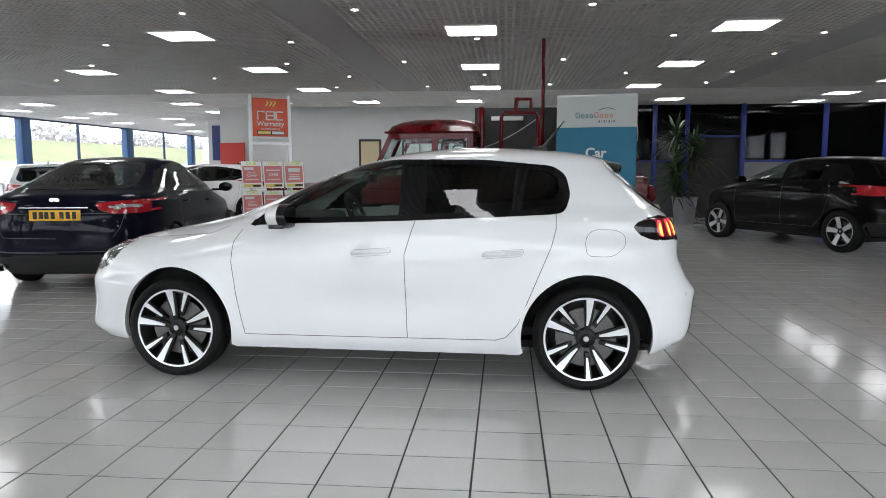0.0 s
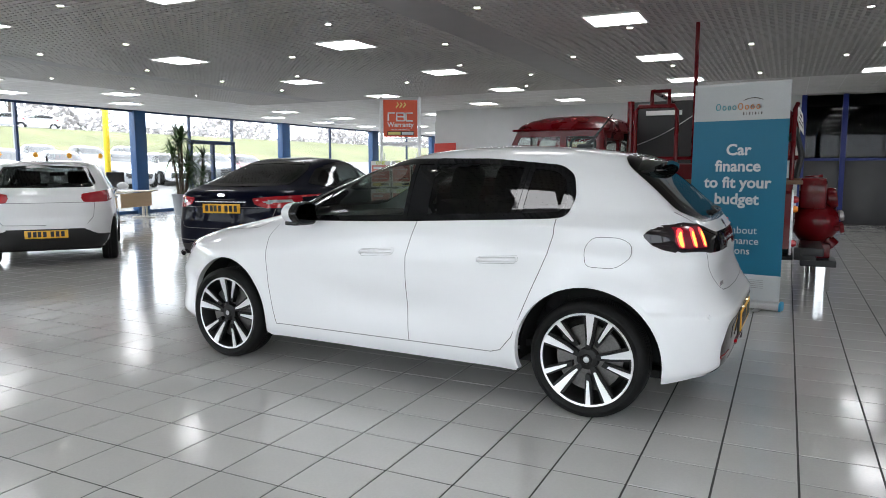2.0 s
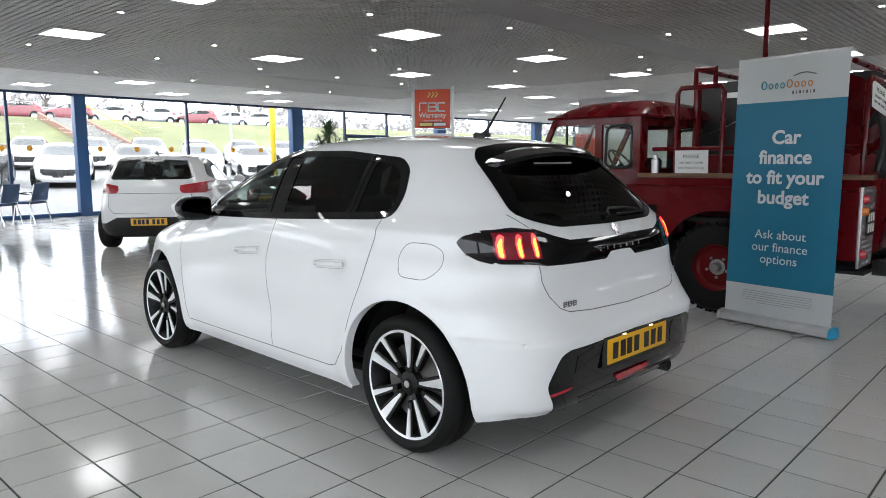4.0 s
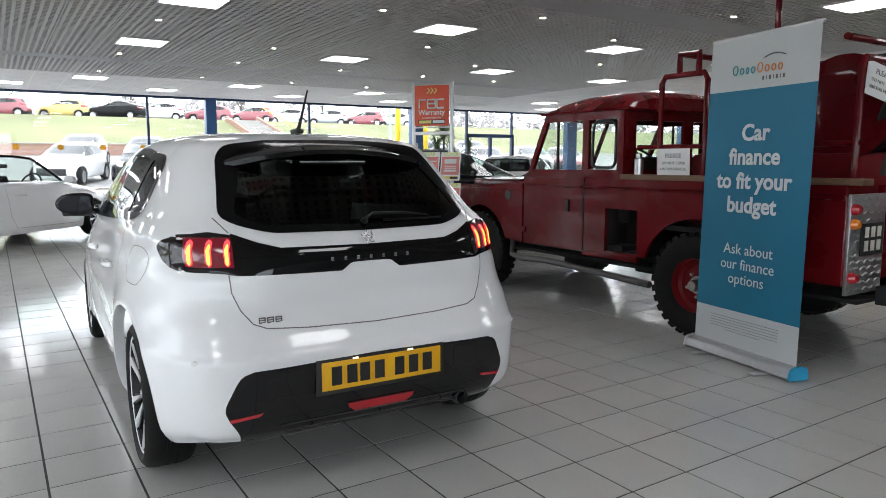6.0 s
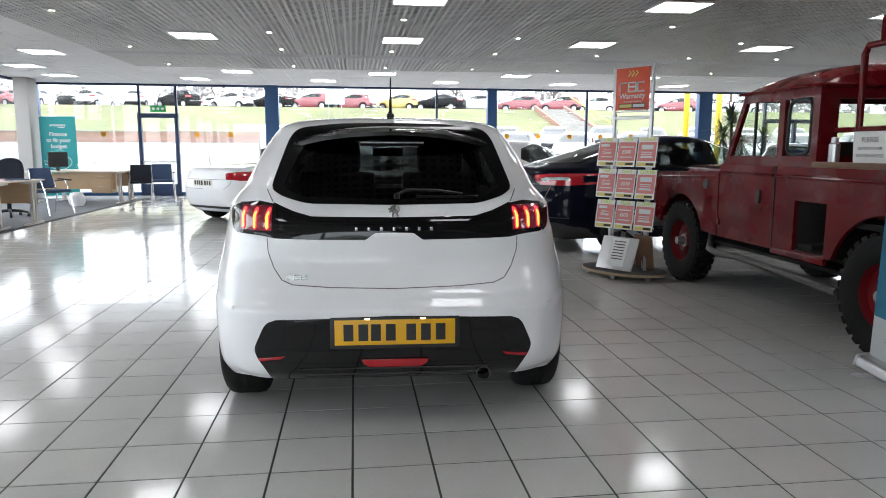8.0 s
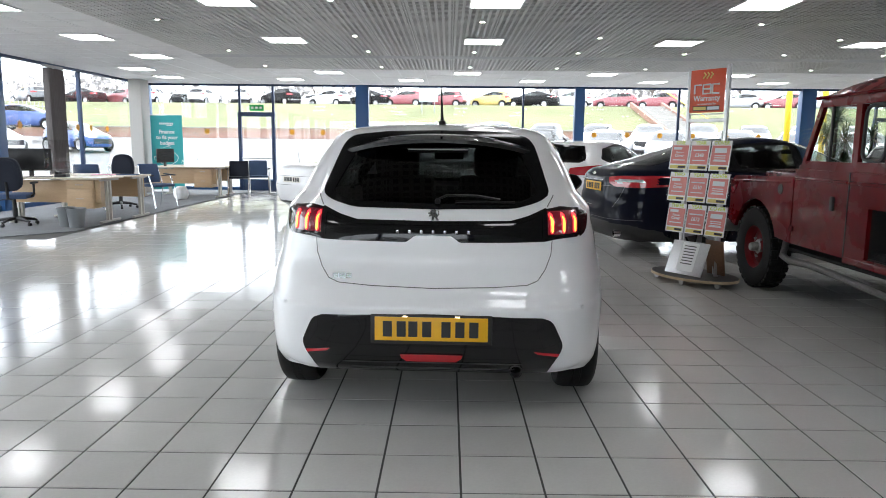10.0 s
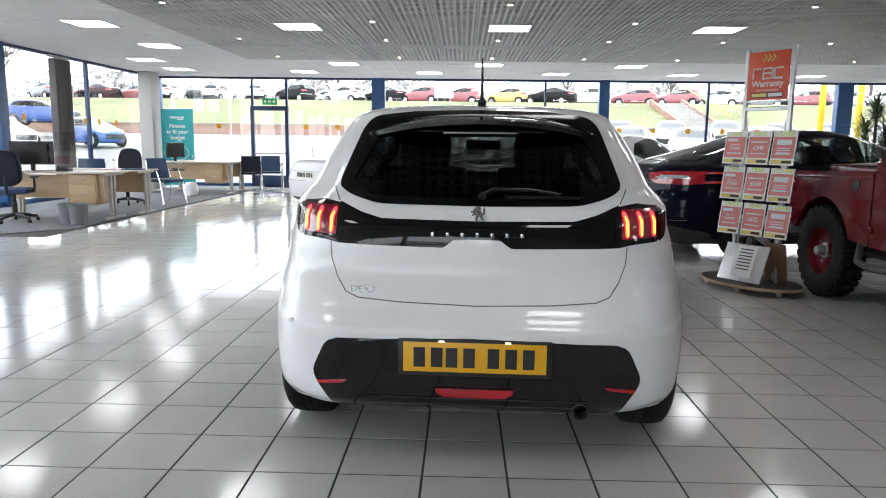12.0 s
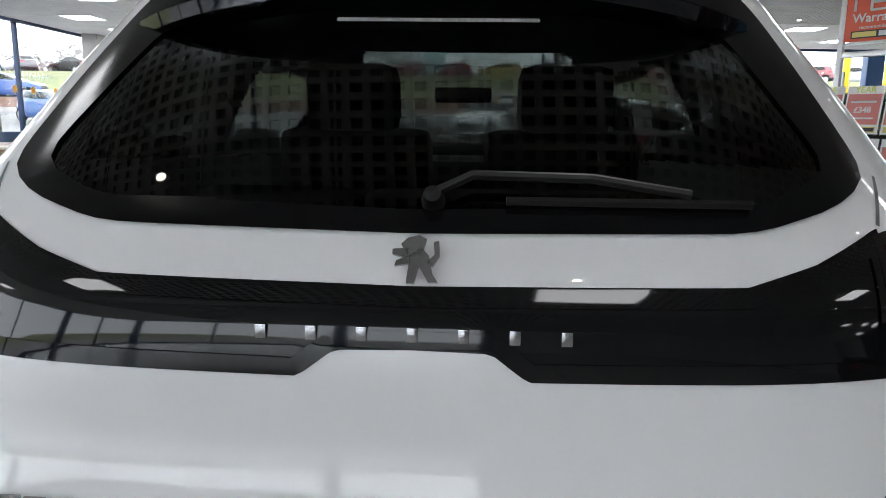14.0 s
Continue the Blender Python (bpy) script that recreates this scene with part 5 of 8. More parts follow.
SALOON = dict(
    rows=[(0.20, 2.25, -2.30, 0.84, 3.2, 5.0), (0.32, 2.36, -2.42, 0.90, 3.1, 5.0), (0.50, 2.39, -2.475, 0.922, 3.0, 4.8), (0.66, 2.37, -2.48, 0.926, 3.0, 4.6), (0.80, 2.26, -2.465, 0.922, 3.0, 4.4),
          (0.90, 1.85, -2.45, 0.910, 3.0, 4.4), (0.98, 1.38, -2.43, 0.895, 3.2, 4.3), (1.045, 1.08, -2.37, 0.865, 3.8, 4.0), (1.10, 0.92, -2.18, 0.835, 4.2, 3.6), (1.20, 0.62, -1.80, 0.765, 4.3, 3.5),
          (1.32, 0.30, -1.38, 0.690, 4.2, 3.5), (1.41, 0.02, -1.04, 0.605, 3.8, 3.4), (1.455, -0.18, -0.80, 0.48, 3.2, 3.0), (1.478, -0.36, -0.55, 0.2, 2.5, 2.5)],
    axles=(1.425, -1.425), R=0.335, rim=0.235, wheel="saloon", style="five", dlo=[(0.86, 1.0), (-1.15, 1.055), (-1.66, 1.13), (-1.20, 1.315), (-0.6, 1.405), (0.0, 1.405), (0.40, 1.27)],
    panes=[[(0.62, 1.035), (-0.10, 1.05), (-0.10, 1.385), (0.08, 1.375), (0.38, 1.23)], [(-0.20, 1.05), (-0.95, 1.075), (-1.0, 1.345), (-0.6, 1.385), (-0.20, 1.385)], [(-1.03, 1.08), (-1.52, 1.14), (-1.15, 1.30), (-1.06, 1.325)]],
    screen=[(0, 1.07), (0.70, 1.085), (0.52, 1.385), (0, 1.40)], rear_glass=[(0, 1.10), (0.62, 1.115), (0.55, 1.30), (0.45, 1.40), (0, 1.42)], rear_from=-0.75,
    rear_low=[(0, 0.42), (0.72, 0.40), (0.84, 0.33), (0.80, 0.18), (0, 0.18)],
    tail=[(0.40, 0.965), (0.62, 0.985), (0.99, 1.0), (0.96, 0.90), (0.78, 0.855), (0.56, 0.858), (0.44, 0.90)], tail_inner=[(0.52, 0.940), (0.78, 0.950), (0.78, 0.922), (0.60, 0.905), (0.54, 0.912)],
    head=[(2.4, 0.78), (1.9, 0.86), (1.6, 0.88), (1.75, 0.78), (2.2, 0.66), (2.4, 0.66)], grille=[(0, 0.40), (0.50, 0.42), (0.55, 0.66), (0, 0.68)],
    joints=[[(0.95, 0.98), (0.98, 0.80), (0.92, 0.30), (-0.95, 0.32), (-1.10, 0.50), (-1.22, 0.85), (-1.18, 1.05)], [(-0.15, 1.05), (-0.13, 0.80), (-0.15, 0.32)]], handles=[(0.05, 0.90), (-0.95, 0.93)],
    rear_joints=[[(0, 0.60), (0.56, 0.61), (0.62, 0.70), (0.66, 0.86)], [(0, 0.44), (0.80, 0.46)]], seats=(-0.05, -0.95), dash=(0.75, 1.05), plate=0.845, mirror=(0.66, 1.06))
HATCH = dict(
    rows=[(0.22, 1.92, -1.78, 0.80, 3.2, 5.5), (0.32, 2.00, -1.88, 0.845, 3.1, 5.5), (0.48, 2.03, -1.94, 0.86, 3.0, 5.2), (0.62, 2.02, -1.95, 0.862, 3.0, 5.0), (0.76, 1.95, -1.90, 0.858, 3.0, 4.8),
          (0.86, 1.68, -1.86, 0.850, 3.0, 4.6), (0.95, 1.28, -1.84, 0.838, 3.2, 4.5), (1.02, 1.00, -1.80, 0.815, 3.8, 4.4), (1.08, 0.82, -1.76, 0.785, 4.2, 4.2), (1.20, 0.52, -1.68, 0.725, 4.3, 4.0),
          (1.32, 0.22, -1.60, 0.655, 4.2, 3.9), (1.385, 0.02, -1.56, 0.59, 3.8, 3.7), (1.425, -0.15, -1.35, 0.48, 3.2, 3.2), (1.45, -0.35, -0.85, 0.2, 2.5, 2.5)],
    axles=(1.26, -1.29), R=0.315, rim=0.215, wheel="hatch", style="ten", dlo=[(0.80, 0.985), (-0.95, 1.03), (-1.28, 1.12), (-1.12, 1.30), (-0.6, 1.375), (0.0, 1.375), (0.38, 1.24)],
    panes=[[(0.58, 1.01), (-0.12, 1.03), (-0.12, 1.355), (0.05, 1.345), (0.35, 1.20)], [(-0.22, 1.03), (-0.82, 1.05), (-0.85, 1.33), (-0.6, 1.35), (-0.22, 1.355)], [(-0.88, 1.05), (-1.18, 1.13), (-1.06, 1.285), (-0.90, 1.32)]],
    screen=[(0, 1.05), (0.66, 1.06), (0.50, 1.355), (0, 1.375)], rear_glass=[(0, 1.06), (0.56, 1.07), (0.62, 1.12), (0.52, 1.345), (0, 1.37)], rear_from=-1.2,
    rear_low=[(0, 0.50), (0.46, 0.50), (0.62, 0.42), (0.80, 0.40), (0.78, 0.22), (0, 0.22)],
    tail=[(0.44, 0.97), (0.70, 1.01), (0.95, 1.05), (0.92, 0.92), (0.74, 0.86), (0.46, 0.87)],
    head=[(2.1, 0.74), (1.7, 0.84), (1.4, 0.86), (1.5, 0.76), (1.85, 0.66), (2.1, 0.66)], grille=[(0, 0.36), (0.48, 0.36), (0.50, 0.60), (0, 0.62)],
    joints=[[(0.85, 0.96), (0.88, 0.80), (0.82, 0.30), (-0.78, 0.32), (-0.95, 0.50), (-1.06, 0.85), (-1.02, 1.03)], [(-0.17, 1.03), (-0.15, 0.80), (-0.17, 0.32)]], handles=[(0.0, 0.86), (-0.80, 0.89)],
    rear_joints=[[(0, 0.56), (0.50, 0.57), (0.58, 0.66), (0.60, 0.86)]], seats=(-0.05, -0.88), dash=(0.70, 1.0), plate=0.44, mirror=(0.62, 1.02), aerial=-1.25)
SUV = dict(
    rows=[(0.26, 1.95, -1.80, 0.80, 3.4, 5.5), (0.36, 2.04, -1.92, 0.87, 3.3, 5.5), (0.52, 2.08, -2.0, 0.895, 3.2, 5.2), (0.70, 2.08, -2.0, 0.897, 3.1, 5.0), (0.86, 2.02, -1.96, 0.892, 3.0, 4.8),
          (0.97, 1.72, -1.93, 0.882, 3.0, 4.6), (1.05, 1.28, -1.91, 0.868, 3.2, 4.4), (1.11, 1.02, -1.87, 0.845, 3.8, 4.2), (1.17, 0.84, -1.80, 0.815, 4.2, 4.1), (1.28, 0.54, -1.68, 0.755, 4.3, 4.0),
          (1.39, 0.24, -1.55, 0.685, 4.2, 3.9), (1.455, 0.02, -1.46, 0.61, 3.8, 3.7), (1.49, -0.16, -1.25, 0.49, 3.2, 3.2), (1.51, -0.36, -0.85, 0.2, 2.5, 2.5)],
    axles=(1.30, -1.30), R=0.335, rim=0.23, wheel="suv", style="five", dlo=[(0.84, 1.06), (-1.15, 1.11), (-1.42, 1.17), (-1.25, 1.36), (-0.6, 1.445), (0.0, 1.445), (0.40, 1.31)],
    panes=[[(0.60, 1.09), (-0.12, 1.11), (-0.12, 1.425), (0.05, 1.415), (0.36, 1.27)], [(-0.22, 1.11), (-0.86, 1.13), (-0.86, 1.405), (-0.6, 1.42), (-0.22, 1.425)]],
    screen=[(0, 1.13), (0.70, 1.14), (0.52, 1.43), (0, 1.445)], rear_glass=[(0, 1.14), (0.60, 1.15), (0.50, 1.40), (0, 1.43)], rear_from=-1.2,
    rear_low=[(0, 0.50), (0.80, 0.50), (0.86, 0.30), (0, 0.26)],
    tail=[(0.50, 1.02), (0.75, 1.05), (0.98, 1.06), (0.95, 0.93), (0.74, 0.90), (0.52, 0.92)],
    head=[(2.1, 0.86), (1.75, 0.96), (1.5, 0.98), (1.6, 0.88), (1.9, 0.80), (2.1, 0.80)], grille=[(0, 0.45), (0.42, 0.46), (0.46, 0.82), (0, 0.84)],
    joints=[[(0.90, 1.04), (0.92, 0.85), (0.86, 0.36), (-0.80, 0.38), (-0.98, 0.56), (-1.08, 0.92), (-1.04, 1.11)], [(-0.17, 1.11), (-0.15, 0.85), (-0.17, 0.38)]], handles=[(0.0, 0.94), (-0.82, 0.97)],
    rear_joints=[[(0, 0.60), (0.60, 0.61), (0.66, 0.90)]], seats=(-0.05, -0.90), dash=(0.72, 1.08), plate=0.80, mirror=(0.66, 1.12))
CABRIO = dict(
    rows=[(0.20, 2.08, -1.98, 0.82, 3.2, 5.2), (0.30, 2.18, -2.10, 0.865, 3.1, 5.2), (0.46, 2.22, -2.17, 0.882, 3.0, 5.0), (0.60, 2.22, -2.19, 0.887, 3.0, 4.8), (0.72, 2.15, -2.17, 0.884, 3.0, 4.5),
          (0.82, 1.85, -2.14, 0.872, 3.0, 4.2), (0.90, 1.45, -2.12, 0.850, 3.1, 4.0), (0.955, 1.12, -2.02, 0.81, 3.4, 3.6), (0.985, 0.90, -1.75, 0.74, 3.6, 3.4), (0.998, 0.75, -1.35, 0.60, 3.4, 3.2), (1.002, 0.60, -1.20, 0.3, 3.0, 3.0)],
    axles=(1.345, -1.345), R=0.315, rim=0.235, wheel="cabrio", style="ten", open=True, screen=[(0, 1.2), (0.1, 1.2), (0.1, 1.25), (0, 1.25)],
    tail=[(0.50, 0.865), (0.70, 0.89), (0.95, 0.90), (0.92, 0.78), (0.74, 0.745), (0.52, 0.77)], rear_from=-1.4, rear_low=[(0, 0.30), (0.60, 0.30), (0.60, 0.265), (0, 0.265)],
    head=[(2.25, 0.70), (1.85, 0.79), (1.6, 0.80), (1.75, 0.70), (2.1, 0.60), (2.25, 0.60)], grille=[(0, 0.38), (0.30, 0.38), (0.30, 0.62), (0, 0.64)],
    joints=[[(0.92, 0.92), (0.95, 0.75), (0.88, 0.28), (-0.55, 0.30), (-0.68, 0.50), (-0.72, 0.94)]], handles=[(-0.45, 0.80)],
    rear_joints=[[(0, 0.60), (0.52, 0.60), (0.60, 0.68), (0.62, 0.76)]], seats=(-0.15, -0.85), dash=(0.70, 1.0), plate=0.70, plate_mat=PLATE_WHITE, mirror=(0.55, 1.02))


saloon = make_car("saloon_car", pose(-5.0, 9.2, 0, 0, 0, 99), SALOON, NAVY_PAINT, "dark navy blue liftback saloon parked on the tiles")
make_car("hatchback_car", pose(-9.0, 7.73, 0, 0, 0, 140.4), HATCH, WHITE_PAINT, "white small hatchback with dark rear glass")
make_car("hatchback_car", pose(-10.4, 15.0, 0, 0, 0, 128), HATCH, WHITE_PAINT, "white small hatchback standing at the rear of the showroom")
make_car("hatchback_car", pose(-8.0, 17.2, 0, 0, 0, 215), HATCH, WHITE_PAINT, "white small hatchback beside the grey wall")
make_car("suv_car", pose(5.47, 12.76, 0, 0, 0, 116.6), SUV, BLACK_PAINT, "black compact sport utility car with silver five-spoke wheels")
cab = make_car("convertible_car", pose(-9.74, 3.53, 0, 0, 0, 137.6), CABRIO, WHITE_PAINT, "white convertible with its roof down and red tail lamps")
part("windscreen_frame", Geo().tube([(0.75, 0.68, 0.97), (0.40, 0.60, 1.22), (0.20, 0.54, 1.36), (0.14, 0.30, 1.395), (0.12, 0.0, 1.405), (0.14, -0.30, 1.395), (0.20, -0.54, 1.36), (0.40, -0.60, 1.22), (0.75, -0.68, 0.97)], 0.022, 8), PIANO, cab)
g = Geo()
vs = [(0.78 - 0.60 * v - 0.04 * abs(u) ** 2, u * (0.66 - 0.13 * v), 0.985 + 0.40 * v) for v in np.linspace(0, 1, 6) for u in np.linspace(-1, 1, 9)]
g.add(vs, [(r * 9 + c, r * 9 + c + 1, (r + 1) * 9 + c + 1, (r + 1) * 9 + c) for r in range(5) for c in range(8)])
part("windscreen", g, GLASS_CLEAR, cab)
part("cabin_tub", Geo().box((-0.45, 0, 0.45), (1.9, 1.3, 0.05)), UNDER, cab)
part("aerial", Geo().tube([(-1.75, 0.35, 0.985), (-1.80, 0.35, 1.30)], [0.006, 0.002], 6), INK, cab)
part("emblem", Geo().lathe([(0.0005, 0.004), (0.052, 0.003), (0.056, 0.0)], pose(-2.462, 0, 1.005, 0, -86, 0) @ Matrix.Diagonal((0.42, 1.0, 1.0, 1)), 24), CHROME, saloon)
part("chrome_strip", Geo().box((-2.487, 0, 0.925), (0.012, 0.70, 0.018), 0.004), DARK_CHROME, saloon)
for sy in (1, -1):
    part("exhaust", Geo().lathe([(0.030, -0.06), (0.040, -0.06), (0.041, 0.02), (0.035, 0.02), (0.032, -0.05)], pose(-2.40, sy * 0.60, 0.29, 0, -90, 0), 16), CHROME, saloon)

from mathutils.geometry import delaunay_2d_cdt


def words(body, size, m, material, parent, bold=0.0, name="lettering", align="CENTER", depth=0.0008):
    """Raised letters in the built-in font, reading along the x axis of m."""
    cu = bpy.data.curves.new(name, "FONT")
    cu.body, cu.size, cu.align_x, cu.align_y, cu.extrude, cu.offset, cu.resolution_u, cu.space_line = body, size, align, "CENTER", depth, bold, 3, 1.0
    tmp = bpy.data.objects.new(name, cu)
    scene.collection.objects.link(tmp)
    bpy.context.view_layer.update()
    me = bpy.data.meshes.new_from_object(tmp.evaluated_get(bpy.context.evaluated_depsgraph_get()))
    bpy.data.objects.remove(tmp)
    bpy.data.curves.remove(cu)
    me.materials.clear()
    me.materials.append(material)
    ob = part(name, me, None, parent)
    ob.matrix_basis = m
    return ob


PAPER = mat("white_paper", (0.78, 0.78, 0.77), 0.7, grain=0.02)
PAPER_INK = mat("grey_print", (0.10, 0.09, 0.09), 0.6)

# ---- the red fire tender ----
WOOD_PLANK = mat("brown_timber_capping", (0.16, 0.085, 0.045), 0.55, grain=0.3, grain_scale=40, stretch=(0.4, 6, 6), bump=0.2)
TREAD_PLATE = mat("aluminium_tread_plate", (0.55, 0.55, 0.55), 0.32, metal=0.9, grain=0.15, grain_scale=60, bump=0.4)
RED_DARK = mat("faded_red_paint", (0.14, 0.006, 0.009), 0.45, coat=0.05, spec=0.15, blotch=0.15, blotch_scale=5)
GREY_PIPE = mat("galvanised_pipe", (0.40, 0.40, 0.40), 0.35, metal=0.8, blotch=0.15)


def make_tender(m):
    car = thing("fire_truck", m, "old red four-wheel-drive fire tender with open rear body", "fire truck")
    H = 0.835
    # tub sides with wheel arches cut out, doors, wings
    def side_panel(outline, holes, s, name, thick=0.03, mat_=RED_PAINT):
        loops, faces, pts, edges = [outline] + holes, [], [], []
        for lp in loops:
            o = len(pts)
            pts += [Vector(p) for p in lp]
            edges += [(o + i, o + (i + 1) % len(lp)) for i in range(len(lp))]
        vs, es, fs, *_ = delaunay_2d_cdt(pts, edges, [], 0, 1e-5)
        g = Geo()
        keep = []
        for f in fs:
            c = sum((vs[i] for i in f), Vector((0, 0))) / len(f)
            p = np.array([[c.x, c.y]])
            if inside([tuple(q) for q in outline], p)[0] and not any(inside([tuple(q) for q in h], p)[0] for h in holes):
                keep.append(f)
        n = len(vs)
        g.add([(v.x, s * H, v.y) for v in vs] + [(v.x, s * (H - thick), v.y) for v in vs], [tuple(f) for f in keep] + [tuple(i + n for i in reversed(f)) for f in keep])
        cnt = {}
        for f in keep:
            for a, b in zip(f, list(f[1:]) + [f[0]]):
                cnt[(a, b)] = 1
        for a, b in list(cnt):
            if (b, a) not in cnt:
                g.f.append((a, b, b + n, a + n))
        return part(name, g, mat_, car, smooth=30)

    def half_arch(cx, r, z0):
        a0 = math.asin((z0 - 0.39) / r) if abs(z0 - 0.39) < r else 0
        return [(cx + r * math.cos(a), 0.39 + r * math.sin(a)) for a in np.linspace(math.pi - a0, a0, 16)]

    for s in (1, -1):
        # rear body side
        ar = [(x, z) for x, z in half_arch(-1.35, 0.50, 0.55)]
        outline = [(-2.41, 0.55)] + ar + [(-0.20, 0.52), (-0.20, 1.165), (-2.41, 1.165)]
        side_panel(outline, [[(-0.80, 0.56), (-0.45, 0.56), (-0.45, 0.92), (-0.80, 0.92)]] if s > 0 else [], s, "rear_body_side")
        part("waist_rail", Geo().tube([(-2.41, s * (H + 0.004), 1.09), (-0.20, s * (H + 0.004), 1.09)], 0.014, 8), RED_PAINT, car)
        part("sill_rail", Geo().box((-0.50, s * (H - 0.01), 0.52), (0.62, 0.035, 0.05), 0.012), RED_PAINT, car)
        # door lower half
        door = side_panel([(-0.18, 0.53), (0.62, 0.53), (0.62, 1.165), (-0.18, 1.165)], [], s, "door")
        part("door_handle", Geo().box((0.0, s * (H + 0.012), 0.92), (0.045, 0.02, 0.11), 0.008), BLACK_PLASTIC, door)
        part("hinge", Geo().box((0.60, s * (H + 0.01), 0.66), (0.05, 0.02, 0.05), 0.008), RED_PAINT, door)
        part("door_rail", Geo().tube([(-0.17, s * (H + 0.004), 1.09), (0.61, s * (H + 0.004), 1.09)], 0.012, 8), RED_PAINT, door)
        part("door_joint", Geo().box((-0.19, s * (H + 0.001), 0.85), (0.010, 0.006, 0.63)), INK, car)
        # front wing
        fr = half_arch(1.35, 0.47, 0.55)
        wing = side_panel([(0.64, 0.53)] + [(x, z) for x, z in reversed([(2 * 1.35 - x, z) for x, z in fr])] + [(1.95, 0.60), (1.95, 1.0), (1.85, 1.06), (0.64, 1.10)], [], s, "front_wing")
        part("wing_top", Geo().box((1.30, s * 0.66, 1.075), (1.30, 0.36, 0.03), 0.014, pose(0, 0, 0, 0, 2, 0)), RED_PAINT, car)
        part("wing_vent", Geo().lathe([(0.0005, 0.006), (0.045, 0.006), (0.05, -0.004)], pose(0.86, s * H, 0.98, -90 * s, 0, 0), 18), BLACK_PLASTIC, car)
        # cab side: pillars and rounded quarter window panel
        def slab(poly, name, y0=0.80, y1=0.765, mm=RED_PAINT):
            return part(name, Geo().prism(poly, s * y0, s * y1, "y"), mm, car)
        slab([(0.62, 1.165), (0.57, 1.165), (0.30, 1.72), (0.36, 1.72)], "windscreen_pillar")
        slab([(-0.20, 1.165), (-0.13, 1.165), (-0.13, 1.72), (-0.20, 1.72)], "door_pillar")
        slab([(0.36, 1.66), (0.33, 1.73), (-0.60, 1.73), (-0.60, 1.66)], "gutter_panel")
        slab([(0.57, 1.165), (-0.13, 1.165), (-0.13, 1.235), (0.535, 1.235)], "window_sill")
        slab([(-0.20, 1.165), (-0.60, 1.165), (-0.60, 1.24), (-0.20, 1.24)], "quarter_sill")
        slab([(-0.53, 1.24), (-0.60, 1.24), (-0.60, 1.66), (-0.53, 1.66)], "rear_pillar")
        part("quarter_rubber", Geo().tube([(x, s * 0.79, z) for x, z in rounded([(-0.235, 1.255), (-0.51, 1.255), (-0.51, 1.645), (-0.25, 1.645)], 0.08, 5)] + [(-0.24, s * 0.79, 1.30)], 0.014, 6), INK, car)
        for poly in ([(0.535, 1.235), (0.20, 1.235), (0.20, 1.66), (0.345, 1.66)], [(0.20, 1.235), (-0.13, 1.235), (-0.13, 1.66), (0.20, 1.66)], [(-0.20, 1.24), (-0.53, 1.24), (-0.53, 1.66), (-0.20, 1.66)]):
            g = Geo()
            g.add([(a, s * 0.782, b) for a, b in poly], [tuple(range(len(poly)))])
            part("side_window", g, GLASS_LR, car, smooth=0)
        part("window_bar", Geo().box((0.20, s * 0.785, 1.45), (0.022, 0.02, 0.43), 0.005), INK, car)
    # bonnet, scuttle, nose, bumper
    bn = Geo()
    vs = [(x, u * 0.50, 1.135 + 0.02 * (1 - u * u) - 0.02 * ((x - 0.6) / 1.3)) for x in (0.60, 1.2, 1.80, 1.93) for u in np.linspace(-1, 1, 9)]
    bn.add(vs, [(r * 9 + c, r * 9 + c + 1, (r + 1) * 9 + c + 1, (r + 1) * 9 + c) for r in range(3) for c in range(8)])
    bn.box((1.25, 0, 1.0), (1.35, 1.0, 0.22), 0.02)
    part("bonnet", bn, RED_PAINT, car)
    part("nose_panel", Geo().box((1.93, 0, 0.82), (0.06, 1.5, 0.46), 0.02), RED_PAINT, car)
    part("grille", Geo().box((1.97, 0, 0.80), (0.02, 0.60, 0.36), 0.006), STEEL, car)
    part("front_bumper", Geo().box((2.12, 0, 0.52), (0.07, 1.66, 0.13), 0.01), GREY_PIPE, car)
    part("bulkhead", Geo().box((0.61, 0, 0.95), (0.06, 1.60, 0.50), 0.01), RED_PAINT, car)
    part("spare_cover", Geo().box((1.05, 0.0, 1.18), (0.25, 0.3, 0.05), 0.015), RED_PAINT, car)
    # windscreen and cab back
    fs = Geo()
    for y0, y1 in ((0.04, 0.74), (-0.74, -0.04)):
        fs.add([(0.585, y0, 1.20), (0.585, y1, 1.20), (0.345, y1, 1.69), (0.345, y0, 1.69)], [(0, 1, 2, 3)])
    part("windscreen", fs, GLASS_LR, car, smooth=0)
    for y in (0.0,):
        part("screen_bar", Geo().tube([(0.59, y, 1.18), (0.345, y, 1.70)], 0.022, 8), RED_PAINT, car)
    part("screen_rail", Geo().box((0.59, 0, 1.18), (0.06, 1.55, 0.07), 0.012), RED_PAINT, car)
    part("screen_head", Geo().box((0.34, 0, 1.70), (0.06, 1.55, 0.06), 0.012), RED_PAINT, car)
    back = Geo().box((-0.59, 0, 0.88), (0.03, 1.06, 0.72), 0.006).box((-0.59, 0, 1.18), (0.03, 1.56, 0.12), 0.006)
    back.box((-0.59, 0, 1.69), (0.03, 1.56, 0.09), 0.006)
    for y in (-0.72, 0.0, 0.72):
        back.box((-0.59, y, 1.45), (0.03, 0.13, 0.46), 0.006)
    part("cab_back", back, RED_PAINT, car)
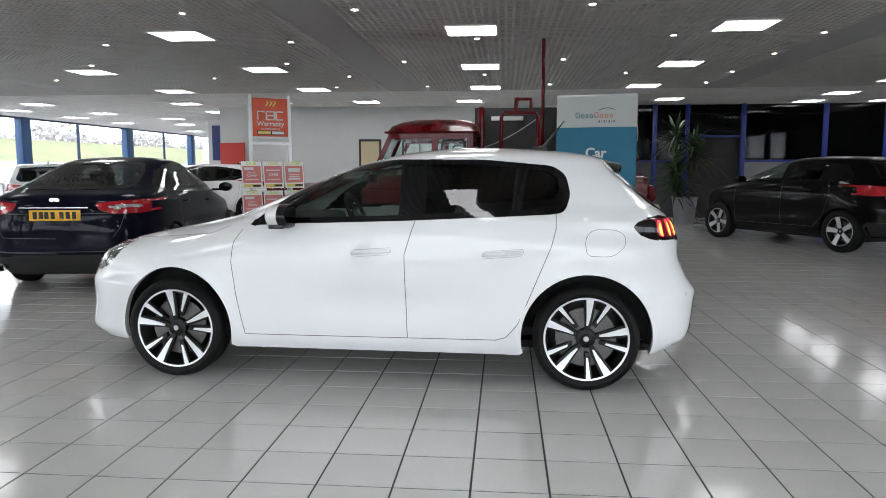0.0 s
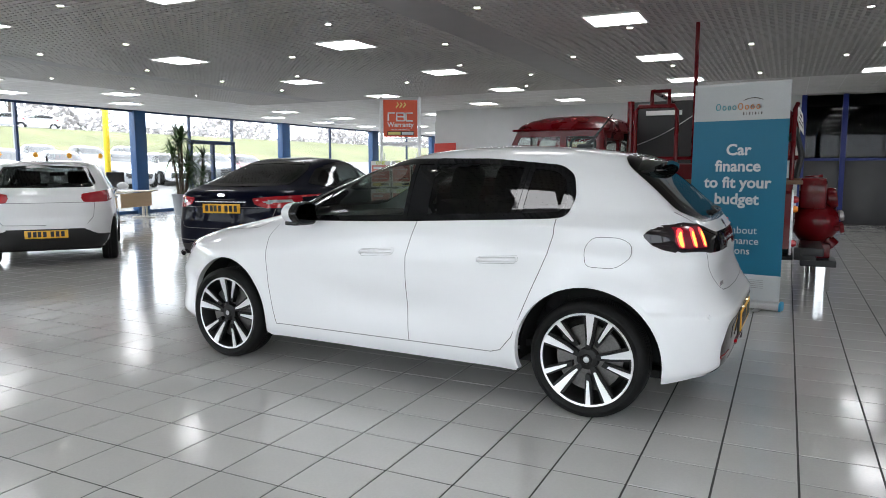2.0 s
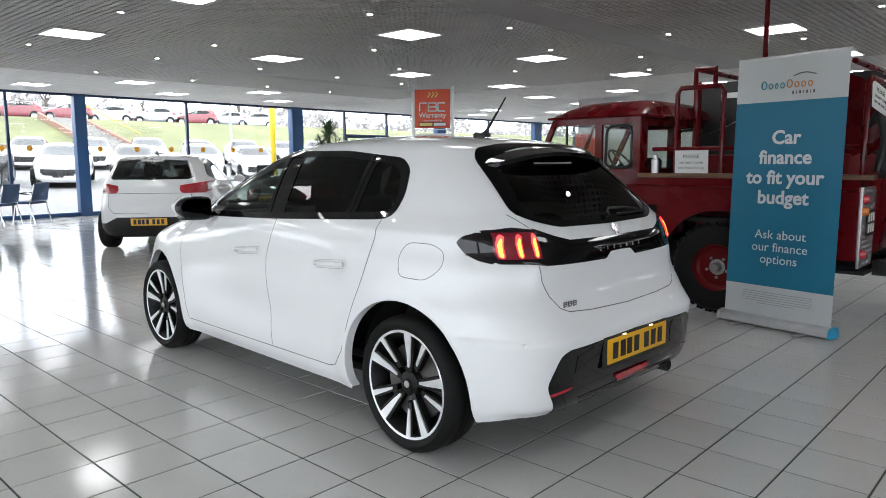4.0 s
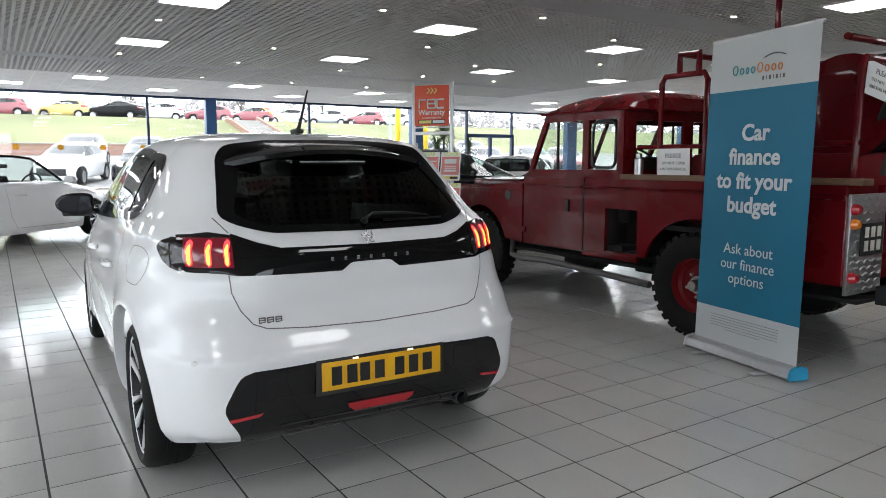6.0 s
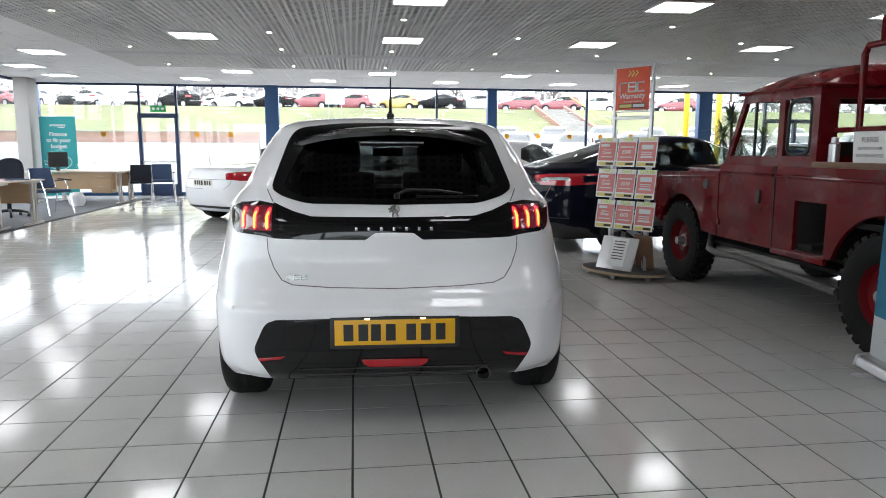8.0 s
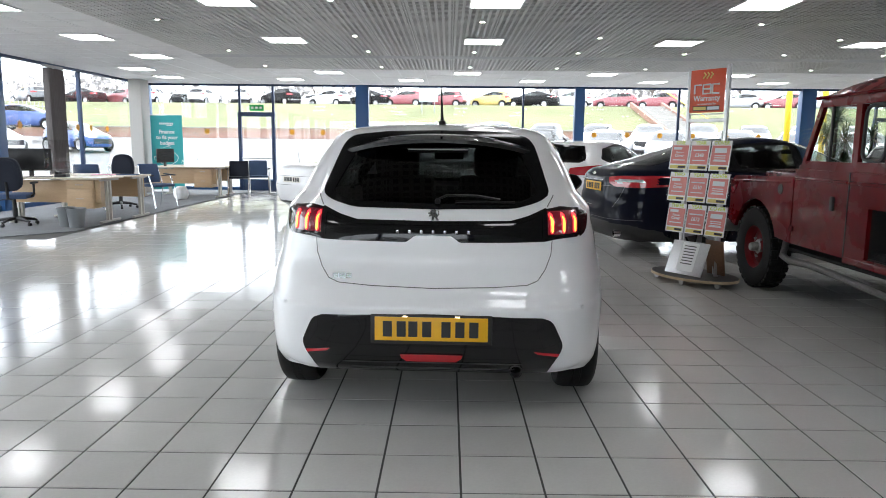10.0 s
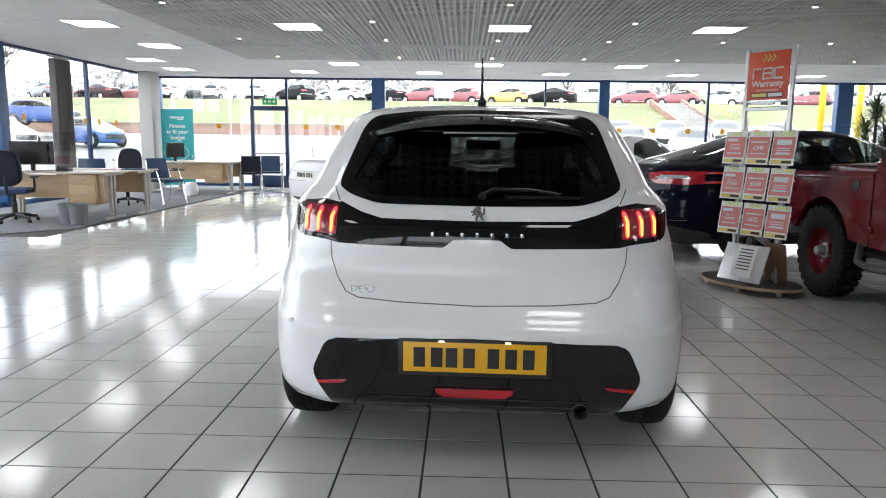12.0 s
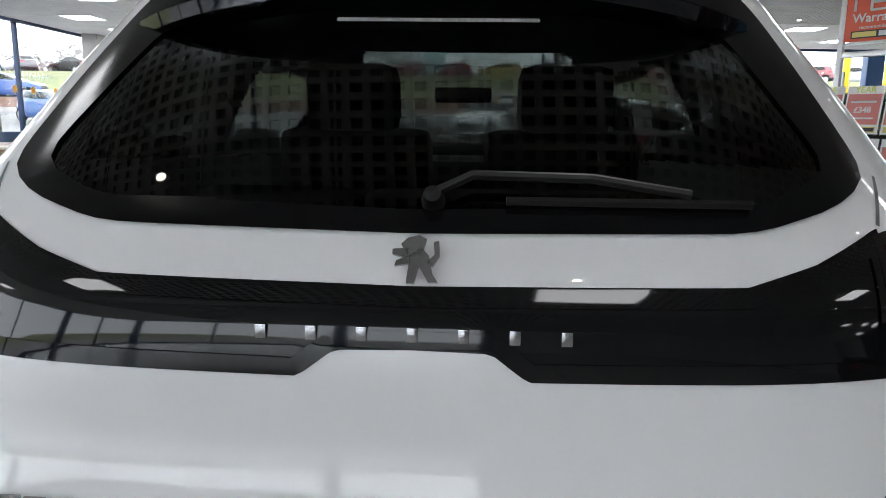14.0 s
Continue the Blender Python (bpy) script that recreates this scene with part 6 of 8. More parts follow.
    for y in (-0.36, 0.36):
        part("back_window", Geo().add([(-0.59, y - 0.30, 1.22), (-0.59, y + 0.30, 1.22), (-0.59, y + 0.30, 1.66), (-0.59, y - 0.30, 1.66)], [(0, 1, 2, 3)]), GLASS_LR, car, smooth=0)
    roof = Geo()
    vs = []
    xs = [0.40, 0.36, 0.28, 0.12, -0.15, -0.45, -0.58, -0.64, -0.66]
    hs = [0.0, 0.05, 0.085, 0.115, 0.125, 0.115, 0.09, 0.05, 0.0]
    for x, h0 in zip(xs, hs):
        for u in np.linspace(-1, 1, 21):
            vs.append((x, u * 0.81, 1.735 + (h0 + 0.055 * (h0 > 0)) * (1 - abs(u) ** 4)))
    roof.add(vs, [(r * 21 + c, r * 21 + c + 1, (r + 1) * 21 + c + 1, (r + 1) * 21 + c) for r in range(8) for c in range(20)])
    roof.box((-0.13, 0, 1.732), (1.06, 1.62, 0.02), 0.006)
    part("roof", roof, RED_PAINT, car, smooth=45)
    part("roof_gutter", Geo().tube([(0.40, 0.82, 1.735), (-0.66, 0.82, 1.735), (-0.66, -0.82, 1.735), (0.40, -0.82, 1.735), (0.40, 0.82, 1.735)], 0.012, 6), RED_PAINT, car)
    # cabin
    part("cab_floor", Geo().box((0.0, 0, 0.58), (1.2, 1.56, 0.05)), UNDER, car)
    for y in (-0.42, 0.42):
        part("cab_seat", Geo().box((-0.25, y, 0.86), (0.45, 0.50, 0.16), 0.04).box((-0.47, y, 1.12), (0.12, 0.50, 0.45), 0.04), SEAT_CLOTH, car)
    ring = [(0.20 * math.cos(a), 0.20 * math.sin(a), 0) for a in np.linspace(0, 2 * math.pi, 25)]
    sw = part("steering_wheel", Geo().tube(ring, 0.012, 6).cyl((0, 0, 0), (0, 0, -0.5), 0.02).box((0, 0, 0), (0.38, 0.03, 0.012)), INK, car)
    sw.matrix_basis = pose(0.22, -0.38, 1.28, 0, -50, 0)
    # load bed, locker, capping, chassis
    part("load_bed", Geo().box((-1.50, 0, 0.80), (1.80, 1.06, 0.05)).box((-1.62, 0, 0.94), (1.5, 1.60, 0.03)), RED_DARK, car)
    part("locker", Geo().box((-0.62, 0.55, 0.74), (0.40, 0.03, 0.42)).box((-0.62, 0.68, 0.555), (0.42, 0.26, 0.02)).box((-0.82, 0.68, 0.74), (0.02, 0.26, 0.40)).box((-0.43, 0.68, 0.74), (0.02, 0.26, 0.40)), UNDER, car)
    for s in (1, -1):
        part("timber_capping", Geo().box((-1.55, s * 0.77, 1.185), (1.90, 0.13, 0.04), 0.006), WOOD_PLANK, car)
    part("front_bulkhead", Geo().box((-0.66, 0, 1.0), (0.03, 1.04, 0.40), 0.005).box((-0.66, 0, 1.12), (0.03, 1.6, 0.14), 0.005), RED_PAINT, car)
    part("water_tank", Geo().box((-1.6, -0.10, 1.12), (1.3, 1.0, 0.50), 0.05), RED_DARK, car)
    part("chassis", Geo().box((-0.3, 0.42, 0.50), (4.2, 0.10, 0.14), 0.01).box((-0.3, -0.42, 0.50), (4.2, 0.10, 0.14), 0.01).box((1.35, 0, 0.40), (0.12, 1.3, 0.12), 0.03).box((-1.35, 0, 0.40), (0.12, 1.3, 0.12), 0.03).box((-0.6, 0, 0.45), (0.5, 0.7, 0.25), 0.03), UNDER, car)
    for c, d in (((-1.35, 0, 0.80), (1.05, 1.55, 0.04)), ((-1.90, 0, 0.66), (0.03, 1.5, 0.3)), ((1.35, 0, 0.88), (1.0, 1.5, 0.04))):
        part("inner_arch", Geo().box(c, d), UNDER, car)
    # exhaust pipe under the sill
    part("side_pipe", Geo().tube([(0.95, 0.70, 0.52), (0.88, 0.76, 0.38), (0.70, 0.78, 0.36), (0.40, 0.78, 0.38), (0.0, 0.78, 0.37), (-0.90, 0.78, 0.33)], 0.03, 10), DISC, car, "dull steel exhaust pipe")
    # added plate, keeps light from passing through the open chassis to the floor
    part("under_tray", Geo().box((-0.3, 0, 0.44), (4.3, 1.40, 0.03), 0.01), UNDER, car)
    # tail
    tail = part("tail_plate", Geo().box((-2.42, 0.60, 0.80), (0.02, 0.42, 0.62), 0.003), TREAD_PLATE, car)
    tread = Geo()
    for i in range(14):
        for j in range(9):
            a = 35 if (i + j) % 2 else -35
            tread.box((0, 0, 0), (0.004, 0.030, 0.006), 0.0, pose(-2.433, 0.42 + j * 0.045, 0.52 + i * 0.043, a, 0, 0))
    tagged(part("tread_pattern", tread, TREAD_PLATE, tail, "", 0), "raised tread bars", "", "", "stuff")
    part("tail_cross_panel", Geo().box((-2.40, -0.20, 0.86), (0.04, 1.2, 0.60), 0.006), RED_PAINT, car)
    pl = part("number_plate", Geo().box((-2.44, 0.56, 0.83), (0.008, 0.27, 0.20), 0.002), INK, tail)
    for k in range(3):
        part("bar", Geo().box((-2.446, 0.56 + (k - 1) * 0.075, 0.875), (0.003, 0.045, 0.065)), PLATE_WHITE, pl, smooth=0)
        part("bar", Geo().box((-2.446, 0.56 + (k - 1) * 0.075, 0.79), (0.003, 0.045, 0.065)), PLATE_WHITE, pl, smooth=0)
    for y, z, mm in ((0.775, 1.02, LENS_RED_GLOW), (0.775, 0.93, AMBER), (0.765, 0.60, LENS_RED_GLOW)):
        part("tail_lamp", Geo().lathe([(0.0005, 0.045), (0.022, 0.042), (0.034, 0.02), (0.036, 0.0)], pose(-2.43, y, z, 0, -90, 0), 18), mm, car)
    part("tow_bar", Geo().box((-2.62, 0.1, 0.50), (0.20, 0.9, 0.08), 0.01).box((-2.56, 0.45, 0.47), (0.20, 0.12, 0.12), 0.01), INK, car)
    # rear platform with pump
    pump = part("pump", Geo().lathe([(0.0005, 0.22), (0.12, 0.21), (0.20, 0.15), (0.24, 0.05), (0.24, -0.05), (0.18, -0.16), (0.10, -0.22), (0.0005, -0.22)], pose(-2.66, -0.35, 0.74, 0, 90, 0), 24)
                .cyl((-2.66, -0.35, 0.9), (-2.62, -0.35, 1.24), 0.09).cyl((-2.70, -0.35, 0.62), (-2.85, -0.35, 0.48), 0.07).box((-2.62, -0.35, 1.05), (0.26, 0.42, 0.34), 0.05).box((-2.66, -0.35, 0.44), (0.3, 0.40, 0.16), 0.02).lathe([(0.0005, 0.06), (0.10, 0.05), (0.115, 0.02), (0.115, -0.03), (0.08, -0.05)], pose(-2.80, -0.30, 1.0, 0, -80, 0), 20), RED_PAINT, car, "red cast fire pump")
    for k in range(4):
        part("pump_valve", Geo().lathe([(0.0005, 0.09), (0.05, 0.085), (0.055, 0.05), (0.03, 0.04), (0.03, 0)], pose(-2.84, -0.5 + 0.1 * k, 0.80 - 0.12 * (k % 2), 0, -80, 0), 14), RED_DARK if k % 2 else STEEL, pump)
    # tube rack, mast, reel, cabinet
    def rail(pts, r=0.022):
        g = Geo()
        return part("rack_tube", g.tube(pts, r, 10), RED_PAINT, car)
    for s in (1, -1):
        y = s * 0.74
        rail([(-0.92, y, 1.20), (-0.92, y, 1.90), (-0.95, y, 1.95), (-1.30, y, 1.95), (-1.33, y, 1.90), (-1.33, y, 1.20)])
        rail([(-0.70, y, 1.42), (-2.45, y, 1.42)], 0.018)
        rail([(-1.08, y, 1.95), (-1.08, y, 2.10), (-1.25, y, 2.10), (-1.25, y, 1.95)], 0.024)
        rail([(-2.40, y, 1.20), (-2.40, y, 1.88), (-2.42, y, 1.92), (-2.42, y - s * 0.5, 1.92)])
    rail([(-1.10, 0.74, 2.10), (-1.10, -0.74, 2.10)])
    rail([(-0.66, -0.30, 1.20), (-0.66, -0.30, 2.10)], 0.04)
    rail([(-2.30, 0.74, 2.06), (-2.30, -0.74, 2.06)])
    part("mast", Geo().tube([(-1.42, 0.06, 1.2), (-1.42, 0.06, 2.88)], 0.022, 10), RED_PAINT, car, "tall thin red mast")
    cabn = part("equipment_cabinet", Geo().box((-1.42, -0.72, 1.62), (1.72, 0.20, 1.0), 0.008), BLACK_PLASTIC, car, "black equipment cabinet with control panel")
    part("power_strip", Geo().box((-0.99, -0.615, 1.98), (0.42, 0.02, 0.055), 0.004), PAPER, cabn)
    for k in range(4):
        for j in range(2):
            part("switch", Geo().lathe([(0.0005, 0.012), (0.016, 0.011), (0.018, 0)], pose(-0.91 - 0.14 * k, -0.618, 1.895 - 0.125 * j, -90, 0, 0) @ pose(0, 0, 0, 180), 12), CHROME, cabn)
    part("cable", Geo().tube([(-1.42 + 0.058 * k, -0.585, 2.0 - 0.05 * math.sin(k / 14 * 3.0) - 0.030 * k) for k in range(15)], 0.006, 6), GREY_PIPE, cabn)
    reel = part("hose_reel", Geo().lathe([(0.34, 0.22), (0.35, 0.215), (0.35, 0.20), (0.16, 0.19), (0.16, -0.19), (0.35, -0.20), (0.35, -0.215), (0.34, -0.22), (0.05, -0.21)], pose(-2.10, 0.15, 1.66, 90, 0, 0), 36), RED_PAINT, car, "red hose reel drum")
    part("reel_face", Geo().lathe([(0.0005, 0.0), (0.34, 0.0), (0.34, 0.01), (0.0005, 0.012)], pose(-2.10, 0.36, 1.66, 90, 0, 0), 36), RED_PAINT, reel)
    part("hose", Geo().lathe([(0.17 + 0.0, 0.18), (0.29, 0.17), (0.30, 0.0), (0.29, -0.17), (0.17, -0.18)], pose(-2.10, 0.15, 1.66, 90, 0, 0), 30), INK, reel)
    part("hose_pipe", Geo().tube([(-2.30, 0.30, 1.50), (-2.42, 0.42, 1.70), (-2.48, 0.46, 1.45), (-2.44, 0.46, 1.22)], 0.03, 8), INK, car)
    part("flask", Geo().lathe([(0.0005, 0.17), (0.022, 0.165), (0.024, 0.13), (0.036, 0.12), (0.036, 0.0), (0.0005, 0.0)], pose(-0.74, 0.77, 1.205), 16), SILVER, car)
    # notices hung on the rack
    for x, y, z, tilt, roll, turn in ((-1.08, 0.775, 1.30, 3, 0, 180), (-2.455, 0.60, 1.775, -7, 14, -100)):
        note = part("notice", Geo().box((0, 0, 0), (0.30, 0.003, 0.21)), PAPER, car, "white paper notice", smooth=0)
        note.matrix_basis = pose(x, y, z, tilt, roll, turn)
        # text reads along the face turned to the open floor
        words("PLEASE", 0.048, pose(0, -0.0025, 0.05, 90, 0, 0), PAPER_INK, note)
        words("DO NOT CLIMB", 0.030, pose(0, -0.0025, -0.005, 90, 0, 0), PAPER_INK, note)
        words("ON THIS VEHICLE", 0.030, pose(0, -0.0025, -0.05, 90, 0, 0), PAPER_INK, note)
    # wheels: chunky tyres on red steel rims
    R, w = 0.395, 0.10
    ty = Geo().lathe([(0.205, 0.085), (0.225, 0.095), (0.31, 0.105), (0.365, 0.095), (0.378, 0.075), (0.378, -0.075), (0.365, -0.095), (0.31, -0.105), (0.225, -0.095), (0.205, -0.085)], pose(0, 0, 0, -90), 48)
    tread_geo = Geo()
    for k in range(30):
        a = 360 / 30 * k
        for j, y in enumerate((-0.062, 0.0, 0.062)):
            tread_geo.box((0, y, 0.383), (0.050 if j != 1 else 0.036, 0.055, 0.024), 0.0, pose(0, 0, 0, 0, a + (6 if j == 1 else 0), 0))
    tyre_me = ty.mesh("tyre", 30)
    tyre_me.materials.append(RUBBER)
    tread_me = tread_geo.mesh("tread", 30)
    tread_me.materials.append(RUBBER)
    rim_me = Geo().lathe([(0.21, 0.085), (0.20, 0.07), (0.19, 0.03), (0.165, 0.015), (0.12, 0.03), (0.085, 0.045), (0.0005, 0.045)], pose(0, 0, 0, -90), 36).mesh("rim", 40)
    rim_me.materials.append(RED_DARK)
    hub_me = Geo().lathe([(0.0005, 0.12), (0.035, 0.118), (0.042, 0.10), (0.045, 0.05), (0.07, 0.045)], pose(0, 0, 0, -90), 20).mesh("hub", 40)
    hub_me.materials.append(STEEL)
    nut_me = Geo().lathe([(0.0005, 0.06), (0.012, 0.06), (0.014, 0.04)], pose(0, 0, 0, -90), 6).mesh("nut", 0)
    nut_me.materials.append(STEEL)
    for x in (1.35, -1.35):
        for s in (1, -1):
            wh = part("wheel", rim_me, None, car)
            wh.matrix_basis = pose(x, s * 0.735, R, 0, 17 * s, 0 if s > 0 else 180)
            part("tyre", tyre_me, None, wh)
            tagged(part("tread", tread_me, None, wh), "chunky tread blocks", "", "", "stuff")
            part("hub", hub_me, None, wh)
            for k in range(5):
                nt = part("wheel_nut", nut_me, None, wh)
                nt.location = (0.09 * math.cos(k * 1.257), 0.0, 0.09 * math.sin(k * 1.257))
    return car


make_tender(pose(-0.90, 8.66, 0, 0, 0, 180))
plinth = thing("display_stand", pose(1.80, 8.93, 0), "low black plate on a polished steel drum", "stand")
part("drum", Geo().lathe([(0.0005, 0.0), (0.13, 0.0), (0.13, 0.28), (0.0005, 0.28)], None, 32), CHROME, plinth)
part("plate", Geo().box((0, 0, 0.315), (0.34, 0.42, 0.07), 0.01), BLACK_PLASTIC, plinth)


# ---- roll-up banners, warranty stand ----
BANNER_WHITE = mat("banner_white_vinyl", (0.52, 0.54, 0.55), 0.55, grain=0.02, blotch=0.02)
BANNER_TEAL = mat("banner_blue_vinyl", (0.004, 0.145, 0.25), 0.5, blotch=0.03)
TEAL_GREEN = mat("banner_teal_vinyl", (0.01, 0.30, 0.31), 0.5, blotch=0.03)
LETTER = mat("white_print", (0.62, 0.65, 0.66), 0.55)
LOGO_TEAL, LOGO_ORANGE = mat("teal_print", (0.02, 0.26, 0.30), 0.5), mat("orange_print", (0.62, 0.19, 0.03), 0.5)
SKY_PLASTIC = mat("sky_blue_plastic", (0.03, 0.36, 0.62), 0.4)
ALU = mat("brushed_aluminium", (0.58, 0.58, 0.59), 0.35, metal=0.85, grain=0.06, grain_scale=80)


def roll_banner(m, label, width, height, bands, texts, bold, piggy=False):
    """Roll-up banner: cassette, pole, printed sheet; its front faces -y."""
    ban = thing("roll_up_banner", m, label, "banner")
    cas = Geo().prism(rounded([(-0.075, 0.012), (0.075, 0.012), (0.06, 0.075), (0.012, 0.09), (-0.06, 0.075)], 0.02), -width / 2 - 0.01, width / 2 + 0.01, "x")
    part("cassette", cas, ALU, ban)
    for s in (1, -1):
        part("end_cap", Geo().prism(rounded([(-0.08, 0.008), (0.08, 0.008), (0.065, 0.08), (0.012, 0.096), (-0.065, 0.08)], 0.02), s * (width / 2 + 0.01), s * (width / 2 + 0.028), "x"), SKY_PLASTIC if s > 0 else ALU, ban)
    for x in (-width * 0.3, width * 0.3):
        part("foot", Geo().box((x, 0.0, 0.008), (0.05, 0.36, 0.012), 0.005), ALU, ban)
    part("pole", Geo().cyl((0, 0.05, 0.05), (0, 0.03, height), 0.009), ALU, ban)
    part("top_rail", Geo().box((0, 0.012, height - 0.008), (width + 0.005, 0.022, 0.026), 0.006), ALU, ban)
    z0 = 0.085
    for z1, mm in bands:
        g = Geo()
        n = 12
        vs = []
        for z in np.linspace(z0, z1, 7):
            for x in np.linspace(-width / 2, width / 2, n + 1):
                vs.append((x, 0.004 * math.sin(x * 5 + z * 1.3) * (z / height), z))
        vs += [(a, b + 0.002, c) for a, b, c in vs]
        k = n + 1
        fs = [(r * k + c, r * k + c + 1, (r + 1) * k + c + 1, (r + 1) * k + c) for r in range(6) for c in range(n)]
        off = 7 * k
        g.add(vs, fs + [tuple(i + off for i in reversed(f)) for f in fs])
        part("sheet", g, mm, ban)
        z0 = z1
    for body, size, z, b in texts:
        words(body, size, pose(0, -0.008, z, 90, 0, 0), LETTER, ban, b)
    return ban


SMALL_INK = mat("pale_grey_print", (0.30, 0.30, 0.30), 0.6)
BA = math.degrees(math.atan2(-0.155, 0.833))
ban = roll_banner(pose(1.035, 7.575, 0, -1.2, 0, BA), "roll-up finance banner, blue and white, beside the fire tender", 0.85, 2.11,
                  [(0.325, BANNER_WHITE), (1.765, BANNER_TEAL), (2.10, BANNER_WHITE)],
                  [("Car", 0.145, 1.487, 0.004), ("finance", 0.145, 1.335, 0.004), ("to fit your", 0.145, 1.18, 0.004), ("budget", 0.145, 1.025, 0.004),
                   ("Ask about", 0.098, 0.735, 0.0), ("our finance", 0.098, 0.635, 0.0), ("options", 0.098, 0.54, 0.0)], True)
# maker's mark drawn as plain strokes, small print as bars
for k, (x, mm, w) in enumerate([(-0.20, LOGO_TEAL, 0.045), (-0.145, LOGO_TEAL, 0.035), (-0.10, LOGO_TEAL, 0.025), (-0.055, LOGO_TEAL, 0.035), (0.0, LOGO_ORANGE, 0.045), (0.055, LOGO_ORANGE, 0.035), (0.105, LOGO_ORANGE, 0.035), (0.155, LOGO_ORANGE, 0.035)]):
    hh = 0.029 if k in (0, 4) else 0.019
    ringlet = [(x + (w / 2 - 0.003) * math.cos(a), -0.007, 1.864 + hh + hh * math.sin(a)) for a in np.linspace(0, 2 * math.pi, 17)]
    part("mark", Geo().tube(ringlet, 0.0042, 5), mm, ban)
for k in range(7):
    part("mark", Geo().box((0.03 + 0.026 * k, -0.007, 1.825), (0.004 if k % 2 else 0.012, 0.002, 0.024)), PAPER_INK, ban, smooth=0)
part("mark", Geo().tube([(0.02 + 0.018 * k, -0.008, 1.945 + 0.022 * math.sin(k / 10 * math.pi)) for k in range(11)], [0.001] + [0.004] * 9 + [0.001], 6), PAPER_INK, ban)
for k in range(6):
    part("small_print", Geo().box((0.0, -0.007, 0.275 - 0.018 * k), (0.56 if k < 5 else 0.30, 0.002, 0.004)), SMALL_INK, ban, smooth=0)

gban = roll_banner(pose(-14.5, -2.72, 0, 0, 0, 90), "teal roll-up finance banner with a piggy bank outline", 0.85, 2.07, [(2.06, TEAL_GREEN)],
                   [("Finance", 0.14, 1.62, 0.004), ("to fit your", 0.14, 1.47, 0.004), ("budget", 0.14, 1.32, 0.004)], True)
for k in range(8):
    part("mark", Geo().box((-0.17 + 0.048 * k, -0.007, 1.84), (0.036, 0.002, 0.05)), LETTER, gban, smooth=0)
part("mark", Geo().box((0.08, -0.007, 1.79), (0.16, 0.002, 0.02)), LETTER, gban, smooth=0)
pig = [(0.27 * math.cos(a) * (1 + 0.05 * math.cos(3 * a)), -0.007, 0.93 + 0.19 * math.sin(a)) for a in np.linspace(0, 2 * math.pi, 40)]
part("piggy_outline", Geo().tube(pig, 0.008, 5).tube([(-0.30, -0.007, 0.95), (-0.36, -0.007, 0.97), (-0.36, -0.007, 0.87), (-0.29, -0.007, 0.86)], 0.007, 5)
     .tube([(-0.14, -0.007, 1.10), (-0.19, -0.007, 1.20), (-0.10, -0.007, 1.13)], 0.007, 5).tube([(-0.10, -0.007, 1.20), (0.02, -0.007, 1.24), (0.10, -0.007, 1.20)], 0.006, 5), LETTER, gban)

# warranty card stand
ORANGE_RED = mat("orange_red_card", (0.62, 0.075, 0.025), 0.4, blotch=0.03)
# red print lightened to pink: the acrylic cover's glare is in the colour
CARD_RED_GLARE = mat("red_card_print_with_glare", (0.60, 0.19, 0.17), 0.4)
LIME = mat("lime_card_print", (0.55, 0.62, 0.08), 0.45)
YELLOW = mat("yellow_print", (0.66, 0.55, 0.16), 0.45)
BOARD = mat("pale_birch_board", (0.42, 0.32, 0.20), 0.5, grain=0.2, grain_scale=30, stretch=(1, 8, 1))
ACRYLIC = glass("acrylic_sheet", (0.95, 0.95, 0.95), 0.02)
DARK_TOP = mat("dark_board_top", (0.05, 0.045, 0.045), 0.5)


